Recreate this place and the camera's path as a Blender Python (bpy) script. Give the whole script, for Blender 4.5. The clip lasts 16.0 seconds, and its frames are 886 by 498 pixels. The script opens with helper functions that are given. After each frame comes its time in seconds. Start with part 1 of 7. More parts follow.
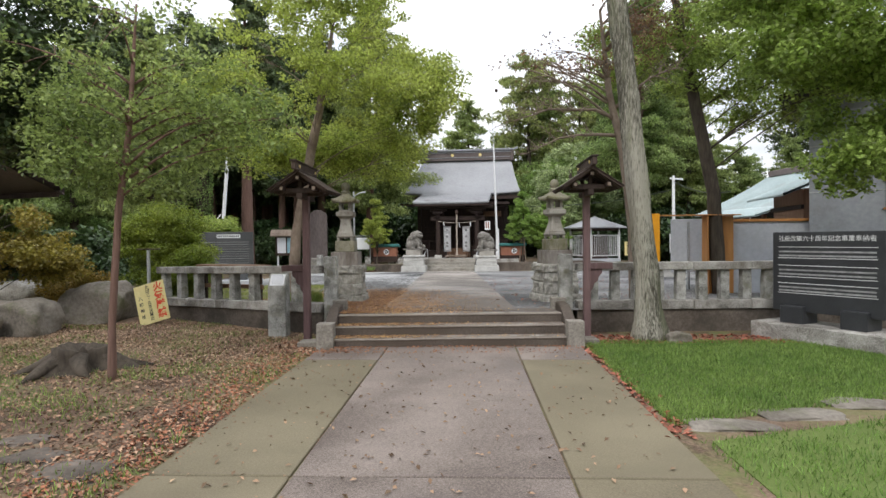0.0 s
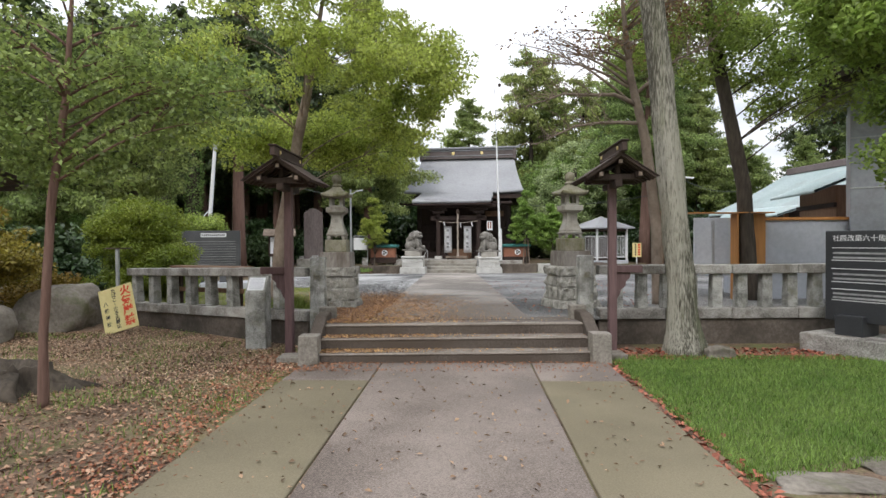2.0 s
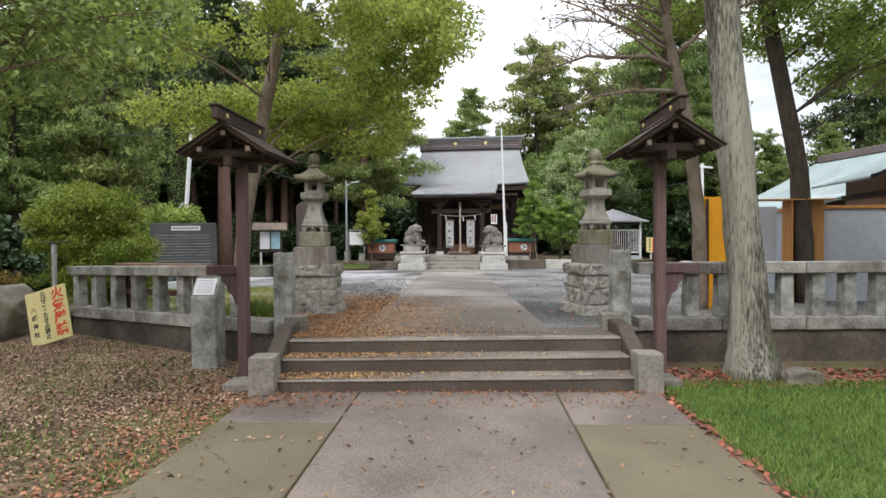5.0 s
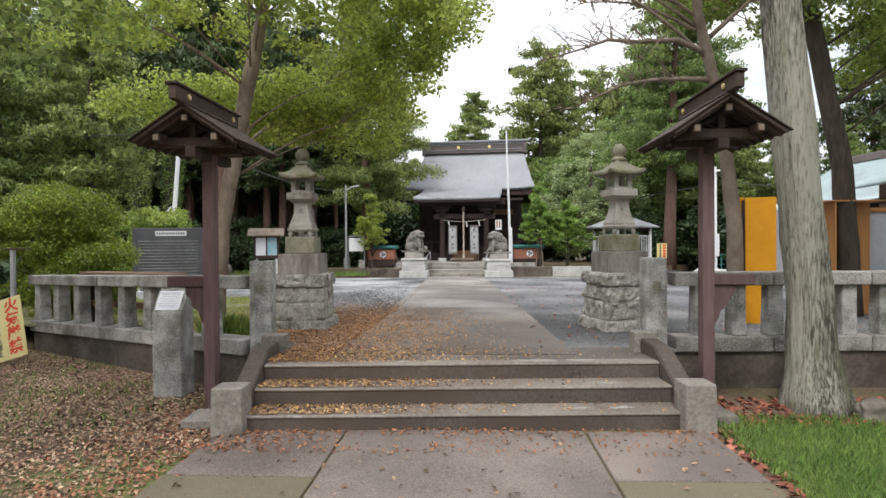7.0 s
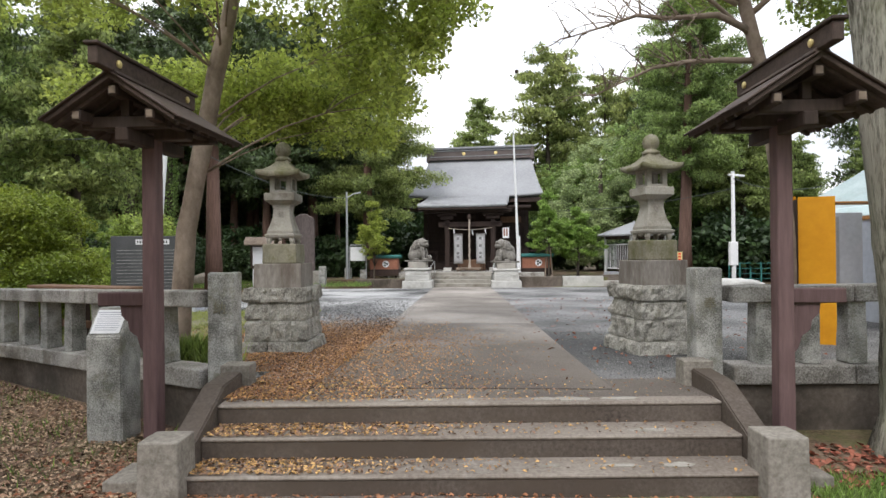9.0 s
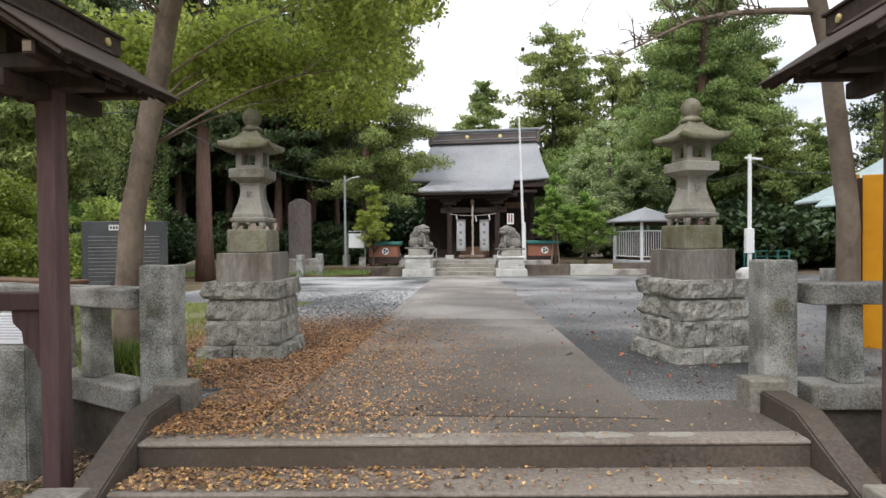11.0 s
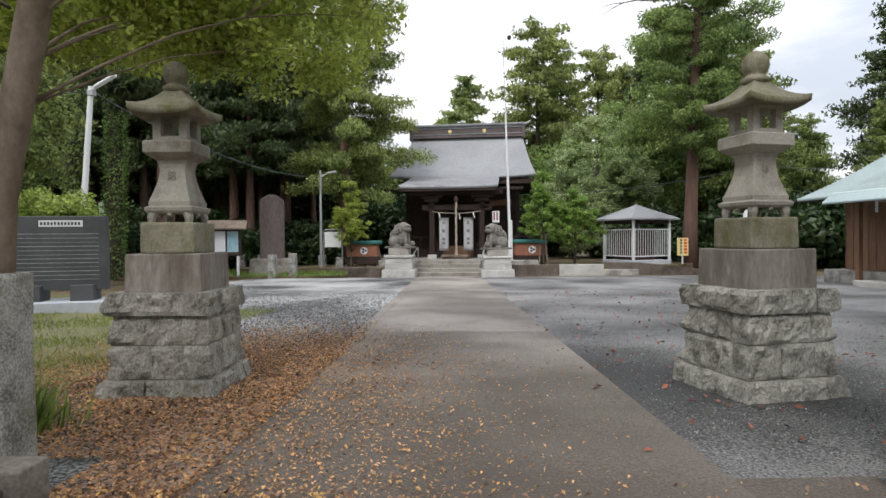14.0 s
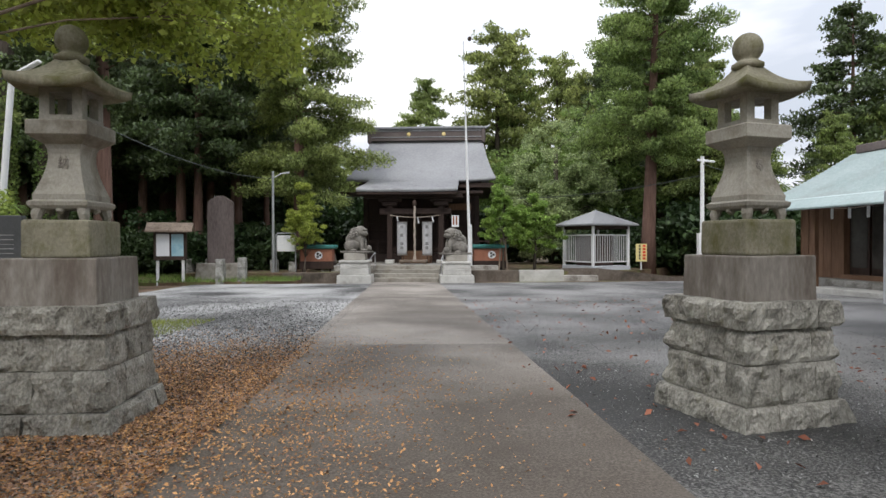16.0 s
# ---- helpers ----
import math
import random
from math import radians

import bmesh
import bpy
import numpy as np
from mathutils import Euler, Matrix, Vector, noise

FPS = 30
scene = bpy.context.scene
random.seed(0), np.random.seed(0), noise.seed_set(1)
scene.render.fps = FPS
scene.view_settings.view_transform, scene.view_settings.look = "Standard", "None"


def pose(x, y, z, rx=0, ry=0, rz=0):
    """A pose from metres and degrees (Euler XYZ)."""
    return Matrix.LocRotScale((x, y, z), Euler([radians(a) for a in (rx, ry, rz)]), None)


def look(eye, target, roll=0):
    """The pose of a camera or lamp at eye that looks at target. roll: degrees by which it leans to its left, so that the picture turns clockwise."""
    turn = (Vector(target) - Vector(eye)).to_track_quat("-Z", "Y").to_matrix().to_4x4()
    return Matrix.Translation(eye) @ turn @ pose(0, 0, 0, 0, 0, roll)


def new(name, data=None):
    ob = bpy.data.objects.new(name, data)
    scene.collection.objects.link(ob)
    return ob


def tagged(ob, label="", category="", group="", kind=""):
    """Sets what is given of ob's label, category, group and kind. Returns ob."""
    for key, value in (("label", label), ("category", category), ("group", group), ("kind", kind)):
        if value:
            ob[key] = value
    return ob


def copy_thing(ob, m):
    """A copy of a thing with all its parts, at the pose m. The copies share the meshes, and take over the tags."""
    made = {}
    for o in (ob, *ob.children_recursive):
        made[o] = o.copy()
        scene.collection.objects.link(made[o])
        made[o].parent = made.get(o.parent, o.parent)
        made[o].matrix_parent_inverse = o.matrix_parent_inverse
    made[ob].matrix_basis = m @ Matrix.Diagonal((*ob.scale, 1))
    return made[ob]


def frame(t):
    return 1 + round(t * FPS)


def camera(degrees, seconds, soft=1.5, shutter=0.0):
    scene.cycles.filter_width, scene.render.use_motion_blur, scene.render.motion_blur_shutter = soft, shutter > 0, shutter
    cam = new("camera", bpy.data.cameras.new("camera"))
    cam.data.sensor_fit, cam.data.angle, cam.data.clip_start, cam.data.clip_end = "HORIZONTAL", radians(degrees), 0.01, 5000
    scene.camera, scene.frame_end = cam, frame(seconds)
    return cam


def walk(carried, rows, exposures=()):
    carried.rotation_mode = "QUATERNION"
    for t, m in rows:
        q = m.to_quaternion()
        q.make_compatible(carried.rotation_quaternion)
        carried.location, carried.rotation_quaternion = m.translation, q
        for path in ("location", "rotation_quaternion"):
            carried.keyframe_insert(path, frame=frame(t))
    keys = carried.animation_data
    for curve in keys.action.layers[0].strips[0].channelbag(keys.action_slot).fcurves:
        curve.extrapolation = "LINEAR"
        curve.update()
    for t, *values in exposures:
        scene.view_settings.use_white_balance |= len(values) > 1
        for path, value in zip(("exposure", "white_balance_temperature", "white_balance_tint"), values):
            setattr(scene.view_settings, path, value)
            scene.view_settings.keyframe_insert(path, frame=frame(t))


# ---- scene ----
cam = camera(74.0, 16.0)

PATH = [
    (0, (0.744, 0.163, 1.788), (0.656, 2.161, 1.756), -0.56),
    (0.5, (0.763, 0.556, 1.777), (0.672, 2.554, 1.747), -0.56),
    (1, (0.748, 0.895, 1.767), (0.656, 2.892, 1.742), -0.68),
    (1.5, (0.645, 1.228, 1.765), (0.557, 3.226, 1.741), -0.58),
    (2, (0.625, 1.540, 1.748), (0.539, 3.538, 1.720), -0.38),
    (2.5, (0.650, 1.883, 1.749), (0.560, 3.881, 1.721), -0.39),
    (3, (0.623, 2.225, 1.702), (0.526, 4.222, 1.667), -0.49),
    (3.5, (0.562, 2.540, 1.706), (0.468, 4.538, 1.664), -0.49),
    (4, (0.599, 2.885, 1.704), (0.505, 4.882, 1.656), -0.48),
    (6.5, (0.562, 4.405, 1.678), (0.465, 6.403, 1.650), -0.34),
    (7, (0.525, 4.653, 1.681), (0.422, 6.650, 1.659), -0.43),
    (7.5, (0.545, 4.962, 1.691), (0.438, 6.959, 1.679), -0.32),
    (8, (0.529, 5.257, 1.687), (0.414, 7.254, 1.687), -0.24),
    (8.5, (0.494, 5.572, 1.678), (0.375, 7.569, 1.687), -0.46),
    (9, (0.495, 5.889, 1.660), (0.373, 7.885, 1.670), -0.58),
    (9.5, (0.519, 6.189, 1.675), (0.384, 8.185, 1.670), -0.49),
    (12, (0.407, 7.619, 1.647), (0.281, 9.615, 1.605), -0.47),
    (12.5, (0.375, 7.887, 1.636), (0.272, 9.884, 1.590), -0.49),
    (13, (0.359, 8.190, 1.631), (0.280, 10.188, 1.585), -0.55),
    (13.5, (0.337, 8.398, 1.634), (0.267, 10.397, 1.592), -0.61),
    (14, (0.316, 8.594, 1.640), (0.248, 10.592, 1.602), -0.47),
    (14.5, (0.307, 8.752, 1.624), (0.265, 10.751, 1.591), -0.41),
    (15, (0.299, 8.891, 1.613), (0.307, 10.891, 1.581), -0.35),
    (15.5, (0.313, 9.061, 1.620), (0.361, 11.060, 1.590), -0.19),
    (16, (0.344, 9.287, 1.627), (0.415, 11.286, 1.605), -0.14),
]
# the camera opens up a little before the steps and closes again on the open court
EXPOSURES = ((0, 0.14), (4, 0.18), (6.5, 0.27), (9.5, 0.28), (12, 0.12), (14, 0.02), (16, -0.06))
walk(cam, [(t, look(eye, target, roll)) for t, eye, target, roll in PATH], exposures=EXPOSURES)


# ---- sky and sun: a bright overcast afternoon ----
world = bpy.data.worlds.new("overcast_sky")
scene.world = world
world.use_nodes = True
wt = world.node_tree
wt.nodes.clear()
w_out = wt.nodes.new("ShaderNodeOutputWorld")
w_bg = wt.nodes.new("ShaderNodeBackground")
w_sky = wt.nodes.new("ShaderNodeTexSky")
w_sky.sky_type = "NISHITA"
w_sky.sun_disc = False
w_sky.sun_elevation, w_sky.sun_rotation = radians(58), radians(200)
w_dim = wt.nodes.new("ShaderNodeMix")
w_dim.data_type, w_dim.blend_type = "RGBA", "MULTIPLY"
w_dim.inputs[0].default_value = 1.0
w_dim.inputs[7].default_value = (0.1, 0.1, 0.1, 1)
w_co = wt.nodes.new("ShaderNodeTexCoord")
w_map = wt.nodes.new("ShaderNodeMapping")
w_map.inputs["Scale"].default_value = (1, 1, 3.2)
w_noise = wt.nodes.new("ShaderNodeTexNoise")
w_noise.inputs["Scale"].default_value = 2.2
w_noise.inputs["Detail"].default_value = 6
w_ramp = wt.nodes.new("ShaderNodeValToRGB")
w_ramp.color_ramp.elements[0].position, w_ramp.color_ramp.elements[0].color = 0.40, (0.44, 0.47, 0.53, 1)
w_ramp.color_ramp.elements[1].position, w_ramp.color_ramp.elements[1].color = 0.74, (1.03, 1.0, 0.985, 1)
w_mix = wt.nodes.new("ShaderNodeMix")
w_mix.data_type = "RGBA"
w_mix.inputs[0].default_value = 0.93
wt.links.new(w_co.outputs["Generated"], w_map.inputs[0])
wt.links.new(w_map.outputs[0], w_noise.inputs["Vector"])
wt.links.new(w_noise.outputs[0], w_ramp.inputs[0])
wt.links.new(w_sky.outputs[0], w_dim.inputs[6])
wt.links.new(w_dim.outputs[2], w_mix.inputs[6])
wt.links.new(w_ramp.outputs[0], w_mix.inputs[7])
# an overcast dome is brighter overhead than at the horizon
w_sep = wt.nodes.new("ShaderNodeSeparateXYZ")
w_rise = wt.nodes.new("ShaderNodeMapRange")
w_rise.inputs["To Min"].default_value, w_rise.inputs["To Max"].default_value = 0.75, 1.85
w_dome = wt.nodes.new("ShaderNodeVectorMath")
w_dome.operation = "SCALE"
wt.links.new(w_co.outputs["Generated"], w_sep.inputs[0])
wt.links.new(w_sep.outputs["Z"], w_rise.inputs[0])
wt.links.new(w_mix.outputs[2], w_dome.inputs[0])
wt.links.new(w_rise.outputs[0], w_dome.inputs["Scale"])
wt.links.new(w_dome.outputs[0], w_bg.inputs[0])
wt.links.new(w_bg.outputs[0], w_out.inputs[0])
w_bg.inputs[1].default_value = 1.75

sun = new("sun", bpy.data.lights.new("sun", "SUN"))
sun.data.energy, sun.data.angle, sun.data.color = 1.3, radians(14), (1.0, 0.97, 0.92)
sun.matrix_world = look((-8, -14, 30), (0, 12, 0))


# ---- materials ----
def ramp_node(nt, stops):
    r = nt.nodes.new("ShaderNodeValToRGB")
    e = r.color_ramp.elements
    for k, (pos, col) in enumerate(stops):
        q = e[k] if k < 2 else e.new(pos)
        q.position, q.color = pos, (*col, 1)
    return r


def material(name, dark, light, fine=40.0, coarse=3.0, rough=0.8, bump=0.3, stretch=(1, 1, 1), stain=None, stain_at=0.62,
             metal=0.0, vary=0.12, island=False, translucent=0.0, depth=0.01, specular=0.3, sharp=0.16):
    """Two scales of noise between two colours, a stain colour with a shape of its own, relief, and a shift from object to object."""
    m = bpy.data.materials.new(name)
    m.use_nodes = True
    nt = m.node_tree
    bsdf = nt.nodes["Principled BSDF"]
    co = nt.nodes.new("ShaderNodeTexCoord")
    mp = nt.nodes.new("ShaderNodeMapping")
    mp.inputs["Scale"].default_value = stretch
    info = nt.nodes.new("ShaderNodeObjectInfo")
    shift = nt.nodes.new("ShaderNodeVectorMath")
    shift.operation = "SCALE"
    shift.inputs["Scale"].default_value = 37.0
    comb = nt.nodes.new("ShaderNodeCombineXYZ")
    for k in range(3):
        nt.links.new(info.outputs["Random"], comb.inputs[k])
    nt.links.new(comb.outputs[0], shift.inputs[0])
    nt.links.new(co.outputs["Object"], mp.inputs["Vector"])
    nt.links.new(shift.outputs[0], mp.inputs["Location"])
    n1 = nt.nodes.new("ShaderNodeTexNoise")
    n1.inputs["Scale"].default_value, n1.inputs["Detail"].default_value, n1.inputs["Roughness"].default_value = fine, 6, 0.65
    n2 = nt.nodes.new("ShaderNodeTexNoise")
    n2.inputs["Scale"].default_value, n2.inputs["Detail"].default_value = coarse, 4
    for n in (n1, n2):
        nt.links.new(mp.outputs[0], n.inputs["Vector"])
    mix = nt.nodes.new("ShaderNodeMath")
    mix.operation = "MULTIPLY_ADD"
    mix.inputs[1].default_value = 0.55
    half = nt.nodes.new("ShaderNodeMath")
    half.operation = "MULTIPLY"
    half.inputs[1].default_value = 0.45
    nt.links.new(n2.outputs[0], half.inputs[0])
    nt.links.new(n1.outputs[0], mix.inputs[0])
    nt.links.new(half.outputs[0], mix.inputs[2])
    r = ramp_node(nt, [(0.5 - sharp, dark), (0.5 + sharp, light)])
    nt.links.new(mix.outputs[0], r.inputs[0])
    col = r.outputs[0]
    if stain:
        n3 = nt.nodes.new("ShaderNodeTexNoise")
        n3.inputs["Scale"].default_value, n3.inputs["Detail"].default_value, n3.inputs["Roughness"].default_value = coarse * 0.8, 8, 0.7
        nt.links.new(mp.outputs[0], n3.inputs["Vector"])
        sr = nt.nodes.new("ShaderNodeMapRange")
        sr.inputs["From Min"].default_value, sr.inputs["From Max"].default_value = stain_at - 0.08, stain_at + 0.1
        nt.links.new(n3.outputs[0], sr.inputs[0])
        sm = nt.nodes.new("ShaderNodeMix")
        sm.data_type = "RGBA"
        sm.inputs[7].default_value = (*stain, 1)
        nt.links.new(sr.outputs[0], sm.inputs[0])
        nt.links.new(col, sm.inputs[6])
        col = sm.outputs[2]
    hsv = nt.nodes.new("ShaderNodeHueSaturation")
    vr = nt.nodes.new("ShaderNodeMapRange")
    vr.inputs["To Min"].default_value, vr.inputs["To Max"].default_value = 1 - vary, 1 + vary
    if island:
        geo = nt.nodes.new("ShaderNodeNewGeometry")
        nt.links.new(geo.outputs["Random Per Island"], vr.inputs[0])
        hr = nt.nodes.new("ShaderNodeMapRange")
        hr.inputs["To Min"].default_value, hr.inputs["To Max"].default_value = 0.485, 0.515
        nt.links.new(info.outputs["Random"], hr.inputs[0])
        nt.links.new(hr.outputs[0], hsv.inputs["Hue"])
    else:
        nt.links.new(info.outputs["Random"], vr.inputs[0])
    nt.links.new(vr.outputs[0], hsv.inputs["Value"])
    nt.links.new(col, hsv.inputs["Color"])
    nt.links.new(hsv.outputs[0], bsdf.inputs["Base Color"])
    bsdf.inputs["Roughness"].default_value, bsdf.inputs["Metallic"].default_value = rough, metal
    bsdf.inputs["Specular IOR Level"].default_value = specular if not translucent else 0.5
    if bump:
        b = nt.nodes.new("ShaderNodeBump")
        b.inputs["Strength"].default_value, b.inputs["Distance"].default_value = bump, depth
        nt.links.new(mix.outputs[0], b.inputs["Height"])
        nt.links.new(b.outputs[0], bsdf.inputs["Normal"])
    if translucent:
        tr = nt.nodes.new("ShaderNodeBsdfTranslucent")
        ms = nt.nodes.new("ShaderNodeMixShader")
        ms.inputs[0].default_value = translucent
        nt.links.new(hsv.outputs[0], tr.inputs["Color"])
        nt.links.new(bsdf.outputs[0], ms.inputs[1])
        nt.links.new(tr.outputs[0], ms.inputs[2])
        nt.links.new(ms.outputs[0], nt.nodes["Material Output"].inputs["Surface"])
    return m


M = {
    "soil": material("leaf_strewn_soil", (0.055, 0.034, 0.023), (0.23, 0.16, 0.11), 30, 0.9, 0.95, 0.8, stain=(0.13, 0.15, 0.05), stain_at=0.56, depth=0.03, sharp=0.11),
    "gravel": material("grey_gravel", (0.045, 0.045, 0.045), (0.43, 0.43, 0.425), 38, 0.4, 0.9, 1.0, stain=(0.2, 0.21, 0.13), stain_at=0.7, depth=0.03, sharp=0.065),
    "gravel_stone": material("loose_grey_stone", (0.10, 0.10, 0.10), (0.38, 0.38, 0.375), 30, 3, 0.9, 0, island=True, vary=0.6),
    "asphalt": material("worn_asphalt", (0.05, 0.05, 0.05), (0.285, 0.28, 0.275), 60, 0.35, 0.85, 0.9, stain=(0.075, 0.075, 0.08), stain_at=0.66, sharp=0.065),
    "paving": material("weathered_walkway_concrete", (0.13, 0.115, 0.10), (0.36, 0.325, 0.29), 70, 0.5, 0.8, 0.6, stain=(0.11, 0.095, 0.08), stain_at=0.6, sharp=0.075, vary=0.03),
    "slab": material("centre_path_concrete", (0.105, 0.083, 0.07), (0.27, 0.225, 0.195), 80, 0.7, 0.75, 0.3, stain=(0.16, 0.135, 0.12), stain_at=0.6, vary=0.04, sharp=0.085),
    "slab_mossy": material("mossy_path_concrete", (0.105, 0.088, 0.056), (0.215, 0.185, 0.122), 70, 0.7, 0.8, 0.3, stain=(0.15, 0.13, 0.085), stain_at=0.6, vary=0.04),
    # risers and side walls take a darker brown than the treads
    "stepstone": material("dark_step_concrete", (0.05, 0.037, 0.03), (0.155, 0.128, 0.106), 35, 1.2, 0.8, 0.35, stain=(0.085, 0.065, 0.05), stain_at=0.52, vary=0.05),
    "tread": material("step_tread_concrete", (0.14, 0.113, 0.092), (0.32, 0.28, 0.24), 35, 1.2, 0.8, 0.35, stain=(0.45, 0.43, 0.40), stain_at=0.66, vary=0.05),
    "newelcon": material("pale_newel_concrete", (0.13, 0.115, 0.095), (0.33, 0.30, 0.26), 30, 2.2, 0.85, 0.4, stain=(0.12, 0.10, 0.08), stain_at=0.6, sharp=0.13),
    "wallcon": material("old_retaining_concrete", (0.07, 0.055, 0.043), (0.19, 0.16, 0.135), 20, 1.6, 0.9, 0.4, stain=(0.06, 0.05, 0.04), stain_at=0.54),
    "granite": material("rough_grey_granite", (0.13, 0.13, 0.115), (0.50, 0.49, 0.46), 80, 5.0, 0.85, 1.0, stain=(0.19, 0.185, 0.13), stain_at=0.60, depth=0.02, sharp=0.10),
    "granite_rail": material("dressed_grey_granite", (0.13, 0.12, 0.105), (0.44, 0.42, 0.39), 70, 3.0, 0.8, 0.7, stain=(0.15, 0.13, 0.105), stain_at=0.6, sharp=0.09),
    "rockface": material("rock_faced_stone", (0.12, 0.113, 0.098), (0.52, 0.50, 0.45), 42, 4.0, 0.9, 1.0, stain=(0.16, 0.145, 0.09), stain_at=0.66, depth=0.03, sharp=0.14),
    "smooth": material("smooth_weathered_stone", (0.24, 0.225, 0.195), (0.42, 0.395, 0.35), 45, 2.2, 0.85, 0.35, stain=(0.16, 0.135, 0.105), stain_at=0.58),
    "plinthstone": material("streaked_plinth_stone", (0.13, 0.112, 0.095), (0.36, 0.33, 0.30), 18, 3.0, 0.85, 0.35, (1, 1, 0.45), stain=(0.13, 0.105, 0.088), stain_at=0.56, sharp=0.2),
    "mossstone": material("lichen_stained_stone", (0.15, 0.14, 0.10), (0.33, 0.305, 0.235), 40, 3.0, 0.9, 0.5, stain=(0.12, 0.115, 0.045), stain_at=0.56),
    "whitestone": material("pale_pedestal_stone", (0.38, 0.37, 0.345), (0.66, 0.65, 0.62), 40, 2.5, 0.8, 0.4, stain=(0.3, 0.28, 0.25), stain_at=0.62),
    "boulder": material("brown_grey_boulder", (0.10, 0.085, 0.07), (0.28, 0.25, 0.21), 16, 1.8, 0.9, 0.8, stain=(0.11, 0.12, 0.05), stain_at=0.6, depth=0.03),
    "postwood": material("purple_brown_painted_wood", (0.075, 0.042, 0.042), (0.16, 0.10, 0.098), 25, 2.0, 0.65, 0.4, (1, 1, 0.12), stain=(0.06, 0.03, 0.025), stain_at=0.62),
    "darkwood": material("dark_weathered_timber", (0.026, 0.017, 0.013), (0.075, 0.05, 0.04), 25, 2.0, 0.7, 0.4, (1, 1, 0.15)),
    "roofwood": material("dark_roof_boards", (0.03, 0.02, 0.016), (0.09, 0.062, 0.05), 25, 2.0, 0.75, 0.4, (1, 1, 1)),
    "halldark": material("dark_hall_timber", (0.018, 0.011, 0.009), (0.055, 0.033, 0.026), 14, 1.2, 0.65, 0.3, (1, 1, 0.2)),
    "brownwood": material("brown_board_wall", (0.14, 0.075, 0.045), (0.28, 0.165, 0.105), 20, 1.2, 0.7, 0.4, (1, 1, 0.1)),
    "greyroof": material("grey_sheet_roof", (0.25, 0.255, 0.27), (0.37, 0.375, 0.395), 8, 0.4, 0.4, 0.1, stain=(0.16, 0.155, 0.155), stain_at=0.62),
    "ridge": material("brown_copper_ridge", (0.10, 0.08, 0.075), (0.2, 0.165, 0.155), 10, 0.8, 0.55, 0.1),
    "tealroof": material("pale_verdigris_roof", (0.33, 0.43, 0.43), (0.52, 0.60, 0.60), 10, 0.5, 0.5, 0.1, stain=(0.36, 0.40, 0.40), stain_at=0.6),
    "white": material("white_painted_metal", (0.66, 0.67, 0.68), (0.80, 0.80, 0.80), 12, 1.5, 0.45, 0.05, stain=(0.5, 0.49, 0.46), stain_at=0.72),
    "whiteplaster": material("off_white_plaster", (0.42, 0.44, 0.48), (0.56, 0.58, 0.62), 10, 0.8, 0.85, 0.1, stain=(0.44, 0.45, 0.47), stain_at=0.64),
    "cladding": material("grey_metal_cladding", (0.25, 0.265, 0.29), (0.36, 0.375, 0.40), 10, 0.8, 0.6, 0.1, stain=(0.22, 0.22, 0.23), stain_at=0.62),
    "paper": material("white_paper", (0.70, 0.71, 0.73), (0.80, 0.80, 0.82), 30, 2, 0.6, 0.05),
    "cloth": material("white_banner_cloth", (0.66, 0.66, 0.68), (0.80, 0.80, 0.81), 12, 1.5, 0.9, 0.2),
    "yellow": material("pale_yellow_board", (0.62, 0.52, 0.22), (0.74, 0.64, 0.31), 10, 2, 0.6, 0.1, stain=(0.5, 0.44, 0.22), stain_at=0.7),
    "red": material("red_lettering", (0.60, 0.05, 0.02), (0.70, 0.09, 0.04), 20, 2, 0.6, 0),
    "black": material("black_lettering", (0.03, 0.03, 0.028), (0.05, 0.05, 0.045), 20, 2, 0.6, 0),
    "inkwhite": material("white_engraved_lettering", (0.62, 0.62, 0.62), (0.74, 0.74, 0.74), 20, 2, 0.7, 0),
    "inkgrey": material("grey_engraved_lettering", (0.14, 0.14, 0.14), (0.42, 0.42, 0.42), 90, 12, 0.7, 0),
    "inkblue": material("grey_printed_lines", (0.30, 0.31, 0.36), (0.5, 0.5, 0.55), 60, 12, 0.7, 0),
    "blackstone": material("polished_black_stone", (0.022, 0.023, 0.026), (0.05, 0.052, 0.056), 90, 2, 0.45, 0.08, specular=0.35),
    "greystone": material("dark_grey_stone", (0.05, 0.052, 0.055), (0.10, 0.10, 0.105), 70, 2, 0.55, 0.1),
    "tablet": material("brown_grey_tablet_stone", (0.085, 0.065, 0.06), (0.20, 0.165, 0.155), 16, 1.5, 0.8, 0.5, (1, 1, 0.3)),
    "orange": material("orange_painted_board", (0.66, 0.28, 0.012), (0.78, 0.36, 0.02), 8, 1.0, 0.45, 0.05, vary=0.03),
    "plywood": material("varnished_plywood", (0.36, 0.155, 0.045), (0.52, 0.25, 0.085), 9, 1.4, 0.5, 0.1, (1, 1, 0.12), stain=(0.26, 0.12, 0.045), stain_at=0.68),
    "steel": material("galvanised_steel", (0.36, 0.37, 0.38), (0.56, 0.57, 0.58), 25, 2, 0.45, 0.1, metal=0.6),
    "cable": material("dark_cable", (0.05, 0.06, 0.06), (0.10, 0.11, 0.11), 20, 2, 0.6, 0),
    "rope": material("pale_straw_rope", (0.34, 0.28, 0.23), (0.52, 0.45, 0.38), 60, 4, 0.9, 0.5),
    "gold": material("gilded_metal", (0.72, 0.55, 0.22), (0.85, 0.70, 0.35), 20, 2, 0.35, 0.05, metal=0.5),
    "teal": material("faded_teal_tarpaulin", (0.03, 0.14, 0.13), (0.07, 0.24, 0.22), 8, 1.5, 0.6, 0.2),
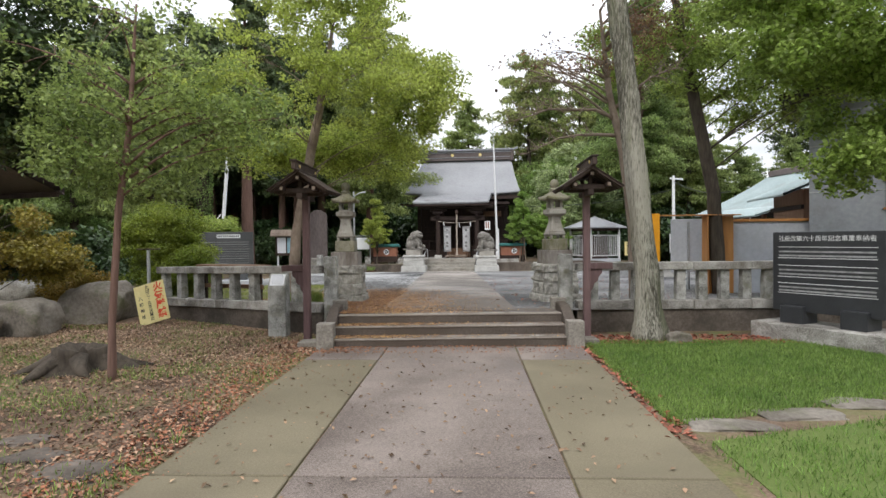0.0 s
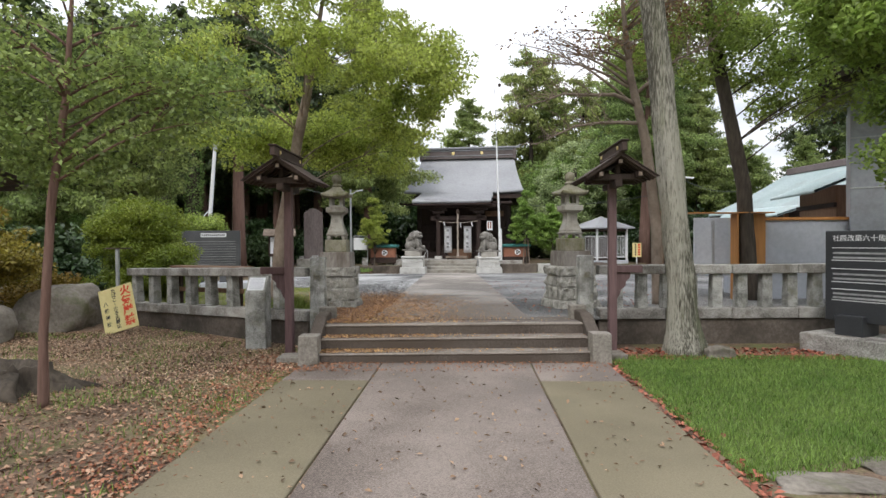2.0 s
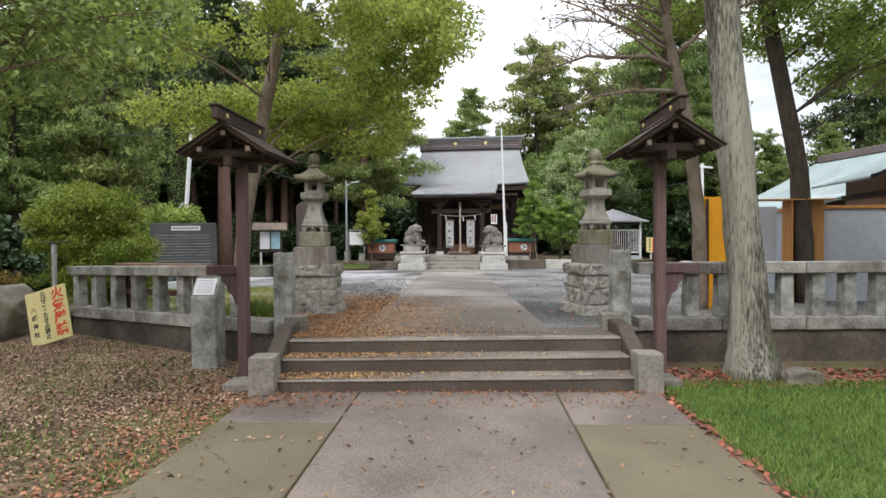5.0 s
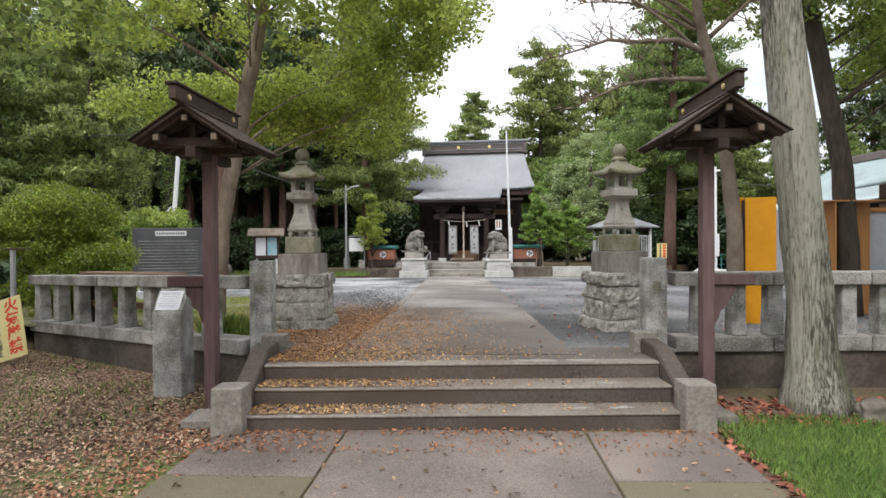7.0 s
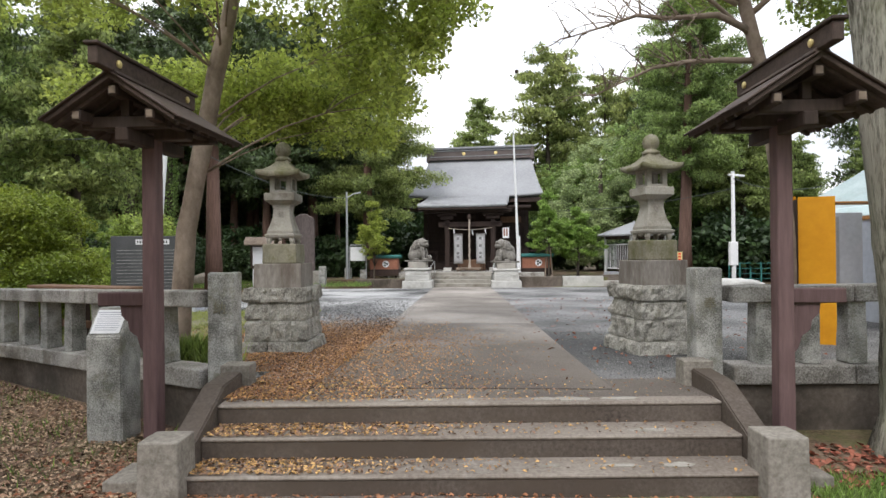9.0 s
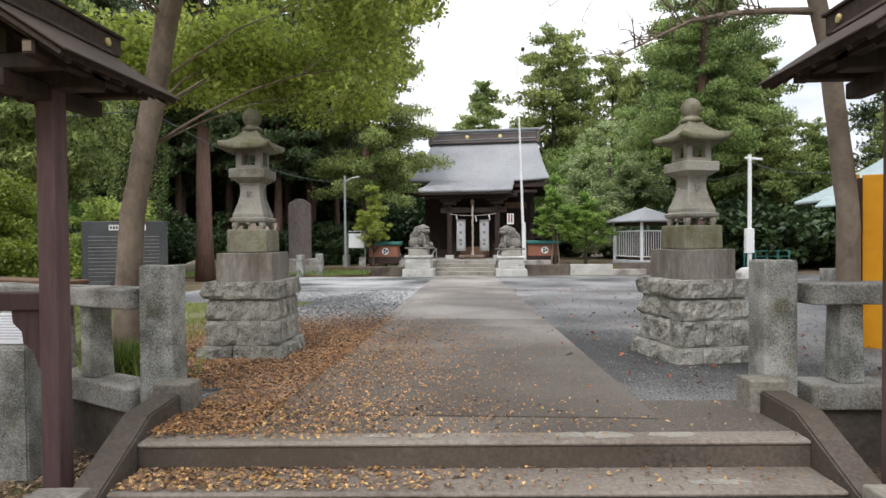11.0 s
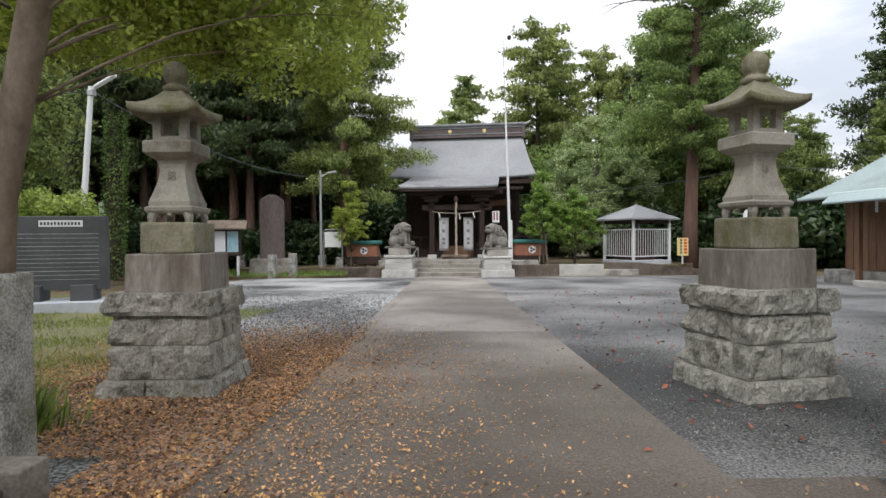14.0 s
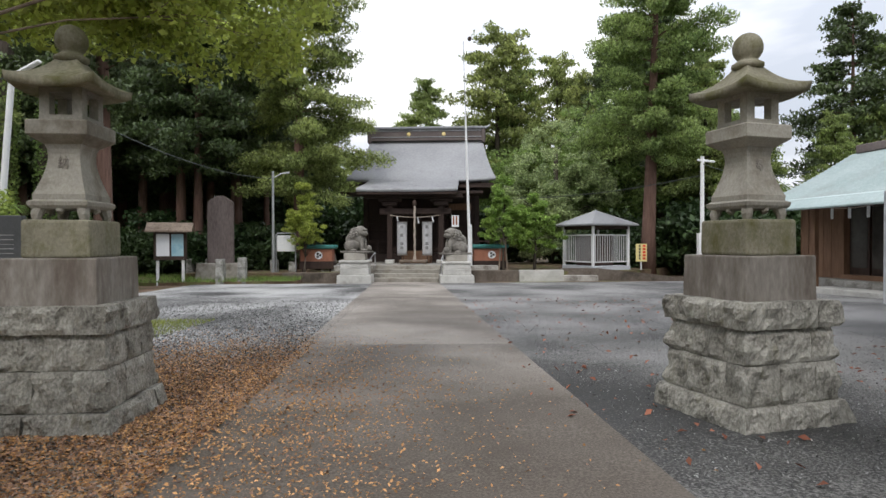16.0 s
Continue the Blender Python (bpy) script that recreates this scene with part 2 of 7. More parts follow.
    "terracotta": material("terracotta_panel", (0.25, 0.10, 0.06), (0.38, 0.17, 0.11), 10, 1.5, 0.7, 0.1),
    "poster": material("pale_blue_poster", (0.30, 0.52, 0.62), (0.48, 0.68, 0.74), 6, 3, 0.5, 0),
    "glassdark": material("dark_window_glass", (0.03, 0.028, 0.025), (0.07, 0.065, 0.06), 3, 0.8, 0.12, 0, specular=0.6),
    "lion": material("weathered_statue_stone", (0.075, 0.07, 0.06), (0.30, 0.28, 0.25), 22, 5, 0.9, 0.9),
    "bark_pale": material("pale_furrowed_bark", (0.075, 0.07, 0.052), (0.37, 0.35, 0.29), 52, 2.6, 0.95, 1.0, (1, 1, 0.13), stain=(0.20, 0.21, 0.13), stain_at=0.6, depth=0.05, sharp=0.06),
    "bark_smooth": material("smooth_brown_bark", (0.16, 0.12, 0.09), (0.34, 0.27, 0.215), 14, 2.2, 0.85, 0.4, (1, 1, 0.6), stain=(0.10, 0.07, 0.05), stain_at=0.6),
    "bark_red": material("red_brown_cedar_bark", (0.09, 0.05, 0.038), (0.235, 0.145, 0.115), 18, 2.0, 0.95, 0.9, (1, 1, 0.1), depth=0.04),
    "bark_dark": material("dark_bark", (0.035, 0.028, 0.022), (0.11, 0.09, 0.07), 16, 2.0, 0.95, 0.8, (1, 1, 0.2), depth=0.03),
    "leaf_bright": material("bright_green_leaf", (0.27, 0.33, 0.058), (0.54, 0.58, 0.15), 4, 0.7, 0.45, 0, island=True, vary=0.45, translucent=0.52),
    "leaf_mid": material("mid_green_leaf", (0.12, 0.20, 0.05), (0.33, 0.43, 0.135), 4, 0.5, 0.5, 0, island=True, vary=0.55, translucent=0.45),
    "leaf_fresh": material("fresh_green_leaf", (0.17, 0.27, 0.05), (0.40, 0.50, 0.13), 4, 0.6, 0.45, 0, island=True, vary=0.5, translucent=0.5),
    # evergreen leaf, its colour lowered to hold the deep shade of the wood
    "leaf_shade_dark": material("shade_dark_evergreen_leaf", (0.040, 0.066, 0.022), (0.118, 0.16, 0.055), 4, 0.4, 0.5, 0, island=True, vary=0.6, translucent=0.2),
    # bush leaf painted darker for the gloom between the trunks
    "leaf_under": material("shade_darkened_bush_leaf", (0.022, 0.048, 0.017), (0.07, 0.115, 0.036), 4, 0.5, 0.5, 0, island=True, vary=0.5, translucent=0.2),
    "leaf_cedar": material("cedar_foliage", (0.12, 0.178, 0.052), (0.38, 0.44, 0.145), 4, 0.4, 0.6, 0, island=True, vary=0.6, translucent=0.45),
    "leaf_yellow": material("yellow_green_leaf", (0.11, 0.17, 0.018), (0.28, 0.33, 0.045), 4, 0.8, 0.5, 0, island=True, vary=0.45, translucent=0.35),
    "leaf_dome": material("grey_green_leaf", (0.24, 0.32, 0.14), (0.50, 0.57, 0.28), 4, 0.5, 0.5, 0, island=True, vary=0.45, translucent=0.3),
    "leaf_ochre": material("turning_ochre_leaf", (0.20, 0.13, 0.02), (0.30, 0.27, 0.05), 4, 0.8, 0.55, 0, island=True, vary=0.4, translucent=0.35),
    "needle_red": material("browned_needle_foliage", (0.20, 0.10, 0.055), (0.30, 0.22, 0.11), 4, 0.8, 0.7, 0, island=True, vary=0.4, translucent=0.15),
    "fallen_orange": material("fallen_orange_leaf", (0.36, 0.19, 0.06), (0.66, 0.43, 0.18), 5, 0.8, 0.8, 0, island=True, vary=0.5),
    "fallen_brown": material("fallen_brown_leaf", (0.12, 0.065, 0.04), (0.36, 0.24, 0.155), 5, 0.8, 0.85, 0, island=True, vary=0.7),
    "fallen_pale": material("dry_pale_leaf", (0.25, 0.17, 0.10), (0.54, 0.42, 0.27), 5, 0.8, 0.85, 0, island=True, vary=0.5),
    "fallen_red": material("fallen_russet_leaf", (0.20, 0.07, 0.035), (0.40, 0.19, 0.11), 5, 0.8, 0.85, 0, island=True, vary=0.5),
    "grass": material("lawn_grass", (0.10, 0.18, 0.03), (0.23, 0.32, 0.075), 5, 0.9, 0.6, 0, island=True, vary=0.55, translucent=0.3),
    "grass_pale": material("pale_yellow_green_grass", (0.17, 0.20, 0.04), (0.32, 0.35, 0.09), 5, 0.9, 0.6, 0, island=True, vary=0.4, translucent=0.3),
    "turf_pale": material("thin_pale_turf", (0.13, 0.13, 0.06), (0.25, 0.24, 0.13), 30, 1.2, 0.95, 0.6, stain=(0.22, 0.20, 0.15), stain_at=0.6, depth=0.03),
    "turf": material("lawn_turf", (0.07, 0.105, 0.022), (0.13, 0.17, 0.045), 30, 1.2, 0.95, 0.6, stain=(0.15, 0.14, 0.06), stain_at=0.66, depth=0.03),
}


def near_end_brown(m):
    """A brown darkening of the walkway's near end, fading with distance, ragged at its edge."""
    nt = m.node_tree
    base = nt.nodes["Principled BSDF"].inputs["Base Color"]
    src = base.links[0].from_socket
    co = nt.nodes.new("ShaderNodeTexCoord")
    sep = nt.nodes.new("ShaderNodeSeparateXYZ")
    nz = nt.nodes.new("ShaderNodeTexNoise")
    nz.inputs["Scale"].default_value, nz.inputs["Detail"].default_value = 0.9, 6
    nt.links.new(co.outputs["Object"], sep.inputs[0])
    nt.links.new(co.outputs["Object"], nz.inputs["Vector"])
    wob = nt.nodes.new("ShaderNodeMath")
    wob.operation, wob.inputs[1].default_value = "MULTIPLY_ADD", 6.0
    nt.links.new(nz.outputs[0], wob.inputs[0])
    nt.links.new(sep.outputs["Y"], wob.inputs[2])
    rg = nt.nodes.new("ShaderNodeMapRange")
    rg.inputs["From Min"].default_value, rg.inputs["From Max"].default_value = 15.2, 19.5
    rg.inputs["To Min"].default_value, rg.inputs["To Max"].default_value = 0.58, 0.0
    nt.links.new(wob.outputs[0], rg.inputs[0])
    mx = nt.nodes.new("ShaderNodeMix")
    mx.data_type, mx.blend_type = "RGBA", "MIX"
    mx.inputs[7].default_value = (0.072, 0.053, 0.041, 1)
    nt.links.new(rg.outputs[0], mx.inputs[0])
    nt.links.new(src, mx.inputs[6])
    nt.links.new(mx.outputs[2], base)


near_end_brown(M["paving"])


# ---- building helpers ----
def finish(bm, name, material, smooth=False):
    me = bpy.data.meshes.new(name)
    bm.to_mesh(me)
    bm.free()
    me.materials.append(material)
    if smooth:
        for p in me.polygons:
            p.use_smooth = True
    return me


def part(name, bm, material, parent=None, label="", smooth=False):
    ob = new(name, finish(bm, name, material, smooth) if isinstance(bm, bmesh.types.BMesh) else bm)
    if parent is not None:
        ob.parent = parent
    if label:
        tagged(ob, label)
    return ob


def thing(name, at, label, category, group="", kind="", turn=0.0):
    ob = new(name)
    ob.empty_display_size = 0.2
    ob.location, ob.rotation_euler = at, (0, 0, radians(turn))
    return tagged(ob, label, category, group, kind)


def add_box(bm, x0, x1, y0, y1, z0, z1, taper=0.0):
    """A box, its top drawn in by taper on each side."""
    lo = [bm.verts.new((x, y, z0)) for x, y in ((x0, y0), (x1, y0), (x1, y1), (x0, y1))]
    hi = [bm.verts.new((x, y, z1)) for x, y in ((x0 + taper, y0 + taper), (x1 - taper, y0 + taper), (x1 - taper, y1 - taper), (x0 + taper, y1 - taper))]
    bm.faces.new(lo[::-1]), bm.faces.new(hi)
    for k in range(4):
        bm.faces.new((lo[k], lo[(k + 1) % 4], hi[(k + 1) % 4], hi[k]))
    return lo + hi


def box(x0, x1, y0, y1, z0, z1, bevel=0.008, taper=0.0, cuts=0, rough=0.0, seed=0):
    """One box with worn edges; rough: how far its faces wander."""
    bm = bmesh.new()
    add_box(bm, x0, x1, y0, y1, z0, z1, taper)
    if bevel:
        bmesh.ops.bevel(bm, geom=bm.edges[:], offset=bevel, segments=1 if not rough else 2, affect="EDGES", profile=0.5)
    if cuts:
        bmesh.ops.subdivide_edges(bm, edges=[e for e in bm.edges if e.calc_length() > 0.09], cuts=cuts, use_grid_fill=True)
    if rough:
        bm.normal_update()
        off = Vector((seed * 3.7, seed * 1.3, seed * 2.1))
        for v in bm.verts:
            n = noise.noise(v.co * 7 + off) + 0.6 * noise.noise(v.co * 19 + off)
            v.co += v.normal * (n * rough)
    return bm


def lattice_box(x0, x1, y0, y1, z0, z1, cell):
    """A closed box whose faces are fine grids."""
    n = [max(2, round((b - a) / cell)) for a, b in ((x0, x1), (y0, y1), (z0, z1))]
    bm, seen = bmesh.new(), {}

    def v(i, j, k):
        if (i, j, k) not in seen:
            seen[i, j, k] = bm.verts.new((x0 + (x1 - x0) * i / n[0], y0 + (y1 - y0) * j / n[1], z0 + (z1 - z0) * k / n[2]))
        return seen[i, j, k]
    for i in range(n[0]):
        for j in range(n[1]):
            bm.faces.new((v(i, j + 1, 0), v(i + 1, j + 1, 0), v(i + 1, j, 0), v(i, j, 0)))
            bm.faces.new((v(i, j, n[2]), v(i + 1, j, n[2]), v(i + 1, j + 1, n[2]), v(i, j + 1, n[2])))
        for k in range(n[2]):
            bm.faces.new((v(i, 0, k), v(i + 1, 0, k), v(i + 1, 0, k + 1), v(i, 0, k + 1)))
            bm.faces.new((v(i + 1, n[1], k), v(i, n[1], k), v(i, n[1], k + 1), v(i + 1, n[1], k + 1)))
    for j in range(n[1]):
        for k in range(n[2]):
            bm.faces.new((v(0, j + 1, k), v(0, j, k), v(0, j, k + 1), v(0, j + 1, k + 1)))
            bm.faces.new((v(n[0], j, k), v(n[0], j + 1, k), v(n[0], j + 1, k + 1), v(n[0], j, k + 1)))
    return bm


def rows_mesh(name, verts, faces, material, smooth=False):
    """A mesh from arrays of places and of equal-sided faces."""
    verts, faces = np.asarray(verts, np.float32), np.asarray(faces, np.int32)
    me = bpy.data.meshes.new(name)
    n, k = faces.shape
    me.vertices.add(len(verts))
    me.vertices.foreach_set("co", verts.ravel())
    me.loops.add(n * k)
    me.loops.foreach_set("vertex_index", faces.ravel())
    me.polygons.add(n)
    me.polygons.foreach_set("loop_start", np.arange(n, dtype=np.int32) * k)
    if smooth:
        me.polygons.foreach_set("use_smooth", np.ones(n, bool))
    me.update(calc_edges=True)
    me.validate()
    me.materials.append(material)
    return me


def add_tube(bm, pts, radii, sides=8, knobbly=0.0, flute=0.0):
    """A tapered round bar along a line of places."""
    rings = []
    for k, p in enumerate(pts):
        p = Vector(p)
        a, b = Vector(pts[max(k - 1, 0)]), Vector(pts[min(k + 1, len(pts) - 1)])
        d = (b - a).normalized()
        u = d.cross(Vector((0.13, 0.97, 0.2))).normalized()
        w = d.cross(u)
        ring = []
        for s in range(sides):
            c = 2 * math.pi * s / sides
            r = radii[k] * (1 + (knobbly * noise.noise(p * 2.3 + Vector((math.cos(c), math.sin(c), 0)) * 1.5) if knobbly else 0))
            if flute:
                r *= 1 + flute * (abs(noise.noise(Vector((math.cos(c) * 5, math.sin(c) * 5, p.z * 0.9)))) * 2 + noise.noise(Vector((math.cos(c) * 11, math.sin(c) * 11, p.z * 2.2))) - 0.5)
            ring.append(bm.verts.new(p + (u * math.cos(c) + w * math.sin(c)) * r))
        rings.append(ring)
    for a, b in zip(rings, rings[1:]):
        for s in range(sides):
            bm.faces.new((a[s], a[(s + 1) % sides], b[(s + 1) % sides], b[s]))
    bm.faces.new(rings[0][::-1]), bm.faces.new(rings[-1])


def tube(pts, radii, sides=8, knobbly=0.0):
    bm = bmesh.new()
    add_tube(bm, pts, radii, sides, knobbly)
    return bm


def lathe(profile, sides=16):
    """A turned body from (radius, height) pairs."""
    return tube([(0, 0, z) for _, z in profile], [max(r, 0.002) for r, _ in profile], sides)


def square_loft(profile, bulge=None):
    """A four-sided body from (half width, height) pairs."""
    bm = bmesh.new()
    rings = [[bm.verts.new((sx * r, sy * r, z)) for sx, sy in ((-1, -1), (1, -1), (1, 1), (-1, 1))] for r, z in profile]
    for a, b in zip(rings, rings[1:]):
        for s in range(4):
            bm.faces.new((a[s], a[(s + 1) % 4], b[(s + 1) % 4], b[s]))
    bm.faces.new(rings[0][::-1]), bm.faces.new(rings[-1])
    return bm


def lettering(name, text, size, m, material, parent=None, thick=0.002, spacing=1.0, bold=0.0):
    """Raised letters of the built-in font as one mesh, centred on the pose m."""
    cu = bpy.data.curves.new(name, "FONT")
    cu.body, cu.size, cu.extrude = text, size, thick
    cu.align_x, cu.align_y, cu.space_line = "CENTER", "CENTER", spacing
    cu.resolution_u, cu.offset = 2, bold
    ob = new(name, cu)
    bpy.context.view_layer.update()
    me = bpy.data.meshes.new_from_object(ob.evaluated_get(bpy.context.evaluated_depsgraph_get()))
    bpy.data.objects.remove(ob)
    me.materials.clear()
    me.materials.append(material)
    out = new(name, me)
    if parent is not None:
        out.parent = parent
    out.matrix_basis = m
    return out


# ---- ground levels ----
def plaza(y):
    """The height of the upper court at a distance."""
    return 0.47 - 0.0208 * (min(max(y, 10.7), 33.0) - 10.75)


FENCE_Y, LEFT_END = 11.38, (-6.55, 13.9)
SKEW, PIVOT = radians(3.2), (0.35, 10.4)


def skewed(x, y):
    """A place of the gate's own plan: steps, pillars and posts stand a little askew to the path."""
    c, s = math.cos(SKEW), math.sin(SKEW)
    return PIVOT[0] + c * (x - PIVOT[0]) - s * (y - PIVOT[1]), PIVOT[1] + s * (x - PIVOT[0]) + c * (y - PIVOT[1])


def askew(ob):
    """Turns a thing built in the gate's own plan to where it stands."""
    x, y = skewed(0, 0)
    ob.matrix_basis = pose(x, y, 0, 0, 0, math.degrees(SKEW)) @ ob.matrix_basis
    return ob


def fence_line(x):
    """The line of the fence wall: straight beside the steps, drawn back to its far end."""
    if x > -2.0:
        return 11.53 + 0.045 * (x - 2.7)
    return 11.26 + (-2.0 - x) * (LEFT_END[1] - 11.26) / (-2.0 - LEFT_END[0])


def ground_sheet():
    xs = sorted({-400, -120, -60, -35, -22, -15, -12, -10, -9, -8.2, -7.5, -6.8, -6.6, -6.4, -5, -3.5, -2.1, -1.72, -1.68, 2.38, 2.42, 3.5, 5, 7, 9, 12, 20, 35, 60, 120, 400})
    verts, count = [], 0
    for x in xs:
        if -1.7 < x < 2.4:
            yb, w = 10.95, 0.02
        elif x < -6.7:
            yb, w = 12.6, 3.0
        else:
            yb, w = fence_line(x) + 0.1, 0.02
        ys = [-300, -40, -12, -4, 0, 3, 6, 8, yb - 0.3, yb, yb + w, yb + w + 0.4, 18, 22, 27, 33, 45, 80, 600]
        for k, y in enumerate(ys):
            z = 0.0 if k < 10 else plaza(y)
            verts.append((x, y, z - (0.03 if k >= 10 else 0.0)))
        count = len(ys)
    faces = [(a * count + b, (a + 1) * count + b, (a + 1) * count + b + 1, a * count + b + 1) for a in range(len(xs) - 1) for b in range(count - 1)]
    return tagged(new("ground", rows_mesh("ground", verts, faces, M["soil"])), "brown leaf-strewn earth with sparse grass", "ground", kind="structure")


ground_sheet()


def sheet(name, corners, material, label, category, lift=0.0, thick=0.03, level=None, steps=12):
    """A thin slab between two edges, each a (near, far) pair of (x, y); it follows a level."""
    (l0, l1), (r0, r1) = corners
    bm = bmesh.new()
    rows = []
    for k in range(steps + 1):
        f = k / steps
        a, b = Vector(l0).lerp(Vector(l1), f), Vector(r0).lerp(Vector(r1), f)
        za, zb = ((level(a.y), level(b.y)) if level else (0, 0))
        rows.append([bm.verts.new((a.x, a.y, za + lift)), bm.verts.new((b.x, b.y, zb + lift)), bm.verts.new((a.x, a.y, za + lift - thick)), bm.verts.new((b.x, b.y, zb + lift - thick))])
    for p, q in zip(rows, rows[1:]):
        bm.faces.new((p[0], p[1], q[1], q[0]))
        bm.faces.new((p[2], q[2], q[3], p[3]))
        bm.faces.new((p[0], q[0], q[2], p[2]))
        bm.faces.new((p[1], p[3], q[3], q[1]))
    bm.faces.new((rows[0][0], rows[0][2], rows[0][3], rows[0][1]))
    bm.faces.new((rows[-1][0], rows[-1][1], rows[-1][3], rows[-1][2]))
    return tagged(part(name, bm, material), label, category, kind="structure")


# upper court: gravel, asphalt, and the concrete walkway between them
sheet("gravel_court", (((-7.5, 16.2), (-8.5, 32.6)), ((-1.02, 12.0), (-1.62, 32.6))), M["gravel"], "grey gravel court with thin grass", "gravel", 0.0, level=plaza)
sheet("gravel_apron", (((-2.0, 11.4), (-7.5, 16.2)), ((-1.0, 11.2), (-1.02, 16.2))), M["gravel"], "grey gravel under fallen leaves", "gravel", -0.006, level=plaza)
sheet("asphalt_court", (((1.62, 11.3), (1.02, 32.6)), ((12.5, 12.1), (14.5, 33.4))), M["asphalt"], "dark worn asphalt court", "asphalt", 0.0, level=plaza)
for y0, y1 in ((11.0, 16.6), (16.604, 24.6), (24.63, 33.2)):
    f0, f1 = (y0 - 11) / 21.5, (y1 - 11) / 21.5
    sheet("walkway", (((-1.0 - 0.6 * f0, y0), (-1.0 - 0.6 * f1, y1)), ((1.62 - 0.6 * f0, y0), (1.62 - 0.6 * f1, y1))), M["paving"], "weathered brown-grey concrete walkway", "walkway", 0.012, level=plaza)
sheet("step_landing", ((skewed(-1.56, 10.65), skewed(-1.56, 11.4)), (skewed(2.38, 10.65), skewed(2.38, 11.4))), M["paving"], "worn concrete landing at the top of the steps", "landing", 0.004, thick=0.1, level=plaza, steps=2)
sheet("grass_patch", (((-8.5, 13.8), (-8.5, 19.5)), ((-3.0, 13.4), (-4.0, 19.5))), M["turf_pale"], "short yellow-green grass beside the gravel", "grass", 0.015, level=plaza)

# approach: a concrete path of three lanes, and the lawn
path = thing("path", (0, 0, 0), "concrete approach path of slabs with open joints", "path", kind="structure")
lanes = ((-1.72, -0.62, "slab_mossy"), (-0.6, 1.48, "slab"), (1.5, 2.56, "slab_mossy"))
joints = (-8.0, -3.9, 0.3, 4.5, 8.77, 9.84)
for k, (y0, y1) in enumerate(zip(joints, joints[1:])):
    for x0, x1, m in lanes:
        if m == "slab" and y0 > 4:
            if y0 > 5:
                continue
            part("slab", box(x0, x1, y0 + 0.012, joints[-1], -0.1, 0.024, 0.008), M[m], path)
            continue
        if y0 > 8:
            m = "slab"
        part("slab", box(x0, x1, y0 + 0.012, y1 - 0.012, -0.1, 0.024, 0.008), M[m], path)
lawn = sheet("lawn", (((2.66, 5.95), (2.75, 10.2)), ((9.5, 8.4), (9.5, 10.6))), M["turf"], "mown green lawn beside the path", "lawn", 0.012, thick=0.05)
sheet("lawn_near", (((2.7, -6), (2.85, 5.35)), ((12, -6), (9.5, 7.6))), M["turf"], "green lawn with bare patches", "lawn", 0.010, thick=0.05)

# ---- the steps, their cheeks and newel blocks ----
stair = thing("steps", (0, 0, 0), "three worn concrete steps strewn with leaves", "steps", kind="structure")
RISE = 0.16
for k in range(3):
    y0 = 9.85 + 0.32 * k
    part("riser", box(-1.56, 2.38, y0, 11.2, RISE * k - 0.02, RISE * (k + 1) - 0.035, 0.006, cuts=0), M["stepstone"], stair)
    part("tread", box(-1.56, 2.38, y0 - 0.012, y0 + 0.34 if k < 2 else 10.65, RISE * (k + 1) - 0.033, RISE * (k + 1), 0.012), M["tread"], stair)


def worn_patch(x, y, z, rx, ry, seed):
    """A thin pale patch of bare cement with a ragged outline."""
    bm = bmesh.new()
    n = 26
    ring = []
    for k in range(n):
        c = 2 * math.pi * k / n
        r = 1 + 0.45 * noise.noise(Vector((math.cos(c) * 1.6, math.sin(c) * 1.6, seed))) + 0.3 * noise.noise(Vector((math.cos(c) * 5, math.sin(c) * 5, seed)))
        ring.append(bm.verts.new((x + rx * r * math.cos(c), y + max(-ry * 0.9, ry * r * math.sin(c)), z)))
    lo = [bm.verts.new((v.co.x, v.co.y, z - 0.01)) for v in ring]
    bm.faces.new(ring)
    for k in range(n):
        bm.faces.new((lo[k], lo[(k + 1) % n], ring[(k + 1) % n], ring[k]))
    part("worn_patch", bm, M["smooth"], stair, "pale patch of bare cement")


for k, (x, rx, ry) in enumerate(((-0.15, 0.09, 0.03), (0.12, 0.08, 0.035), (1.0, 0.10, 0.05), (1.22, 0.13, 0.06), (1.62, 0.14, 0.05))):
    worn_patch(x, 10.58, 0.484, rx, ry, k * 3.1)
for k, (x, rx, ry) in enumerate(((1.45, 0.14, 0.03), (1.85, 0.12, 0.04), (0.95, 0.08, 0.03))):
    worn_patch(x, 10.0, 0.163, rx, ry, 20 + k * 3.1)
worn_patch(1.75, 10.28, 0.323, 0.16, 0.035, 41)
askew(stair)


def cheek(x0, x1, name):
    """A sloping side wall: level at its foot and its head."""
    bm = bmesh.new()
    prof = ((10.0, -0.02), (10.0, 0.32), (10.1, 0.33), (10.66, 0.60), (11.06, 0.62), (11.06, -0.02))
    a = [bm.verts.new((x0, y, z)) for y, z in prof]
    b = [bm.verts.new((x1, y, z)) for y, z in prof]
    bm.faces.new(a), bm.faces.new(b[::-1])
    for k in range(len(prof)):
        bm.faces.new((a[k], b[k], b[(k + 1) % len(prof)], a[(k + 1) % len(prof)]))
    bmesh.ops.recalc_face_normals(bm, faces=bm.faces[:])
    bmesh.ops.bevel(bm, geom=bm.edges[:], offset=0.012, segments=2, affect="EDGES")
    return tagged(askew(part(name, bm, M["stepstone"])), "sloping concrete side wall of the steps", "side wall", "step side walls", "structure")


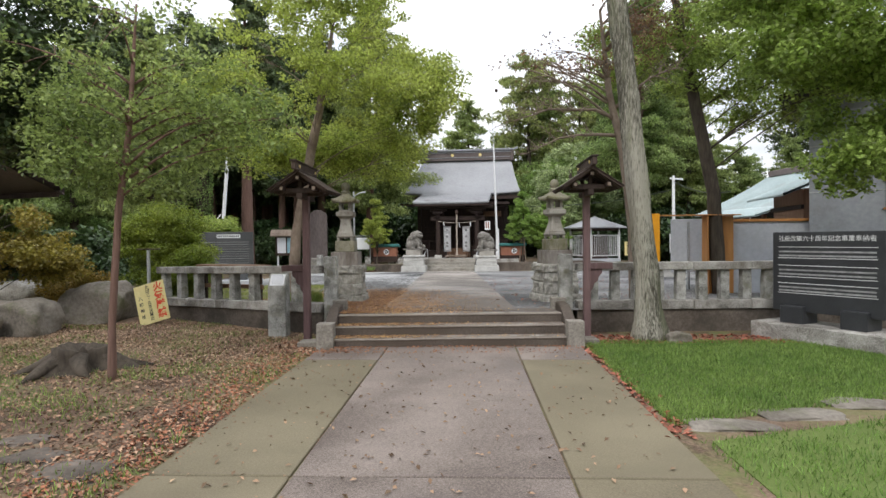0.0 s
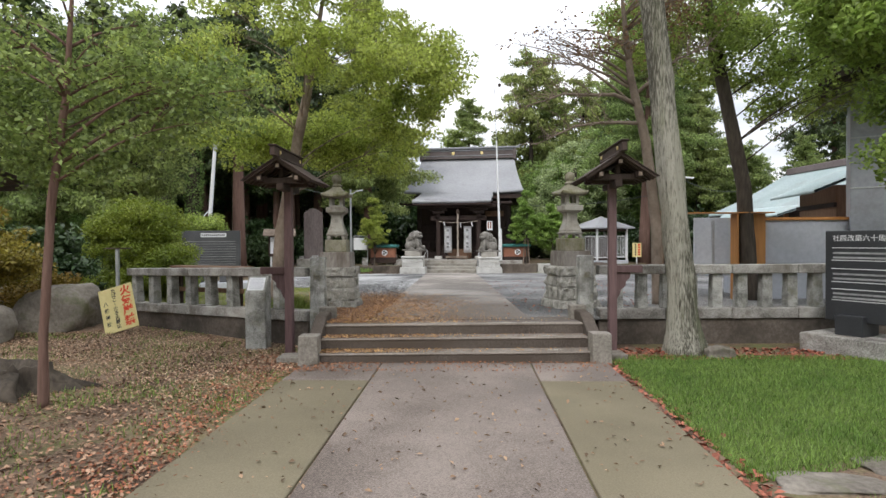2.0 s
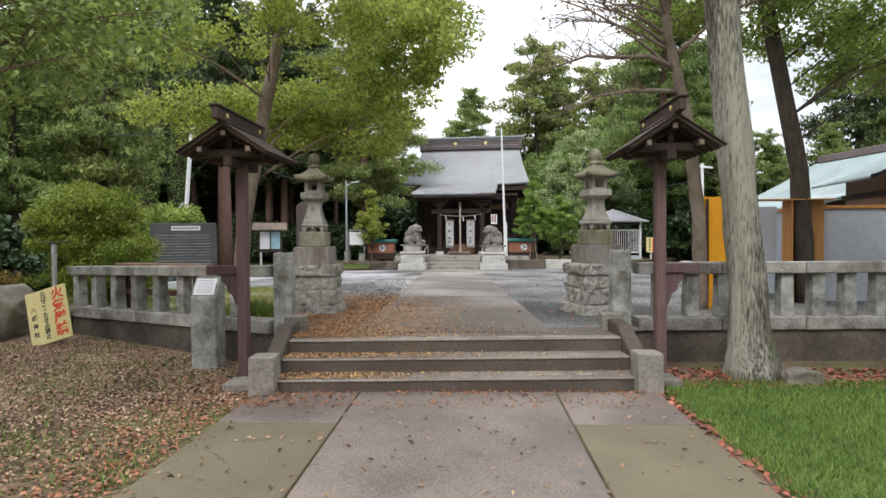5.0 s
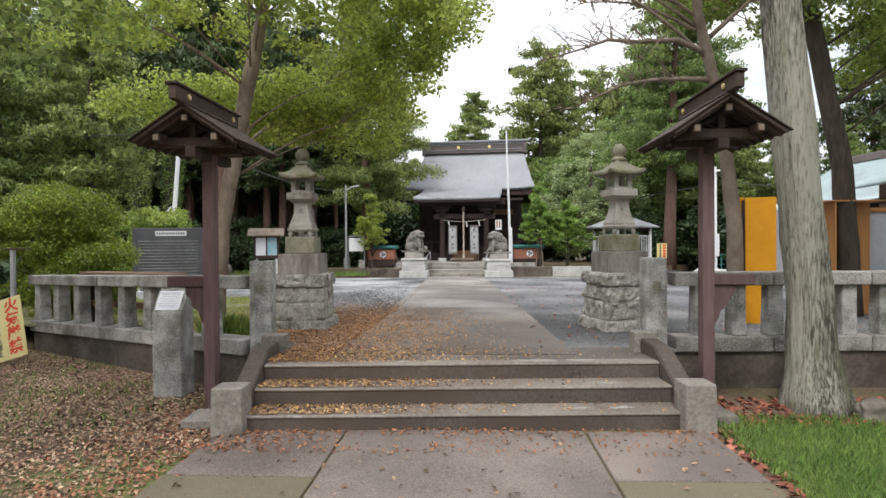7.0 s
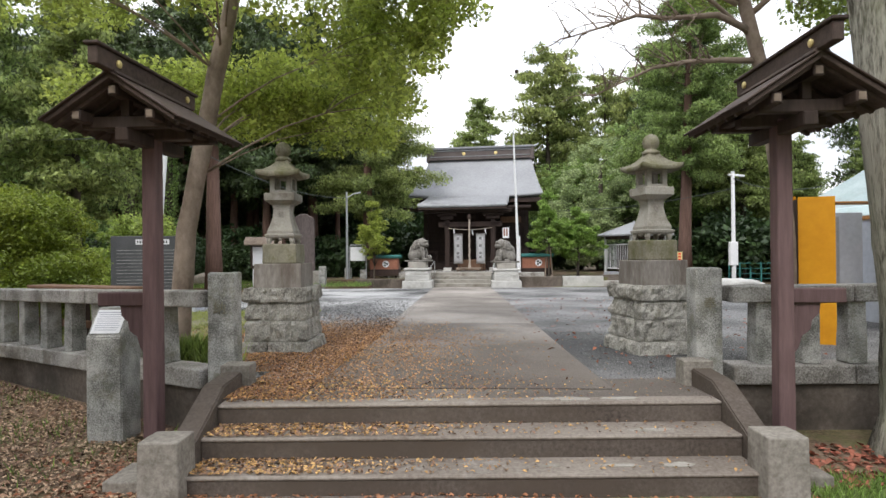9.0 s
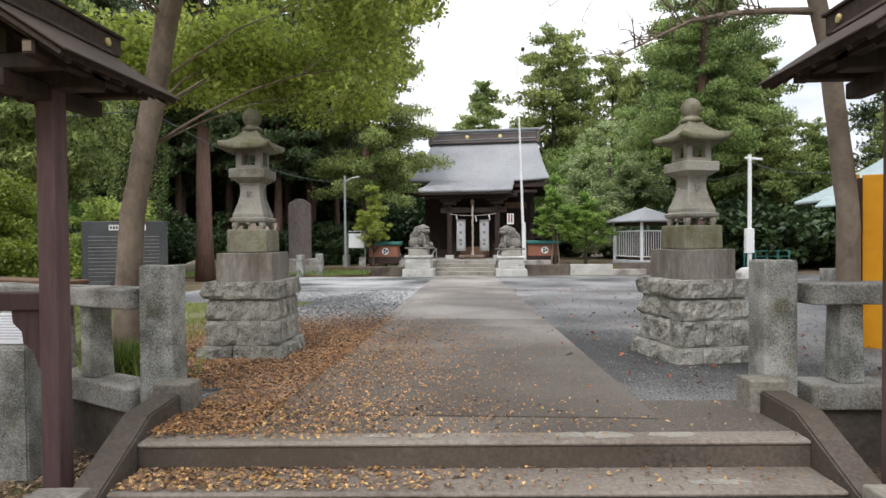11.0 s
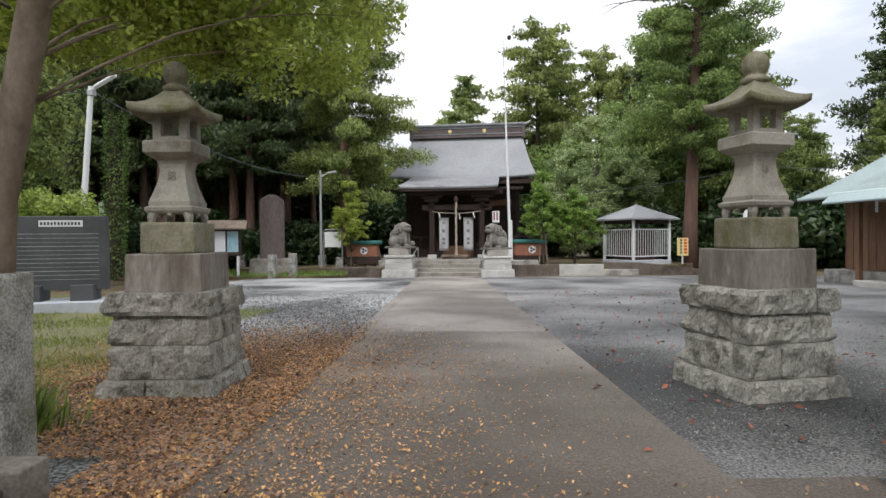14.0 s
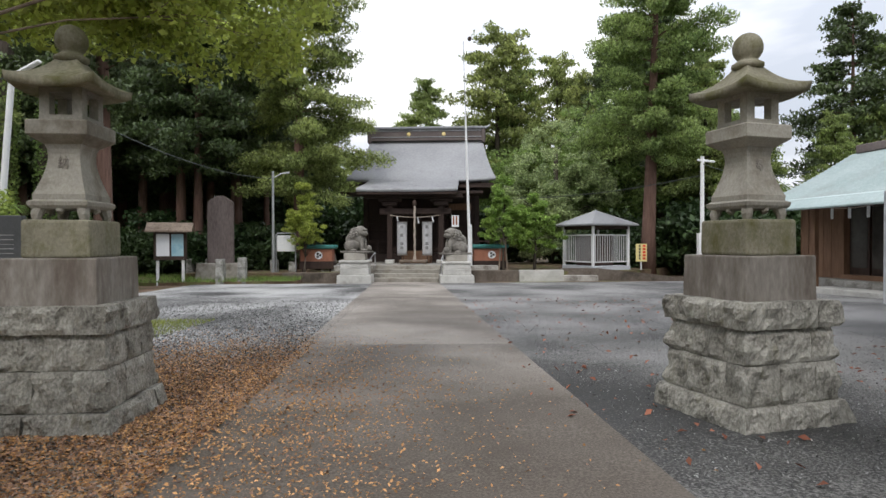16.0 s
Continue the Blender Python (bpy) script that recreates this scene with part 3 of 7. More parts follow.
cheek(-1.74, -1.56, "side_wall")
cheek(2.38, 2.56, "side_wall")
for x0, x1 in ((-1.80, -1.52), (2.32, 2.60)):
    tagged(askew(part("newel_block", box(x0, x1, 9.72, 10.0, -0.02, 0.43, 0.012, 0.006, 1, 0.003, int(x1 * 9)), M["newelcon"])), "squat concrete block at the foot of the steps", "newel block", "newel blocks")
for x0, x1 in ((-1.76, -1.50), (2.32, 2.58)):
    tagged(askew(part("newel_block", box(x0, x1, 11.06, 11.26, 0.3, 0.68, 0.01, 0.0, 1, 0.003, int(x1 * 7)), M["newelcon"])), "small concrete block at the head of the steps", "newel block", "newel blocks")


# ---- stone fence ----
def fence_run(name, a, b, posts, end_post, label, drop=0.0):
    """A low wall, a kerb course, posts and a rail along the line from a to b."""
    a, b = Vector((*a, 0)), Vector((*b, 0))
    length = (b - a).length
    turn = math.degrees(math.atan2((b - a).y, (b - a).x))
    f = thing(name, a - Vector((0, 0, drop)), label, "fence", "stone fences", turn=turn)
    f.rotation_euler.y = -math.atan2(drop, length)
    part("retaining_wall", box(0, length, -0.10, 0.12, -0.12, 0.42, 0.01, 0, 0), M["wallcon"], f)
    n = max(2, round(length / 1.1))
    for k in range(n):
        x0, x1 = length * k / n, length * (k + 1) / n
        part("kerb_stone", box(x0 + 0.004, x1 - 0.004, -0.15, 0.14, 0.424, 0.60, 0.015, 0, 1, 0.004, k), M["granite_rail"], f)
        part("rail_stone", box(x0 + 0.004 - (0.06 if k == 0 and end_post == "far" else 0), x1 - 0.004, -0.14, 0.13, 1.17, 1.32, 0.015, 0, 1, 0.004, k + 40), M["granite_rail"], f)
    me = [finish(box(-0.09, 0.09, -0.09, 0.09, 0.60, 1.17, 0.012, 0.008, 2, 0.010, s), "post", M["granite"]) for s in range(5)]
    for k, x in enumerate(posts):
        o = part("post", me[k % 5], M["granite"], f)
        o.location = (x, 0, 0)
    return f


lf = fence_run("stone_fence", LEFT_END, (-1.98, 11.24), [0.13 + 0.628 * k for k in range(8)], "far", "low grey granite fence with square posts on a concrete wall", 0.12)
rf = fence_run("stone_fence", (2.79, 11.53), (9.4, 11.83), [0.32 + 0.418 * k for k in range(16)], "near", "low grey granite fence with square posts behind the lawn")
for x, mark in ((-1.83, "奉"), (2.64, "奉")):
    g = thing("gate_pillar", (*skewed(x, FENCE_Y), 0), "tall rough granite pillar with a carved character", "pillar", "gate pillars", turn=math.degrees(SKEW))
    part("shaft", box(-0.125, 0.125, -0.125, 0.125, 0.0, 1.49, 0.02, 0.006, 3, 0.008, int(x * 5)), M["granite"], g)
    lettering("carving", mark if x > 0 else "納", 0.12, pose(0, -0.131, 1.16, 90, 0, 0), M["mossstone"], g, 0.003)


# ---- stone lanterns ----
def rock(bm, seed, front):
    """Split-stone relief: the outer face swells and breaks up, the joints stay tight."""
    off = Vector((seed * 3.7, seed * 1.3, seed * 2.1))
    xs, zs = [v.co.x for v in bm.verts], [v.co.z for v in bm.verts]
    x0, x1, z0, z1 = min(xs), max(xs), min(zs), max(zs)
    for v in bm.verts:
        u, w = (v.co.x - x0) / (x1 - x0), (v.co.z - z0) / (z1 - z0)
        swell = min(1.0, 6 * min(w, 1 - w)) * min(1.0, 14 * (1 - u) + 0.2)
        n = noise.noise(v.co * 5 + off) + 0.6 * noise.noise(v.co * 12 + off) + 0.35 * noise.noise(v.co * 27 + off)
        amount = 0.020 + 0.052 * n
        if v.co.y < front + 0.06:
            v.co.y -= swell * amount
        if v.co.x < x0 + 0.04:
            v.co.x -= min(1.0, 5 * min(w, 1 - w)) * amount * 0.8
        v.co.z += 0.006 * noise.noise(v.co * 9 + off)


def stone_course(half_lo, half_hi, z0, z1, seed, parent, splits):
    """A ring of rock-faced stones round a square core."""
    w = 0.26
    for side in range(4):
        n = splits[side % len(splits)]
        span = 2 * half_lo - w
        cut = [0.0, 1.0] if n == 1 else [0.0, 0.42 + 0.2 * ((seed * 7 + side * 3) % 5) / 5, 1.0]
        for k in range(len(cut) - 1):
            x0, x1 = -half_lo + span * cut[k] + 0.003, -half_lo + span * cut[k + 1] - 0.003
            bm = lattice_box(x0, x1, -half_lo, -half_lo + w, z0 + 0.003, z1 - 0.003, 0.032)
            rock(bm, seed * 11 + side * 5 + k, -half_lo)
            lean = (half_lo - half_hi) / (z1 - z0)
            for v in bm.verts:
                v.co.y += lean * (v.co.z - z0) * (1 if v.co.y < -half_lo + 0.1 else 0)
                if k == 0:
                    v.co.x += lean * (v.co.z - z0) * (1 if v.co.x < -half_lo + 0.1 else 0)
            o = part("stone", bm, M["rockface"], parent)
            o.rotation_euler = (0, 0, math.pi / 2 * side)


def lantern(at, label, mark, seed, turn=0.0):
    g = thing("stone_lantern", at, label, "stone lantern", "stone lanterns", turn=turn)
    base = part("base", box(-0.45, 0.45, -0.45, 0.45, -0.02, 0.80, 0.01), M["rockface"], g, "rough base of rock-faced stone courses")
    stone_course(0.61, 0.565, -0.03, 0.16, seed, base, (2, 1))
    stone_course(0.53, 0.505, 0.16, 0.42, seed + 1, base, (2, 2))
    stone_course(0.50, 0.485, 0.42, 0.65, seed + 2, base, (1, 2))
    stone_course(0.535, 0.53, 0.65, 0.83, seed + 3, base, (1, 2))
    part("plinth", box(-0.41, 0.41, -0.41, 0.41, 0.80, 1.13, 0.012, 0.008, 2, 0.003, seed), M["plinthstone"], g, "smooth square block streaked brown")
    part("block", box(-0.295, 0.295, -0.295, 0.295, 1.13, 1.38, 0.02, 0.004, 2, 0.003, seed + 9), M["mossstone"], g, "smaller square block with lichen")
    # scalloped plate on four legs
    bm = square_loft(((0.235, 1.455), (0.255, 1.475), (0.26, 1.50), (0.225, 1.515)))
    for sx in (-1, 1):
        for sy in (-1, 1):
            add_tube(bm, [(sx * 0.20, sy * 0.20, 1.375), (sx * 0.205, sy * 0.205, 1.41), (sx * 0.185, sy * 0.185, 1.47)], [0.035, 0.045, 0.055], 8)
    for sx, sy in ((0, -1), (0, 1), (-1, 0), (1, 0)):
        add_tube(bm, [(sx * 0.215, sy * 0.215, 1.43), (sx * 0.2, sy * 0.2, 1.47)], [0.028, 0.045], 8)
    part("foot_plate", bm, M["smooth"], g)
    prof = [(0.225, 1.515), (0.228, 1.55)] + [(0.125 + 0.10 * (1 - f) ** 1.8 + 0.035 * f ** 6, 1.55 + 0.34 * f) for f in [k / 10 for k in range(11)]]
    shaft = part("shaft", square_loft(prof), M["smooth"], g, "flared square shaft with a carved character")
    lettering("carving", mark, 0.10, pose(0, -0.152, 1.76, 76, 0, 0), M["plinthstone"], shaft, 0.002)
    part("platform", square_loft(((0.17, 1.89), (0.25, 1.935), (0.262, 1.945), (0.262, 2.03), (0.25, 2.04), (0.2, 2.04))), M["smooth"], g)
    bm = bmesh.new()
    for sx in (-1, 1):
        for sy in (-1, 1):
            add_box(bm, sx * 0.142 - 0.043, sx * 0.142 + 0.043, sy * 0.142 - 0.043, sy * 0.142 + 0.043, 2.075, 2.235)
    for z0, z1 in ((2.04, 2.08), (2.23, 2.265)):
        add_box(bm, -0.187, 0.187, -0.187, 0.187, z0, z1)
    part("fire_box", bm, M["smooth"], g, "open fire box with four square windows")
    # roof: concave slopes, corners turned up
    n, rows = 12, 9
    verts, faces = [], []
    for r in range(rows):
        f = r / (rows - 1)
        half = 0.375 * (1 - f) + 0.075 * f
        for s in range(4):
            for k in range(n):
                u = 2 * k / n - 1
                x, y = half * u, -half
                z = 2.29 + 0.20 * (0.62 * f + 0.38 * f ** 3.0) + 0.042 * (1 - f) ** 3 * abs(u) ** 2.5
                for _ in range(s):
                    x, y = -y, x
                verts.append((x, y, z))
    ring = 4 * n
    for r in range(rows - 1):
        for k in range(ring):
            faces.append((r * ring + k, r * ring + (k + 1) % ring, (r + 1) * ring + (k + 1) % ring, (r + 1) * ring + k))
    low = len(verts)
    for k in range(ring):
        x, y, z = verts[k]
        verts.append((x * 0.985, y * 0.985, z - 0.052))
    for k in range(ring):
        x, y, z = verts[k]
        verts.append((x * 0.45, y * 0.45, 2.262))
    for k in range(ring):
        j = (k + 1) % ring
        faces.append((low + k, low + j, j, k))
        faces.append((low + ring + k, low + ring + j, low + j, low + k))
    part("roof", rows_mesh("roof", verts, faces, M["mossstone"]), None, g, "stone roof with upturned corners and lichen")
    g.scale = (0.735, 0.735, 0.99)
    ball = [(0.138 * math.cos(a), 2.612 + 0.108 * math.sin(a)) for a in [-0.85 + 2.35 * k / 11 for k in range(12)]]
    part("finial", lathe([(0.11, 2.455), (0.145, 2.475), (0.145, 2.495), (0.11, 2.512), (0.092, 2.522)] + ball + [(0.01, 2.723)], 20), M["mossstone"], g, "round jewel finial", True)
    return g


lantern((-2.03, 13.38, plaza(13.4)), "tall grey stone lantern on a rock-faced base beside fallen leaves", "納", 1, 2)
lantern((2.66, 13.4, plaza(13.4)), "tall grey stone lantern on a rock-faced base on asphalt", "奉", 5, 15)


# ---- roofed wooden lamp posts ----
def roofed_post(at, out, label):
    """A post with a small gabled roof whose ridge runs along the walk; out: the side to which its shelf points."""
    g = thing("roofed_post", at, label, "roofed post", "roofed posts")
    part("post", box(-0.065, 0.065, -0.065, 0.065, -0.02, 2.64, 0.008, 0.004, 0), M["postwood"], g)
    bm = bmesh.new()
    add_box(bm, -0.48 if out < 0 else -0.05, 0.05 if out < 0 else 0.48, -0.05, 0.05, 1.25, 1.36)
    bmesh.ops.bevel(bm, geom=bm.edges[:], offset=0.008, segments=1, affect="EDGES")
    part("shelf_arm", bm, M["postwood"], g)
    bm = bmesh.new()
    prof = ((0.06, 1.25), (0.29, 1.25), (0.28, 1.17), (0.22, 1.12), (0.21, 1.05), (0.14, 1.0), (0.11, 0.91), (0.06, 0.85))
    a = [bm.verts.new((out * x, -0.02, z)) for x, z in prof]
    b = [bm.verts.new((out * x, 0.02, z)) for x, z in prof]
    bm.faces.new(a), bm.faces.new(b[::-1])
    for k in range(len(prof)):
        bm.faces.new((a[k], b[k], b[(k + 1) % len(prof)], a[(k + 1) % len(prof)]))
    bmesh.ops.recalc_face_normals(bm, faces=bm.faces[:])
    part("bracket", bm, M["postwood"], g, "curved wooden bracket")
    part("tie_beam", box(-0.34, 0.34, -0.06, 0.06, 2.580, 2.690, 0.008), M["darkwood"], g)
    part("cross_beam", box(-0.055, 0.055, -0.42, 0.42, 2.510, 2.610, 0.008), M["darkwood"], g)
    for y in (-0.34, 0.34):
        part("gable_beam", box(-0.36, 0.36, y - 0.04, y + 0.04, 2.610, 2.700, 0.008), M["darkwood"], g)
        part("king_post", box(-0.035, 0.035, y - 0.03, y + 0.03, 2.700, 2.840, 0.005), M["darkwood"], g)
    slope = math.atan2(0.34, 0.56)
    for x, z in ((0, 2.860), (-0.30, 2.680), (0.30, 2.680)):
        p = part("purlin", box(-0.04, 0.04, -0.52, 0.52, -0.04, 0.04, 0.006), M["darkwood"], g)
        p.location = (x, 0, z)
        for y in (-0.522, 0.522):
            e = part("end_grain", box(-0.026, 0.026, -0.003, 0.003, -0.026, 0.026, 0.0), M["bark_smooth"], p)
            e.location = (0, y, 0)
    rafter = finish(box(-0.02, 0.02, -0.02, 0.02, -0.03, 0.60, 0.004), "rafter", M["roofwood"])
    boards = finish(box(-0.02, 0.016, -0.56, 0.56, -0.06, 0.62, 0.004), "roof_deck", M["roofwood"])
    cover = finish(box(0.018, 0.032, -0.58, 0.58, -0.06, 0.65, 0.004), "roof_cover", M["darkwood"])
    for side in (-1, 1):
        tilt = side * (math.pi / 2 + slope)
        for k in range(7):
            o = part("rafter", rafter, None, g)
            o.location, o.rotation_euler = (0, -0.48 + 0.16 * k, 2.925), (0, tilt, 0)
        for nm, me, z in (("roof_deck", boards, 2.955), ("roof_cover", cover, 2.955)):
            o = part(nm, me, None, g)
            o.location, o.rotation_euler = (0, 0, z), (0, tilt, 0 if side > 0 else 0)
            if side > 0:
                o.scale = (-1, 1, 1)
    part("ridge_board", box(-0.04, 0.04, -0.74, 0.66, 2.980, 3.110, 0.008), M["roofwood"], g)
    part("ridge_cap", box(-0.06, 0.06, -0.76, 0.68, 3.110, 3.135, 0.006), M["darkwood"], g)
    for y in (-0.5, 0.5):
        for sx in (-1, 1):
            o = part("boss", lathe(((0.028, 0), (0.03, 0.012), (0.018, 0.02)), 10), M["gold"], g)
            o.matrix_basis = pose(sx * 0.04, y, 3.045, 0, 90 * sx, 0)
    g.scale = (0.92, 1, 1)
    return g


roofed_post((-2.14, 10.5, 0), -1, "purple-brown wooden post with a small gabled roof beside the steps")
roofed_post((2.79, 10.5, 0), 1, "purple-brown wooden post with a small gabled roof beside the lawn")


# ---- left of the path ----
g = thing("plaque_stone", (-2.83, 11.05, 0), "upright granite block with a white printed notice", "plaque stone")
bm = bmesh.new()
a = [bm.verts.new((x, y, z)) for x in (-0.165, 0.165) for y, z in ((-0.15, -0.02), (-0.15, 0.93), (0.02, 1.18), (0.15, 1.18), (0.15, -0.02))]
bm.faces.new(a[:5][::-1]), bm.faces.new(a[5:])
for k in range(5):
    bm.faces.new((a[k], a[(k + 1) % 5], a[5 + (k + 1) % 5], a[5 + k]))
bmesh.ops.recalc_face_normals(bm, faces=bm.faces[:])
bmesh.ops.bevel(bm, geom=bm.edges[:], offset=0.012, segments=2, affect="EDGES")
part("block", bm, M["granite"], g)
notice = part("notice", box(-0.135, 0.135, -0.12, 0.12, 0.0, 0.006, 0.002), M["paper"], g, "white printed sheet")
notice.matrix_basis = pose(0, -0.068, 1.062, 55.8, 0, 0)
bar = finish(box(-0.115, 0.115, -0.003, 0.003, 0, 0.0016, 0), "text_line", M["inkblue"])
for k in range(9):
    o = part("text_line", bar, None, notice)
    o.location, o.scale = (0.0 if k else -0.02, 0.092 - 0.022 * k, 0.006), (1 - 0.06 * (k % 3), 1.0 if k else 2.0, 1)

g = thing("fire_notice", (-6.0, 12.5, 0), "pale yellow fire-ban board with red and black lettering leaning back", "notice board", turn=4)
board = part("board", box(-0.33, 0.33, -0.012, 0.012, 0.0, 0.88, 0.004), M["yellow"], g)
board.rotation_euler = (radians(-14), radians(-17), 0)
board.location.z = 0.07
for text, x, z, s, m in (("火\n気\n厳\n禁", 0.19, 0.45, 0.205, "red"), ("た\nば\nこ\n・\nた\nき\n火\n禁\n止", -0.04, 0.45, 0.092, "black"), ("八\n幡\n神\n社", -0.22, 0.38, 0.09, "black")):
    lettering("lettering", text, s, pose(x, -0.0135, z, 90, 0, 0), M[m], board, 0.001, 0.98 if len(text) < 8 and s > 0.1 else (0.95 if len(text) > 9 else 1.5), 0.006 if m == "red" else 0.002)
g = thing("sign_post", (-6.72, 13.55, 0), "short galvanised steel post with a thin flat top", "sign post")
part("post", box(-0.03, 0.03, -0.03, 0.03, 0, 1.62, 0.004), M["steel"], g)
part("top_bar", box(-0.26, 0.26, -0.05, 0.05, 1.62, 1.645, 0.003), M["darkwood"], g)


def boulder(name, at, size, seed, label, mat="boulder", flat=0.35):
    bm = bmesh.new()
    bmesh.ops.create_icosphere(bm, subdivisions=4, radius=1)
    off = Vector((seed * 5.1, seed * 2.7, seed))
    for v in bm.verts:
        p = v.co.copy()
        k = 1 + 0.30 * noise.noise(p * 1.1 + off) + 0.10 * noise.noise(p * 3.1 + off) + 0.03 * noise.noise(p * 9 + off)
        p = Vector((max(-0.78, min(0.78, p.x)), max(-0.72, min(0.8, p.y)), max(-flat, min(0.8, p.z)))) * k
        v.co = Vector((p.x * size[0], p.y * size[1], p.z * size[2]))
    ob = part(name, bm, M[mat], smooth=True)
    ob.location = at
    return tagged(ob, label, "boulder", "garden boulders")


boulder("boulder", (-7.75, 13.2, 0.25), (1.05, 0.75, 0.75), 2, "large brown-grey boulder beside the fence")
boulder("boulder", (-8.2, 11.4, 0.2), (0.85, 0.6, 0.58), 7, "angular brown-grey boulder on leafy ground")
boulder("boulder", (-8.6, 10.4, 0.16), (0.7, 0.6, 0.55), 12, "rounded brown-grey boulder on leafy ground")
boulder("boulder", (-10.6, 14.4, 0.45), (0.8, 0.6, 0.5), 17, "pale grey boulder among shrubs", "rockface")
boulder("boulder", (-11.4, 13.0, 0.1), (0.8, 0.6, 0.4), 21, "low grey boulder at the bank")

# the old stump: a hollow crown with spreading roots
bm = bmesh.new()
n = 28
rings = []
for r, z, jag in ((0.50, -0.02, 0.0), (0.36, 0.12, 0.0), (0.30, 0.24, 0.02), (0.31, 0.33, 0.05), (0.27, 0.34, 0.05), (0.20, 0.24, 0.02), (0.05, 0.2, 0)):
    ring = []
    for k in range(n):
        c = 2 * math.pi * k / n
        w = 1 + 0.22 * math.sin(3 * c + 0.6) + 0.16 * noise.noise(Vector((math.cos(c) * 2, math.sin(c) * 2, z * 3)))
        if z < 0.2:
            w *= 1 + 0.25 * math.sin(5 * c)
        ring.append(bm.verts.new((r * w * math.cos(c) * 1.15, r * w * math.sin(c), z + jag * noise.noise(Vector((math.cos(c) * 3, math.sin(c) * 3, 4))) * 2)))
    rings.append(ring)
for a, b in zip(rings, rings[1:]):
    for k in range(n):
        bm.faces.new((a[k], a[(k + 1) % n], b[(k + 1) % n], b[k]))
bm.faces.new(rings[-1])
for c, l in ((0.2, 1.0), (1.9, 0.6), (3.5, 0.85), (4.3, 0.9), (5.3, 0.7)):
    add_tube(bm, [(math.cos(c) * 0.25, math.sin(c) * 0.25, 0.2), (math.cos(c) * 0.5, math.sin(c) * 0.5, 0.09), (math.cos(c + 0.15) * l, math.sin(c + 0.15) * l, -0.03)], [0.12, 0.085, 0.03], 8, 0.4)
stump = part("tree_stump", bm, M["bark_dark"], smooth=True)
stump.location = (-4.75, 8.2, 0)
tagged(stump, "old dark rotting tree stump with spreading roots", "tree stump")
# stepping stones at the near left and right
for k, (x, y, sx, sy) in enumerate(((-2.35, 4.6, 0.42, 0.3), (-2.9, 4.9, 0.3, 0.22), (-3.3, 5.3, 0.28, 0.2))):
    o = boulder("stepping_stone", (x, y, -0.015), (sx, sy, 0.05), 30 + k, "flat brown-grey stone set in leafy earth", "wallcon", 0.2)
    tagged(o, category="stepping stone", group="stepping stones")
for k in range(6):
    o = boulder("stepping_stone", (3.2 + 0.85 * k, 5.8 + 0.36 * k, -0.012), (0.50, 0.26, 0.05), 40 + k, "flat grey stone of a lawn path", "boulder", 0.2)
    tagged(o, category="stepping stone", group="stepping stones")

boulder("boulder", (4.3, 10.32, 0.05), (0.24, 0.16, 0.16), 71, "small brown rock at the foot of the tree")
for x0, x1 in ((-2.16, -1.83), (2.63, 2.9)):
    o = askew(part("paving_slab", box(x0, x1, 9.95, 10.35, -0.02, 0.09, 0.012, 0, 1, 0.006, int(x1 * 5)), M["newelcon"]))
    tagged(o, "small flat concrete slab beside the steps", "slab", "side slabs")
g = thing("timber_rack", (-5.4, 13.45, plaza(13.4)), "low rack of brown timber rails behind the fence", "timber rack", turn=-22)
for x in (0.1, 0.95, 1.7):
    part("leg", box(x - 0.04, x + 0.04, -0.04, 0.04, -0.02, 0.82, 0.006), M["darkwood"], g)
for z0, z1, y in ((0.34, 0.43, -0.07), (0.74, 0.80, -0.07)):
    part("rail", box(0.0, 1.85, y - 0.03, y + 0.03, z0, z1, 0.008), M["brownwood"], g)
part("top_board", box(-0.05, 1.9, -0.14, 0.16, 0.82, 0.86, 0.008), M["brownwood"], g)

# ---- black donor monument on the right ----
g = thing("donor_monument", (6.72, 10.3, 0), "black polished stone slab with white engraved rows on a concrete base", "monument", turn=-60)
part("concrete_base", box(-1.05, 1.25, -0.45, 0.45, -0.02, 0.28, 0.015), M["granite_rail"], g)
for x in (-0.45, 0.55):
    part("foot", box(x - 0.2, x + 0.2, -0.22, 0.22, 0.28, 0.58, 0.01), M["blackstone"], g)
slab = part("slab", box(-0.85, 0.95, -0.11, 0.11, 0.48, 1.86, 0.012), M["blackstone"], g)
lettering("title", "社殿改築六十周年記念事業奉納者", 0.105, pose(0.05, -0.1115, 1.74, 90, 0, 0), M["inkwhite"], slab, 0.001)
line = finish(box(-0.8, 0.8, -0.001, 0.001, -0.005, 0.005, 0), "rule", M["inkwhite"])
fine = finish(box(-0.78, 0.78, -0.001, 0.001, -0.014, 0.014, 0), "inscription", M["inkgrey"])
for k, z in enumerate((1.60, 1.52, 1.45, 1.41, 1.28, 1.20, 1.13, 1.08, 0.97, 0.90, 0.84, 0.80)):
    o = part("rule" if k % 4 in (0, 3) else "inscription", line if k % 4 in (0, 3) else fine, None, slab)
    o.location = (0.05, -0.1115, z)


# ---- right of the court: boards, store, houses ----
def panel(name, a, b, z0, z1, thick, mat, label, category):
    a, b = Vector((*a, 0)), Vector((*b, 0))
    ob = part(name, box(0, (b - a).length, -thick, thick, z0, z1, 0.006), M[mat])
    ob.location, ob.rotation_euler = a, (0, 0, math.atan2((b - a).y, (b - a).x))
    return tagged(ob, label, category)


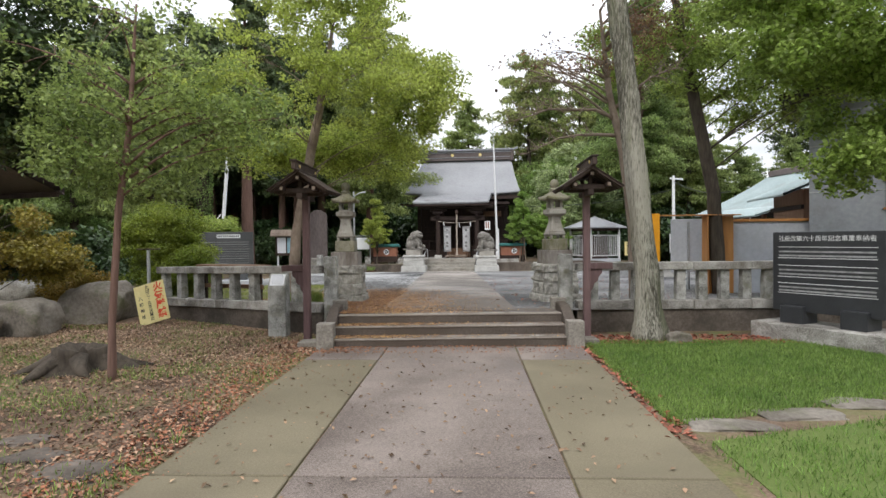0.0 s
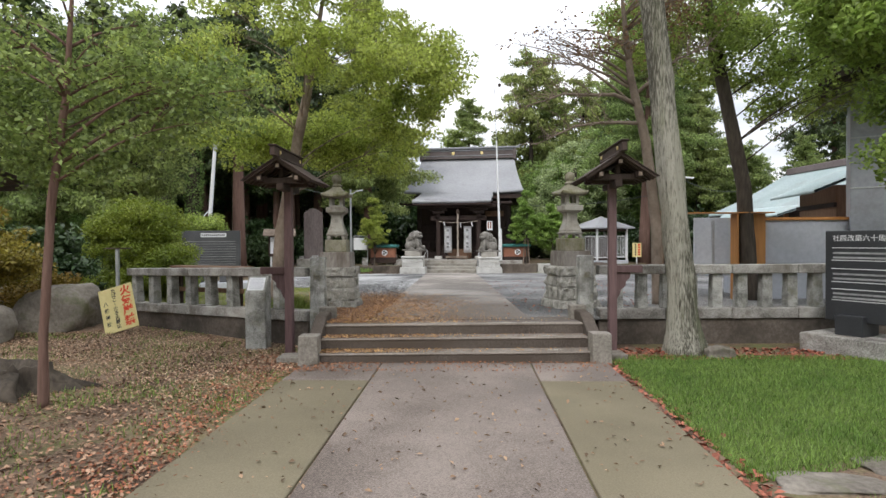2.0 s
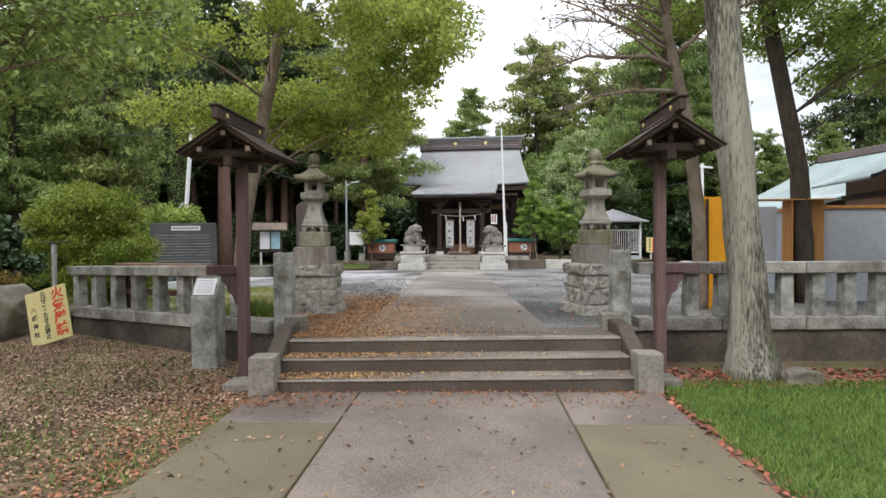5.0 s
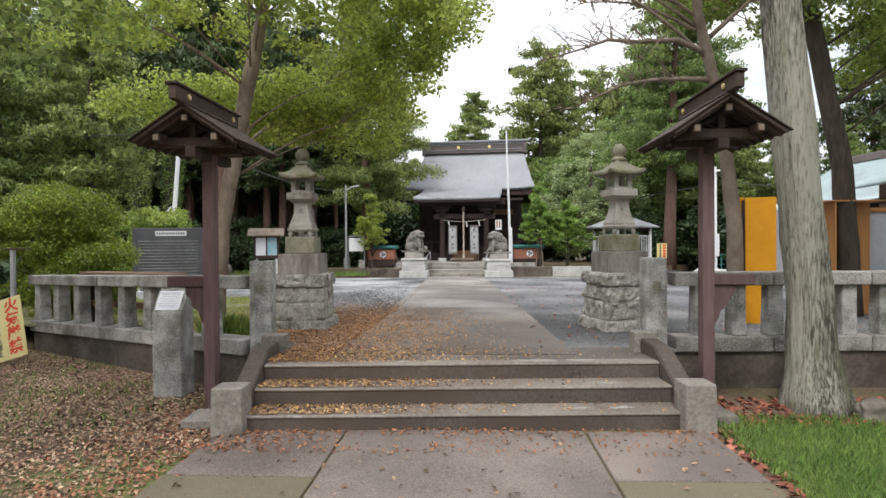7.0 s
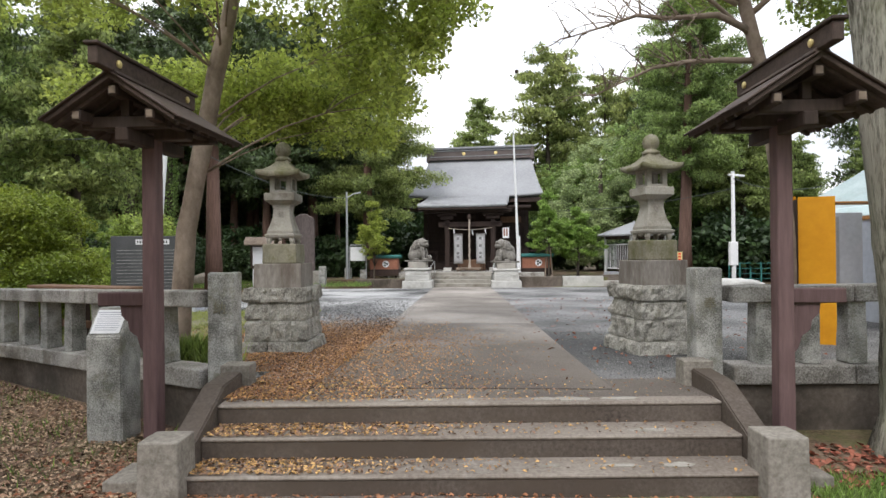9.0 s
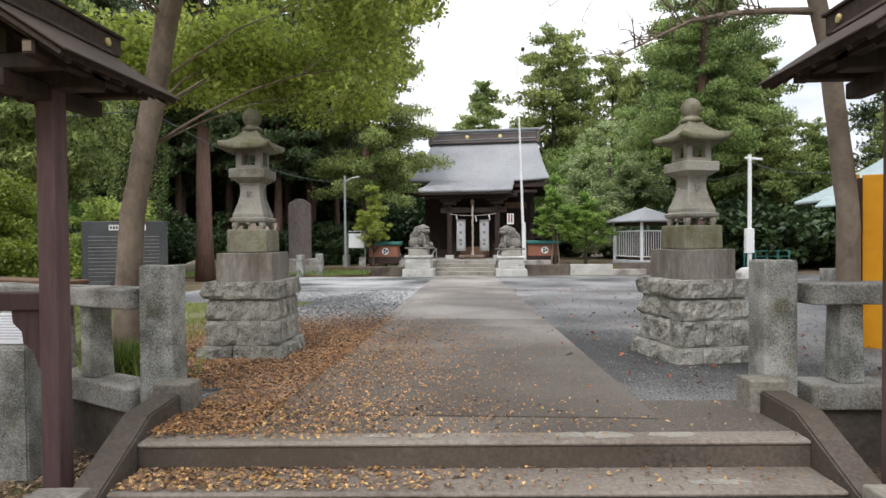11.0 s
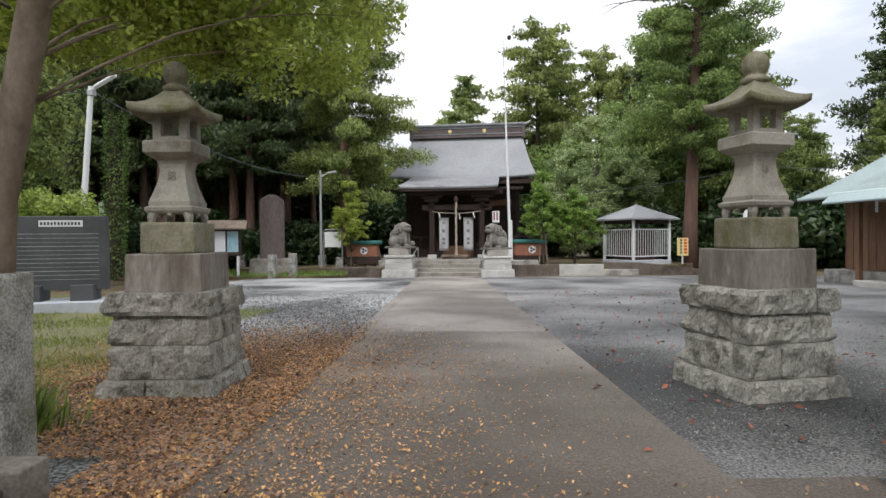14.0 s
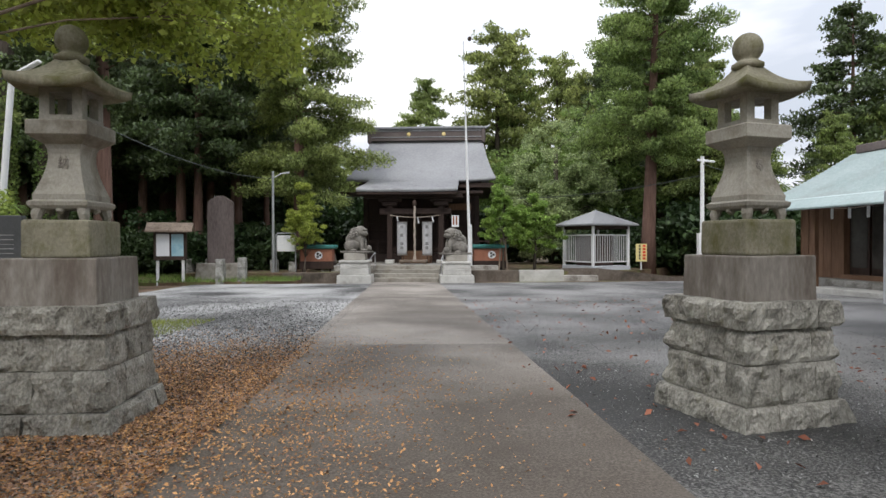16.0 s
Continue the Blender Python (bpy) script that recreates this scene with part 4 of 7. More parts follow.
g = thing("orange_screen", (4.66, 14.1, plaza(14)), "upright folded screen of bright orange boards", "screen", turn=-20)
part("panel", box(0.0, 0.10, -0.02, 0.02, 0.0, 1.95, 0.004), M["orange"], g)
part("panel", box(0.10, 0.52, -0.16, -0.12, 0.0, 1.93, 0.004), M["orange"], g)
part("edge_strip", box(0.06, 0.14, -0.14, 0.02, 0.0, 1.90, 0.004), M["darkwood"], g)
g = thing("plywood_screen", (6.62, 15.15, plaza(15)), "upright varnished plywood screen with a thin top board", "screen")
part("panel", box(0.0, 0.72, -0.02, 0.02, 0.0, 1.93, 0.004), M["plywood"], g)
part("side_board", box(-0.03, 0.0, -0.3, 0.05, 0.0, 1.93, 0.004), M["plywood"], g)
part("top_board", box(-1.25, 0.78, -0.32, 0.08, 1.935, 1.96, 0.004), M["plywood"], g)
g = thing("steel_locker", (6.75, 16.7, plaza(15.8)), "tall pale grey steel board with a central post", "steel board")
part("panel", box(-0.42, 0.50, -0.02, 0.02, 0.45, 1.92, 0.01), M["whiteplaster"], g)
part("post", box(0.02, 0.08, -0.06, -0.02, 0.0, 1.85, 0.005), M["steel"], g)
part("brace", box(-0.4, 0.48, -0.03, -0.022, 0.55, 0.60, 0.003), M["steel"], g)

g = thing("store_shed", (7.42, 15.3, plaza(15)), "low white-walled store with a wooden coping", "shed")
part("wall", box(0.0, 2.6, 0.0, 2.2, -0.05, 1.78, 0.01), M["whiteplaster"], g)
part("coping", box(-0.05, 2.65, -0.05, 2.25, 1.78, 1.85, 0.008), M["plywood"], g)

# grey house with a steep gable, and its neighbours
g = thing("grey_house", (9.05, 14.9, plaza(15)), "pale grey metal-clad house with a dark overhanging roof", "house", turn=-30)
part("wall", box(0.0, 8.0, 0.0, 2.2, -0.3, 4.4, 0.01), M["cladding"], g)
for z in (2.45, 3.55):
    part("cladding_joint", box(-0.004, 8.0, -0.012, 0.0, z, z + 0.03, 0.002), M["steel"], g)
wn = part("window", box(1.5, 2.5, -0.03, 0.02, 2.05, 2.65, 0.004), M["glassdark"], g)
for z0, z1 in ((2.0, 2.05), (2.65, 2.70)):
    part("frame", box(1.45, 2.55, -0.05, 0.02, z0, z1, 0.004), M["plywood"], wn)
bm = bmesh.new()
prof = ((-0.6, 4.75), (4.0, 6.3), (9.0, 4.75), (9.0, 4.62), (4.0, 6.15), (-0.6, 4.62))
a = [bm.verts.new((x, -0.8, z)) for x, z in prof]
b = [bm.verts.new((x, 2.7, z)) for x, z in prof]
bm.faces.new(a), bm.faces.new(b[::-1])
for k in range(6):
    bm.faces.new((a[k], b[k], b[(k + 1) % 6], a[(k + 1) % 6]))
bmesh.ops.recalc_face_normals(bm, faces=bm.faces[:])
part("roof", bm, M["darkwood"], g)
part("gable", box(0.02, 7.98, 0.02, 2.18, 4.4, 4.8, 0.0, 0.0), M["cladding"], g)

# ---- the office hall with the verdigris roof, right of the court ----
def ribbed_roof(name, eave_a, eave_b, ridge_a, ridge_b, rows, mat, parent, thick=0.05, sag=0.0, lip=0.02, flare=0.0):
    """Stepped rows of sheet from the eave up to the ridge; sag bows the slope, flare lifts its ends."""
    eave_a, eave_b, ridge_a, ridge_b = (Vector(v) for v in (eave_a, eave_b, ridge_a, ridge_b))
    cols = 10
    verts, faces = [], []

    def spot(f, u, drop):
        p = eave_a.lerp(ridge_a, f).lerp(eave_b.lerp(ridge_b, f), u)
        p.z += -sag * 4 * f * (1 - f) + flare * (1 - f) ** 2 * abs(2 * u - 1) ** 3 - drop
        return p
    for r in range(rows):
        for f, drop in ((r / rows, 0.0), ((r + 1) / rows, lip)):
            for c in range(cols + 1):
                verts.append(spot(f, c / cols, drop))
    w = cols + 1
    for r in range(2 * rows - 1):
        for c in range(cols):
            faces.append((r * w + c, r * w + c + 1, (r + 1) * w + c + 1, (r + 1) * w + c))
    base = len(verts)
    for f in (0.0, 0.25, 0.5, 0.75, 1.0):
        for c in range(cols + 1):
            verts.append(spot(f, c / cols, thick + lip))
    for r in range(4):
        for c in range(cols):
            faces.append((base + (r + 1) * w + c, base + (r + 1) * w + c + 1, base + r * w + c + 1, base + r * w + c))
    for c in range(cols):
        faces.append((base + c, base + c + 1, c + 1, c))
    return part(name, rows_mesh(name, verts, faces, M[mat]), None, parent)


g = thing("office_hall", (12.6, 27.9, plaza(28)), "brown boarded hall with a pale verdigris ribbed roof", "hall", turn=-84)
# local x runs towards the camera along the front, local y runs away from the court
part("foundation", box(-0.3, 14, -0.5, 6, -0.1, 0.42, 0.01), M["granite_rail"], g)
for x0, x1 in ((0.0, 1.7), (4.6, 7.6), (7.6, 14)):
    part("wall", box(x0, x1, 0.0, 4.8, 0.4, 2.8, 0.01), M["brownwood"], g)
    for k in range(int((x1 - x0) / 0.3)):
        part("batten", box(x0 + 0.3 * k + 0.01, x0 + 0.3 * k + 0.04, -0.014, 0.0, 0.42, 2.78, 0.0), M["brownwood"], g)
part("wall", box(1.7, 4.6, 0.12, 4.8, 2.5, 2.8, 0.01), M["halldark"], g)
for k in range(4):
    d = part("sliding_door", box(1.74 + 0.71 * k, 2.43 + 0.71 * k, 0.16 + 0.04 * (k % 2), 0.20 + 0.04 * (k % 2), 0.55, 2.6, 0.006), M["halldark"], g)
    part("pane", box(1.80 + 0.71 * k, 2.37 + 0.71 * k, 0.15 + 0.04 * (k % 2), 0.158 + 0.04 * (k % 2), 0.75, 2.5, 0.0), M["glassdark"], d)
part("sill", box(1.7, 4.6, -0.1, 0.2, 0.42, 0.55, 0.008), M["brownwood"], g)
part("step_stone", box(1.9, 4.4, -1.3, -0.5, -0.12, 0.22, 0.02), M["whitestone"], g)
for x in (1.75, 4.5):
    part("porch_post", box(x - 0.07, x + 0.07, -1.05, -0.91, 0.0, 2.52, 0.008), M["brownwood"], g)
ribbed_roof("roof", (-0.9, -1.0, 2.75), (14.2, -1.0, 2.75), (-0.6, 2.4, 4.5), (14.2, 2.4, 4.5), 24, "tealroof", g, 0.08, 0.1, 0.035)
ribbed_roof("porch_roof", (1.2, -1.7, 2.5), (5.1, -1.7, 2.5), (0.6, -0.9, 2.84), (5.7, -0.9, 2.84), 5, "tealroof", g, 0.06)
ribbed_roof("rear_roof", (14.2, 5.8, 2.75), (-0.9, 5.8, 2.75), (14.2, 2.4, 4.5), (-0.6, 2.4, 4.5), 12, "tealroof", g, 0.08, 0.1)
part("ridge", box(-0.3, 14.2, 2.25, 2.55, 4.45, 4.72, 0.02), M["ridge"], g)
part("eave_board", box(-0.85, 14.1, -0.96, -0.90, 2.60, 2.70, 0.004), M["darkwood"], g)
part("gable_wall", box(0.1, 13.9, 0.4, 4.4, 2.7, 3.6, 0.0, 0.9), M["brownwood"], g)
rp = thing("paper_rope", (11.98, 24.9, 2.78), "thin straw rope with folded white paper strips under the eave", "shrine rope", turn=-84)
part("rope", tube([(-1.2 + 0.24 * k, 0, -0.10 - 0.14 * (1 - ((k - 5) / 5) ** 2)) for k in range(11)], [0.015] * 11, 6), M["rope"], rp)
for x in (-0.6, 0.0, 0.6):
    part("paper_strip", box(x - 0.05, x + 0.05, -0.006, 0.0, -0.52, -0.22, 0.0, 0.0), M["paper"], rp)

# a second low hall behind the boards
g = thing("side_hall", (10.4, 18.6, plaza(19)), "brown timber hall with a pale verdigris roof", "hall", turn=-98)
part("wall", box(-1.8, 0.6, 0.3, 4.6, -0.2, 2.9, 0.01), M["brownwood"], g)
part("tie_beam", box(-1.85, 0.65, 0.22, 0.30, 2.3, 2.42, 0.008), M["halldark"], g)
ribbed_roof("roof", (-2.2, -0.4, 2.75), (1.0, -0.4, 2.75), (-2.2, 2.6, 4.0), (1.0, 2.6, 4.0), 14, "tealroof", g, 0.07)

# ---- main shrine hall ----
T = thing("shrine_hall", (-0.36, 33.55, 0.0), "dark timber shrine hall with a grey sheet roof and stone steps", "shrine", turn=-5)
for k in range(4):
    part("step", box(-1.38, 1.38, 0.32 * k, 1.5, 0.165 * k - 0.05, 0.165 * (k + 1), 0.012), M["smooth"], T)
part("platform", box(-3.9, 3.9, 1.5, 14.5, -0.05, 0.62, 0.02), M["granite_rail"], T)
for sx in (-1, 1):
    h = part("handrail", tube([(sx * 1.5, 0.15, 0.0), (sx * 1.5, 0.15, 0.85), (sx * 1.5, 0.5, 1.0), (sx * 1.5, 1.5, 1.2), (sx * 1.5, 1.55, 0.6)], [0.025] * 5, 8), M["steel"], T)
    part("pillar", box(sx * 1.25 - 0.13, sx * 1.25 + 0.13, 4.3, 4.56, 0.62, 3.42, 0.015), M["halldark"], T)
    part("pillar_base", box(sx * 1.25 - 0.22, sx * 1.25 + 0.22, 4.2, 4.66, 0.6, 0.8, 0.02), M["whitestone"], T)
    part("bracket", box(sx * 1.25 - 0.36, sx * 1.25 + 0.36, 4.22, 4.64, 3.42, 3.62, 0.03), M["halldark"], T)
    part("bracket", box(sx * 1.25 - 0.55, sx * 1.25 + 0.55, 4.26, 4.60, 3.62, 3.78, 0.03), M["halldark"], T)
    part("beam_nose", box(sx * 1.25 + sx * 0.1 - 0.16, sx * 1.25 + sx * 0.1 + 0.26 * 1, 4.3, 4.56, 3.05, 3.28, 0.04), M["halldark"], T)
    part("porch_rafter_beam", box(sx * 1.25 - 0.09, sx * 1.25 + 0.09, 4.5, 7.4, 3.2, 3.45, 0.01), M["halldark"], T)
    part("low_fence", box(sx * 0.98 - 0.42, sx * 0.98 + 0.42, 4.36, 4.42, 1.28, 1.34, 0.004), M["halldark"], T)
    for k in range(7):
        part("paling", box(sx * 0.98 - 0.40 + 0.13 * k - 0.02, sx * 0.98 - 0.40 + 0.13 * k + 0.02, 4.33, 4.36, 0.62, 1.45, 0.004), M["halldark"], T)
    for y in (7.6, 9.5, 11.5, 13.4):
        part("pillar", box(sx * 3.0 - 0.13, sx * 3.0 + 0.13, y - 0.13, y + 0.13, 0.62, 4.4, 0.01), M["halldark"], T)
part("porch_beam", box(-1.75, 1.75, 4.3, 4.56, 3.0, 3.3, 0.03), M["halldark"], T)
part("porch_purlin", box(-2.5, 2.3, 4.2, 4.5, 3.78, 3.98, 0.02), M["halldark"], T)
part("veranda", box(-3.7, 3.7, 6.4, 14.2, 0.62, 1.05, 0.02), M["halldark"], T)
part("veranda_rail", box(-3.65, -1.4, 6.45, 6.52, 1.65, 1.72, 0.006), M["halldark"], T)
part("veranda_rail", box(1.4, 3.65, 6.45, 6.52, 1.65, 1.72, 0.006), M["halldark"], T)
for x in (-3.6, -2.9, -2.2, -1.5, 1.5, 2.2, 2.9, 3.6):
    part("rail_post", box(x - 0.04, x + 0.04, 6.44, 6.52, 1.0, 1.75, 0.006), M["halldark"], T)
for x0, x1 in ((-3.0, -1.45), (1.45, 3.0)):
    w = part("wall", box(x0, x1, 7.6, 7.75, 1.05, 4.4, 0.01), M["halldark"], T)
    for k in range(14):
        part("slat", box(x0 + 0.1, x1 - 0.1, 7.55, 7.6, 1.35 + 0.12 * k, 1.40 + 0.12 * k, 0.004), M["halldark"], w)
part("wall", box(-3.0, 3.0, 7.75, 13.4, 3.3, 4.6, 0.01), M["halldark"], T)
for sx in (-1, 1):
    part("wall", box(sx * 3.0 - 0.08, sx * 3.0 + 0.08, 7.7, 13.4, 1.05, 4.6, 0.01), M["halldark"], T)
part("wall", box(-3.0, 3.0, 13.3, 13.45, 1.05, 4.6, 0.01), M["halldark"], T)
for k in range(4):
    d = part("lattice_door", box(-1.44 + 0.72 * k, -0.74 + 0.72 * k, 7.64, 7.69, 1.1, 3.2, 0.006), M["halldark"], T)
    for j in range(5):
        part("lattice_bar", box(-1.38 + 0.72 * k + 0.14 * j, -1.36 + 0.72 * k + 0.14 * j, 7.61, 7.64, 1.7, 3.1, 0.0), M["halldark"], d)
part("lintel", box(-1.45, 1.45, 7.6, 7.75, 3.2, 3.42, 0.01), M["halldark"], T)
part("name_board", box(1.5, 2.7, 7.2, 7.26, 3.35, 3.7, 0.02), M["brownwood"], T)
# roof: front slope with the porch eave drawn forward, rear slope, ridge
ribbed_roof("roof", (-4.0, 7.3, 5.02), (4.0, 7.3, 5.02), (-3.35, 11.4, 7.85), (3.35, 11.4, 7.85), 30, "greyroof", T, 0.16, 0.22, 0.034, 0.12)
ribbed_roof("porch_roof", (-2.75, 3.6, 4.22), (2.05, 3.6, 4.22), (-2.75, 7.6, 5.10), (2.05, 7.6, 5.10), 20, "greyroof", T, 0.16, 0.05, 0.03, 0.03)
ribbed_roof("rear_roof", (4.0, 15.5, 5.02), (-4.0, 15.5, 5.02), (3.35, 11.4, 7.85), (-3.35, 11.4, 7.85), 12, "greyroof", T, 0.16, 0.22, 0.018, 0.12)
part("porch_fascia", box(-2.72, 2.02, 3.62, 3.72, 3.92, 4.06, 0.01), M["halldark"], T)
part("eave_board", box(-3.9, 3.9, 7.4, 7.5, 4.66, 4.82, 0.01), M["halldark"], T)
part("eave_soffit", box(-3.8, 3.8, 6.6, 14.6, 4.5, 4.62, 0.0), M["halldark"], T)
part("low_eave", box(-3.9, 3.3, 5.2, 6.8, 4.06, 4.20, 0.02), M["halldark"], T)
rafter = finish(box(-0.035, 0.035, 3.75, 7.3, 0.0, 0.09, 0.0), "rafter", M["halldark"])
for k in range(20):
    o = part("rafter", rafter, None, T)
    o.matrix_basis = Matrix.Translation((-2.6 + 0.24 * k, 0, 3.98)) @ pose(0, 0, -0.83, 12.5, 0, 0)
rb = part("ridge", box(-3.3, 3.3, 11.1, 11.7, 7.75, 8.42, 0.02), M["ridge"], T, "boxed copper-brown ridge with gilt discs")
part("ridge_cap", box(-3.5, 3.5, 10.95, 11.85, 8.42, 8.56, 0.03), M["greyroof"], T)
part("ridge_foot", box(-3.38, 3.38, 10.98, 11.82, 7.72, 7.86, 0.02), M["ridge"], T)
for z in (7.93, 8.30, 8.37):
    part("ridge_band", box(-3.32, 3.32, 11.05, 11.1, z, z + 0.045, 0.005), M["greyroof"], T)
for sx in (-1, 1):
    part("ridge_end", box(sx * 3.42 - 0.12, sx * 3.42 + 0.12, 11.0, 11.8, 7.6, 8.5, 0.05), M["ridge"], T)
    part("ridge_horn", tube([(sx * 3.4, 11.4, 8.5), (sx * 3.65, 11.4, 8.56), (sx * 3.85, 11.4, 8.7)], [0.09, 0.08, 0.05], 8), M["greyroof"], T)
    d = part("gilt_disc", lathe(((0.11, 0), (0.12, 0.02), (0.09, 0.035), (0.03, 0.04)), 20), M["gold"], rb)
    d.matrix_basis = pose(sx * 1.05, 11.09, 8.12, 90, 0, 0)
    # gables
    bm = bmesh.new()
    v = [bm.verts.new((sx * 3.25, y, z)) for y, z in ((7.6, 4.9), (15.2, 4.9), (11.4, 7.6))]
    u = [bm.verts.new((sx * 3.15, y, z)) for y, z in ((7.6, 4.9), (15.2, 4.9), (11.4, 7.6))]
    bm.faces.new(v), bm.faces.new(u[::-1])
    for k in range(3):
        bm.faces.new((v[k], u[k], u[(k + 1) % 3], v[(k + 1) % 3]))
    bmesh.ops.recalc_face_normals(bm, faces=bm.faces[:])
    part("gable_board", bm, M["halldark"], T)


def in_hall(x, y, z):
    c, s = math.cos(radians(-5)), math.sin(radians(-5))
    return (-0.36 + c * x - s * y, 33.55 + s * x + c * y, z)


for x in (-0.58, 0.62):
    g = thing("banner", in_hall(x, 3.75, 0), "white hanging banner with faint grey characters", "banner", "hall banners", turn=-5)
    bm = bmesh.new()
    grid = [[bm.verts.new((-0.24 + 0.06 * i, 0.02 * math.sin(i * 1.1 + k * 0.5 + x), 1.02 + 0.2 * k)) for i in range(9)] for k in range(9)]
    for p, q in zip(grid, grid[1:]):
        for i in range(8):
            bm.faces.new((p[i], p[i + 1], q[i + 1], q[i]))
    bmesh.ops.solidify(bm, geom=bm.faces[:], thickness=0.008)
    part("cloth", bm, M["cloth"], g, smooth=True)
    part("hanging_rod", tube([(-0.3, 0, 2.63), (0.3, 0, 2.63)], [0.015, 0.015], 6), M["darkwood"], g)
    for z in (2.4, 2.0, 1.6, 1.4):
        part("character", box(-0.08, 0.06, -0.04, -0.03, z - 0.09, z + 0.05, 0.0), M["inkgrey"], g)
g = thing("bell_rope", in_hall(0.02, 3.8, 0), "thick pale straw bell rope with a wooden end", "bell rope", turn=-5)
part("rope", tube([(0.012 * math.sin(k * 1.7), 0.012 * math.cos(k * 1.7), 1.05 + 0.14 * k) for k in range(18)], [0.045 + 0.012 * (k % 2) for k in range(18)], 8), M["rope"], g)
part("tassel", lathe(((0.05, 0.75), (0.09, 0.78), (0.07, 0.95), (0.05, 1.06)), 10), M["rope"], g)
part("bell", lathe(((0.03, 3.35), (0.10, 3.42), (0.11, 3.52), (0.08, 3.62), (0.03, 3.66)), 12), M["darkwood"], g)
g = thing("shrine_rope", in_hall(0, 4.18, 0), "twisted straw rope with folded paper strips between the pillars", "shrine rope", turn=-5)
part("rope", tube([(-1.2 + 0.2 * k, 0, 2.95 - 0.1 * (1 - ((k - 6) / 6) ** 2)) for k in range(13)], [0.018] * 13, 8), M["rope"], g)
for x in (-0.85, 0.15, 0.85):
    z = 2.95 - 0.1 * (1 - (x / 1.2) ** 2)
    bm = bmesh.new()
    for k in range(3):
        add_box(bm, x - 0.045 + 0.02 * k, x + 0.015 + 0.02 * k, -0.01 + 0.004 * k, -0.004 + 0.004 * k, z - 0.1 * (k + 1), z - 0.1 * k)
    part("paper_strip", bm, M["paper"], g)
g = thing("offertory_box", in_hall(0, 5.2, 0.62), "low slatted wooden offertory box", "offertory box", turn=-5)
part("body", box(-0.75, 0.75, -0.3, 0.3, 0.0, 0.55, 0.015), M["brownwood"], g)
for k in range(8):
    part("slat", box(-0.7, 0.7, -0.26 + 0.07 * k, -0.22 + 0.07 * k, 0.55, 0.60, 0.004), M["brownwood"], g)
g = thing("offering_step", in_hall(0, 3.4, 0.62), "low pale wooden offering stand", "stand", turn=-5)
part("top", box(-0.65, 0.65, -0.3, 0.3, 0.10, 0.20, 0.01), M["bark_smooth"], g)
for sx in (-0.55, 0.55):
    part("leg", box(sx - 0.05, sx + 0.05, -0.25, 0.25, 0.0, 0.10, 0.005), M["bark_smooth"], g)
g = thing("wall_notice", in_hall(1.95, 4.0, 0.62), "white notice with red writing on a wooden stand", "notice", turn=-5)
part("sheet", box(-0.17, 0.17, -0.02, 0.0, 1.75, 2.30, 0.004), M["paper"], g)
part("pole", box(-0.025, 0.025, 0.0, 0.05, 0.0, 2.3, 0.004), M["darkwood"], g)
for k in range(2):
    part("writing", box(-0.12 + 0.14 * k, -0.04 + 0.14 * k, -0.024, -0.02, 1.85, 2.27, 0.0), M["terracotta"], g)


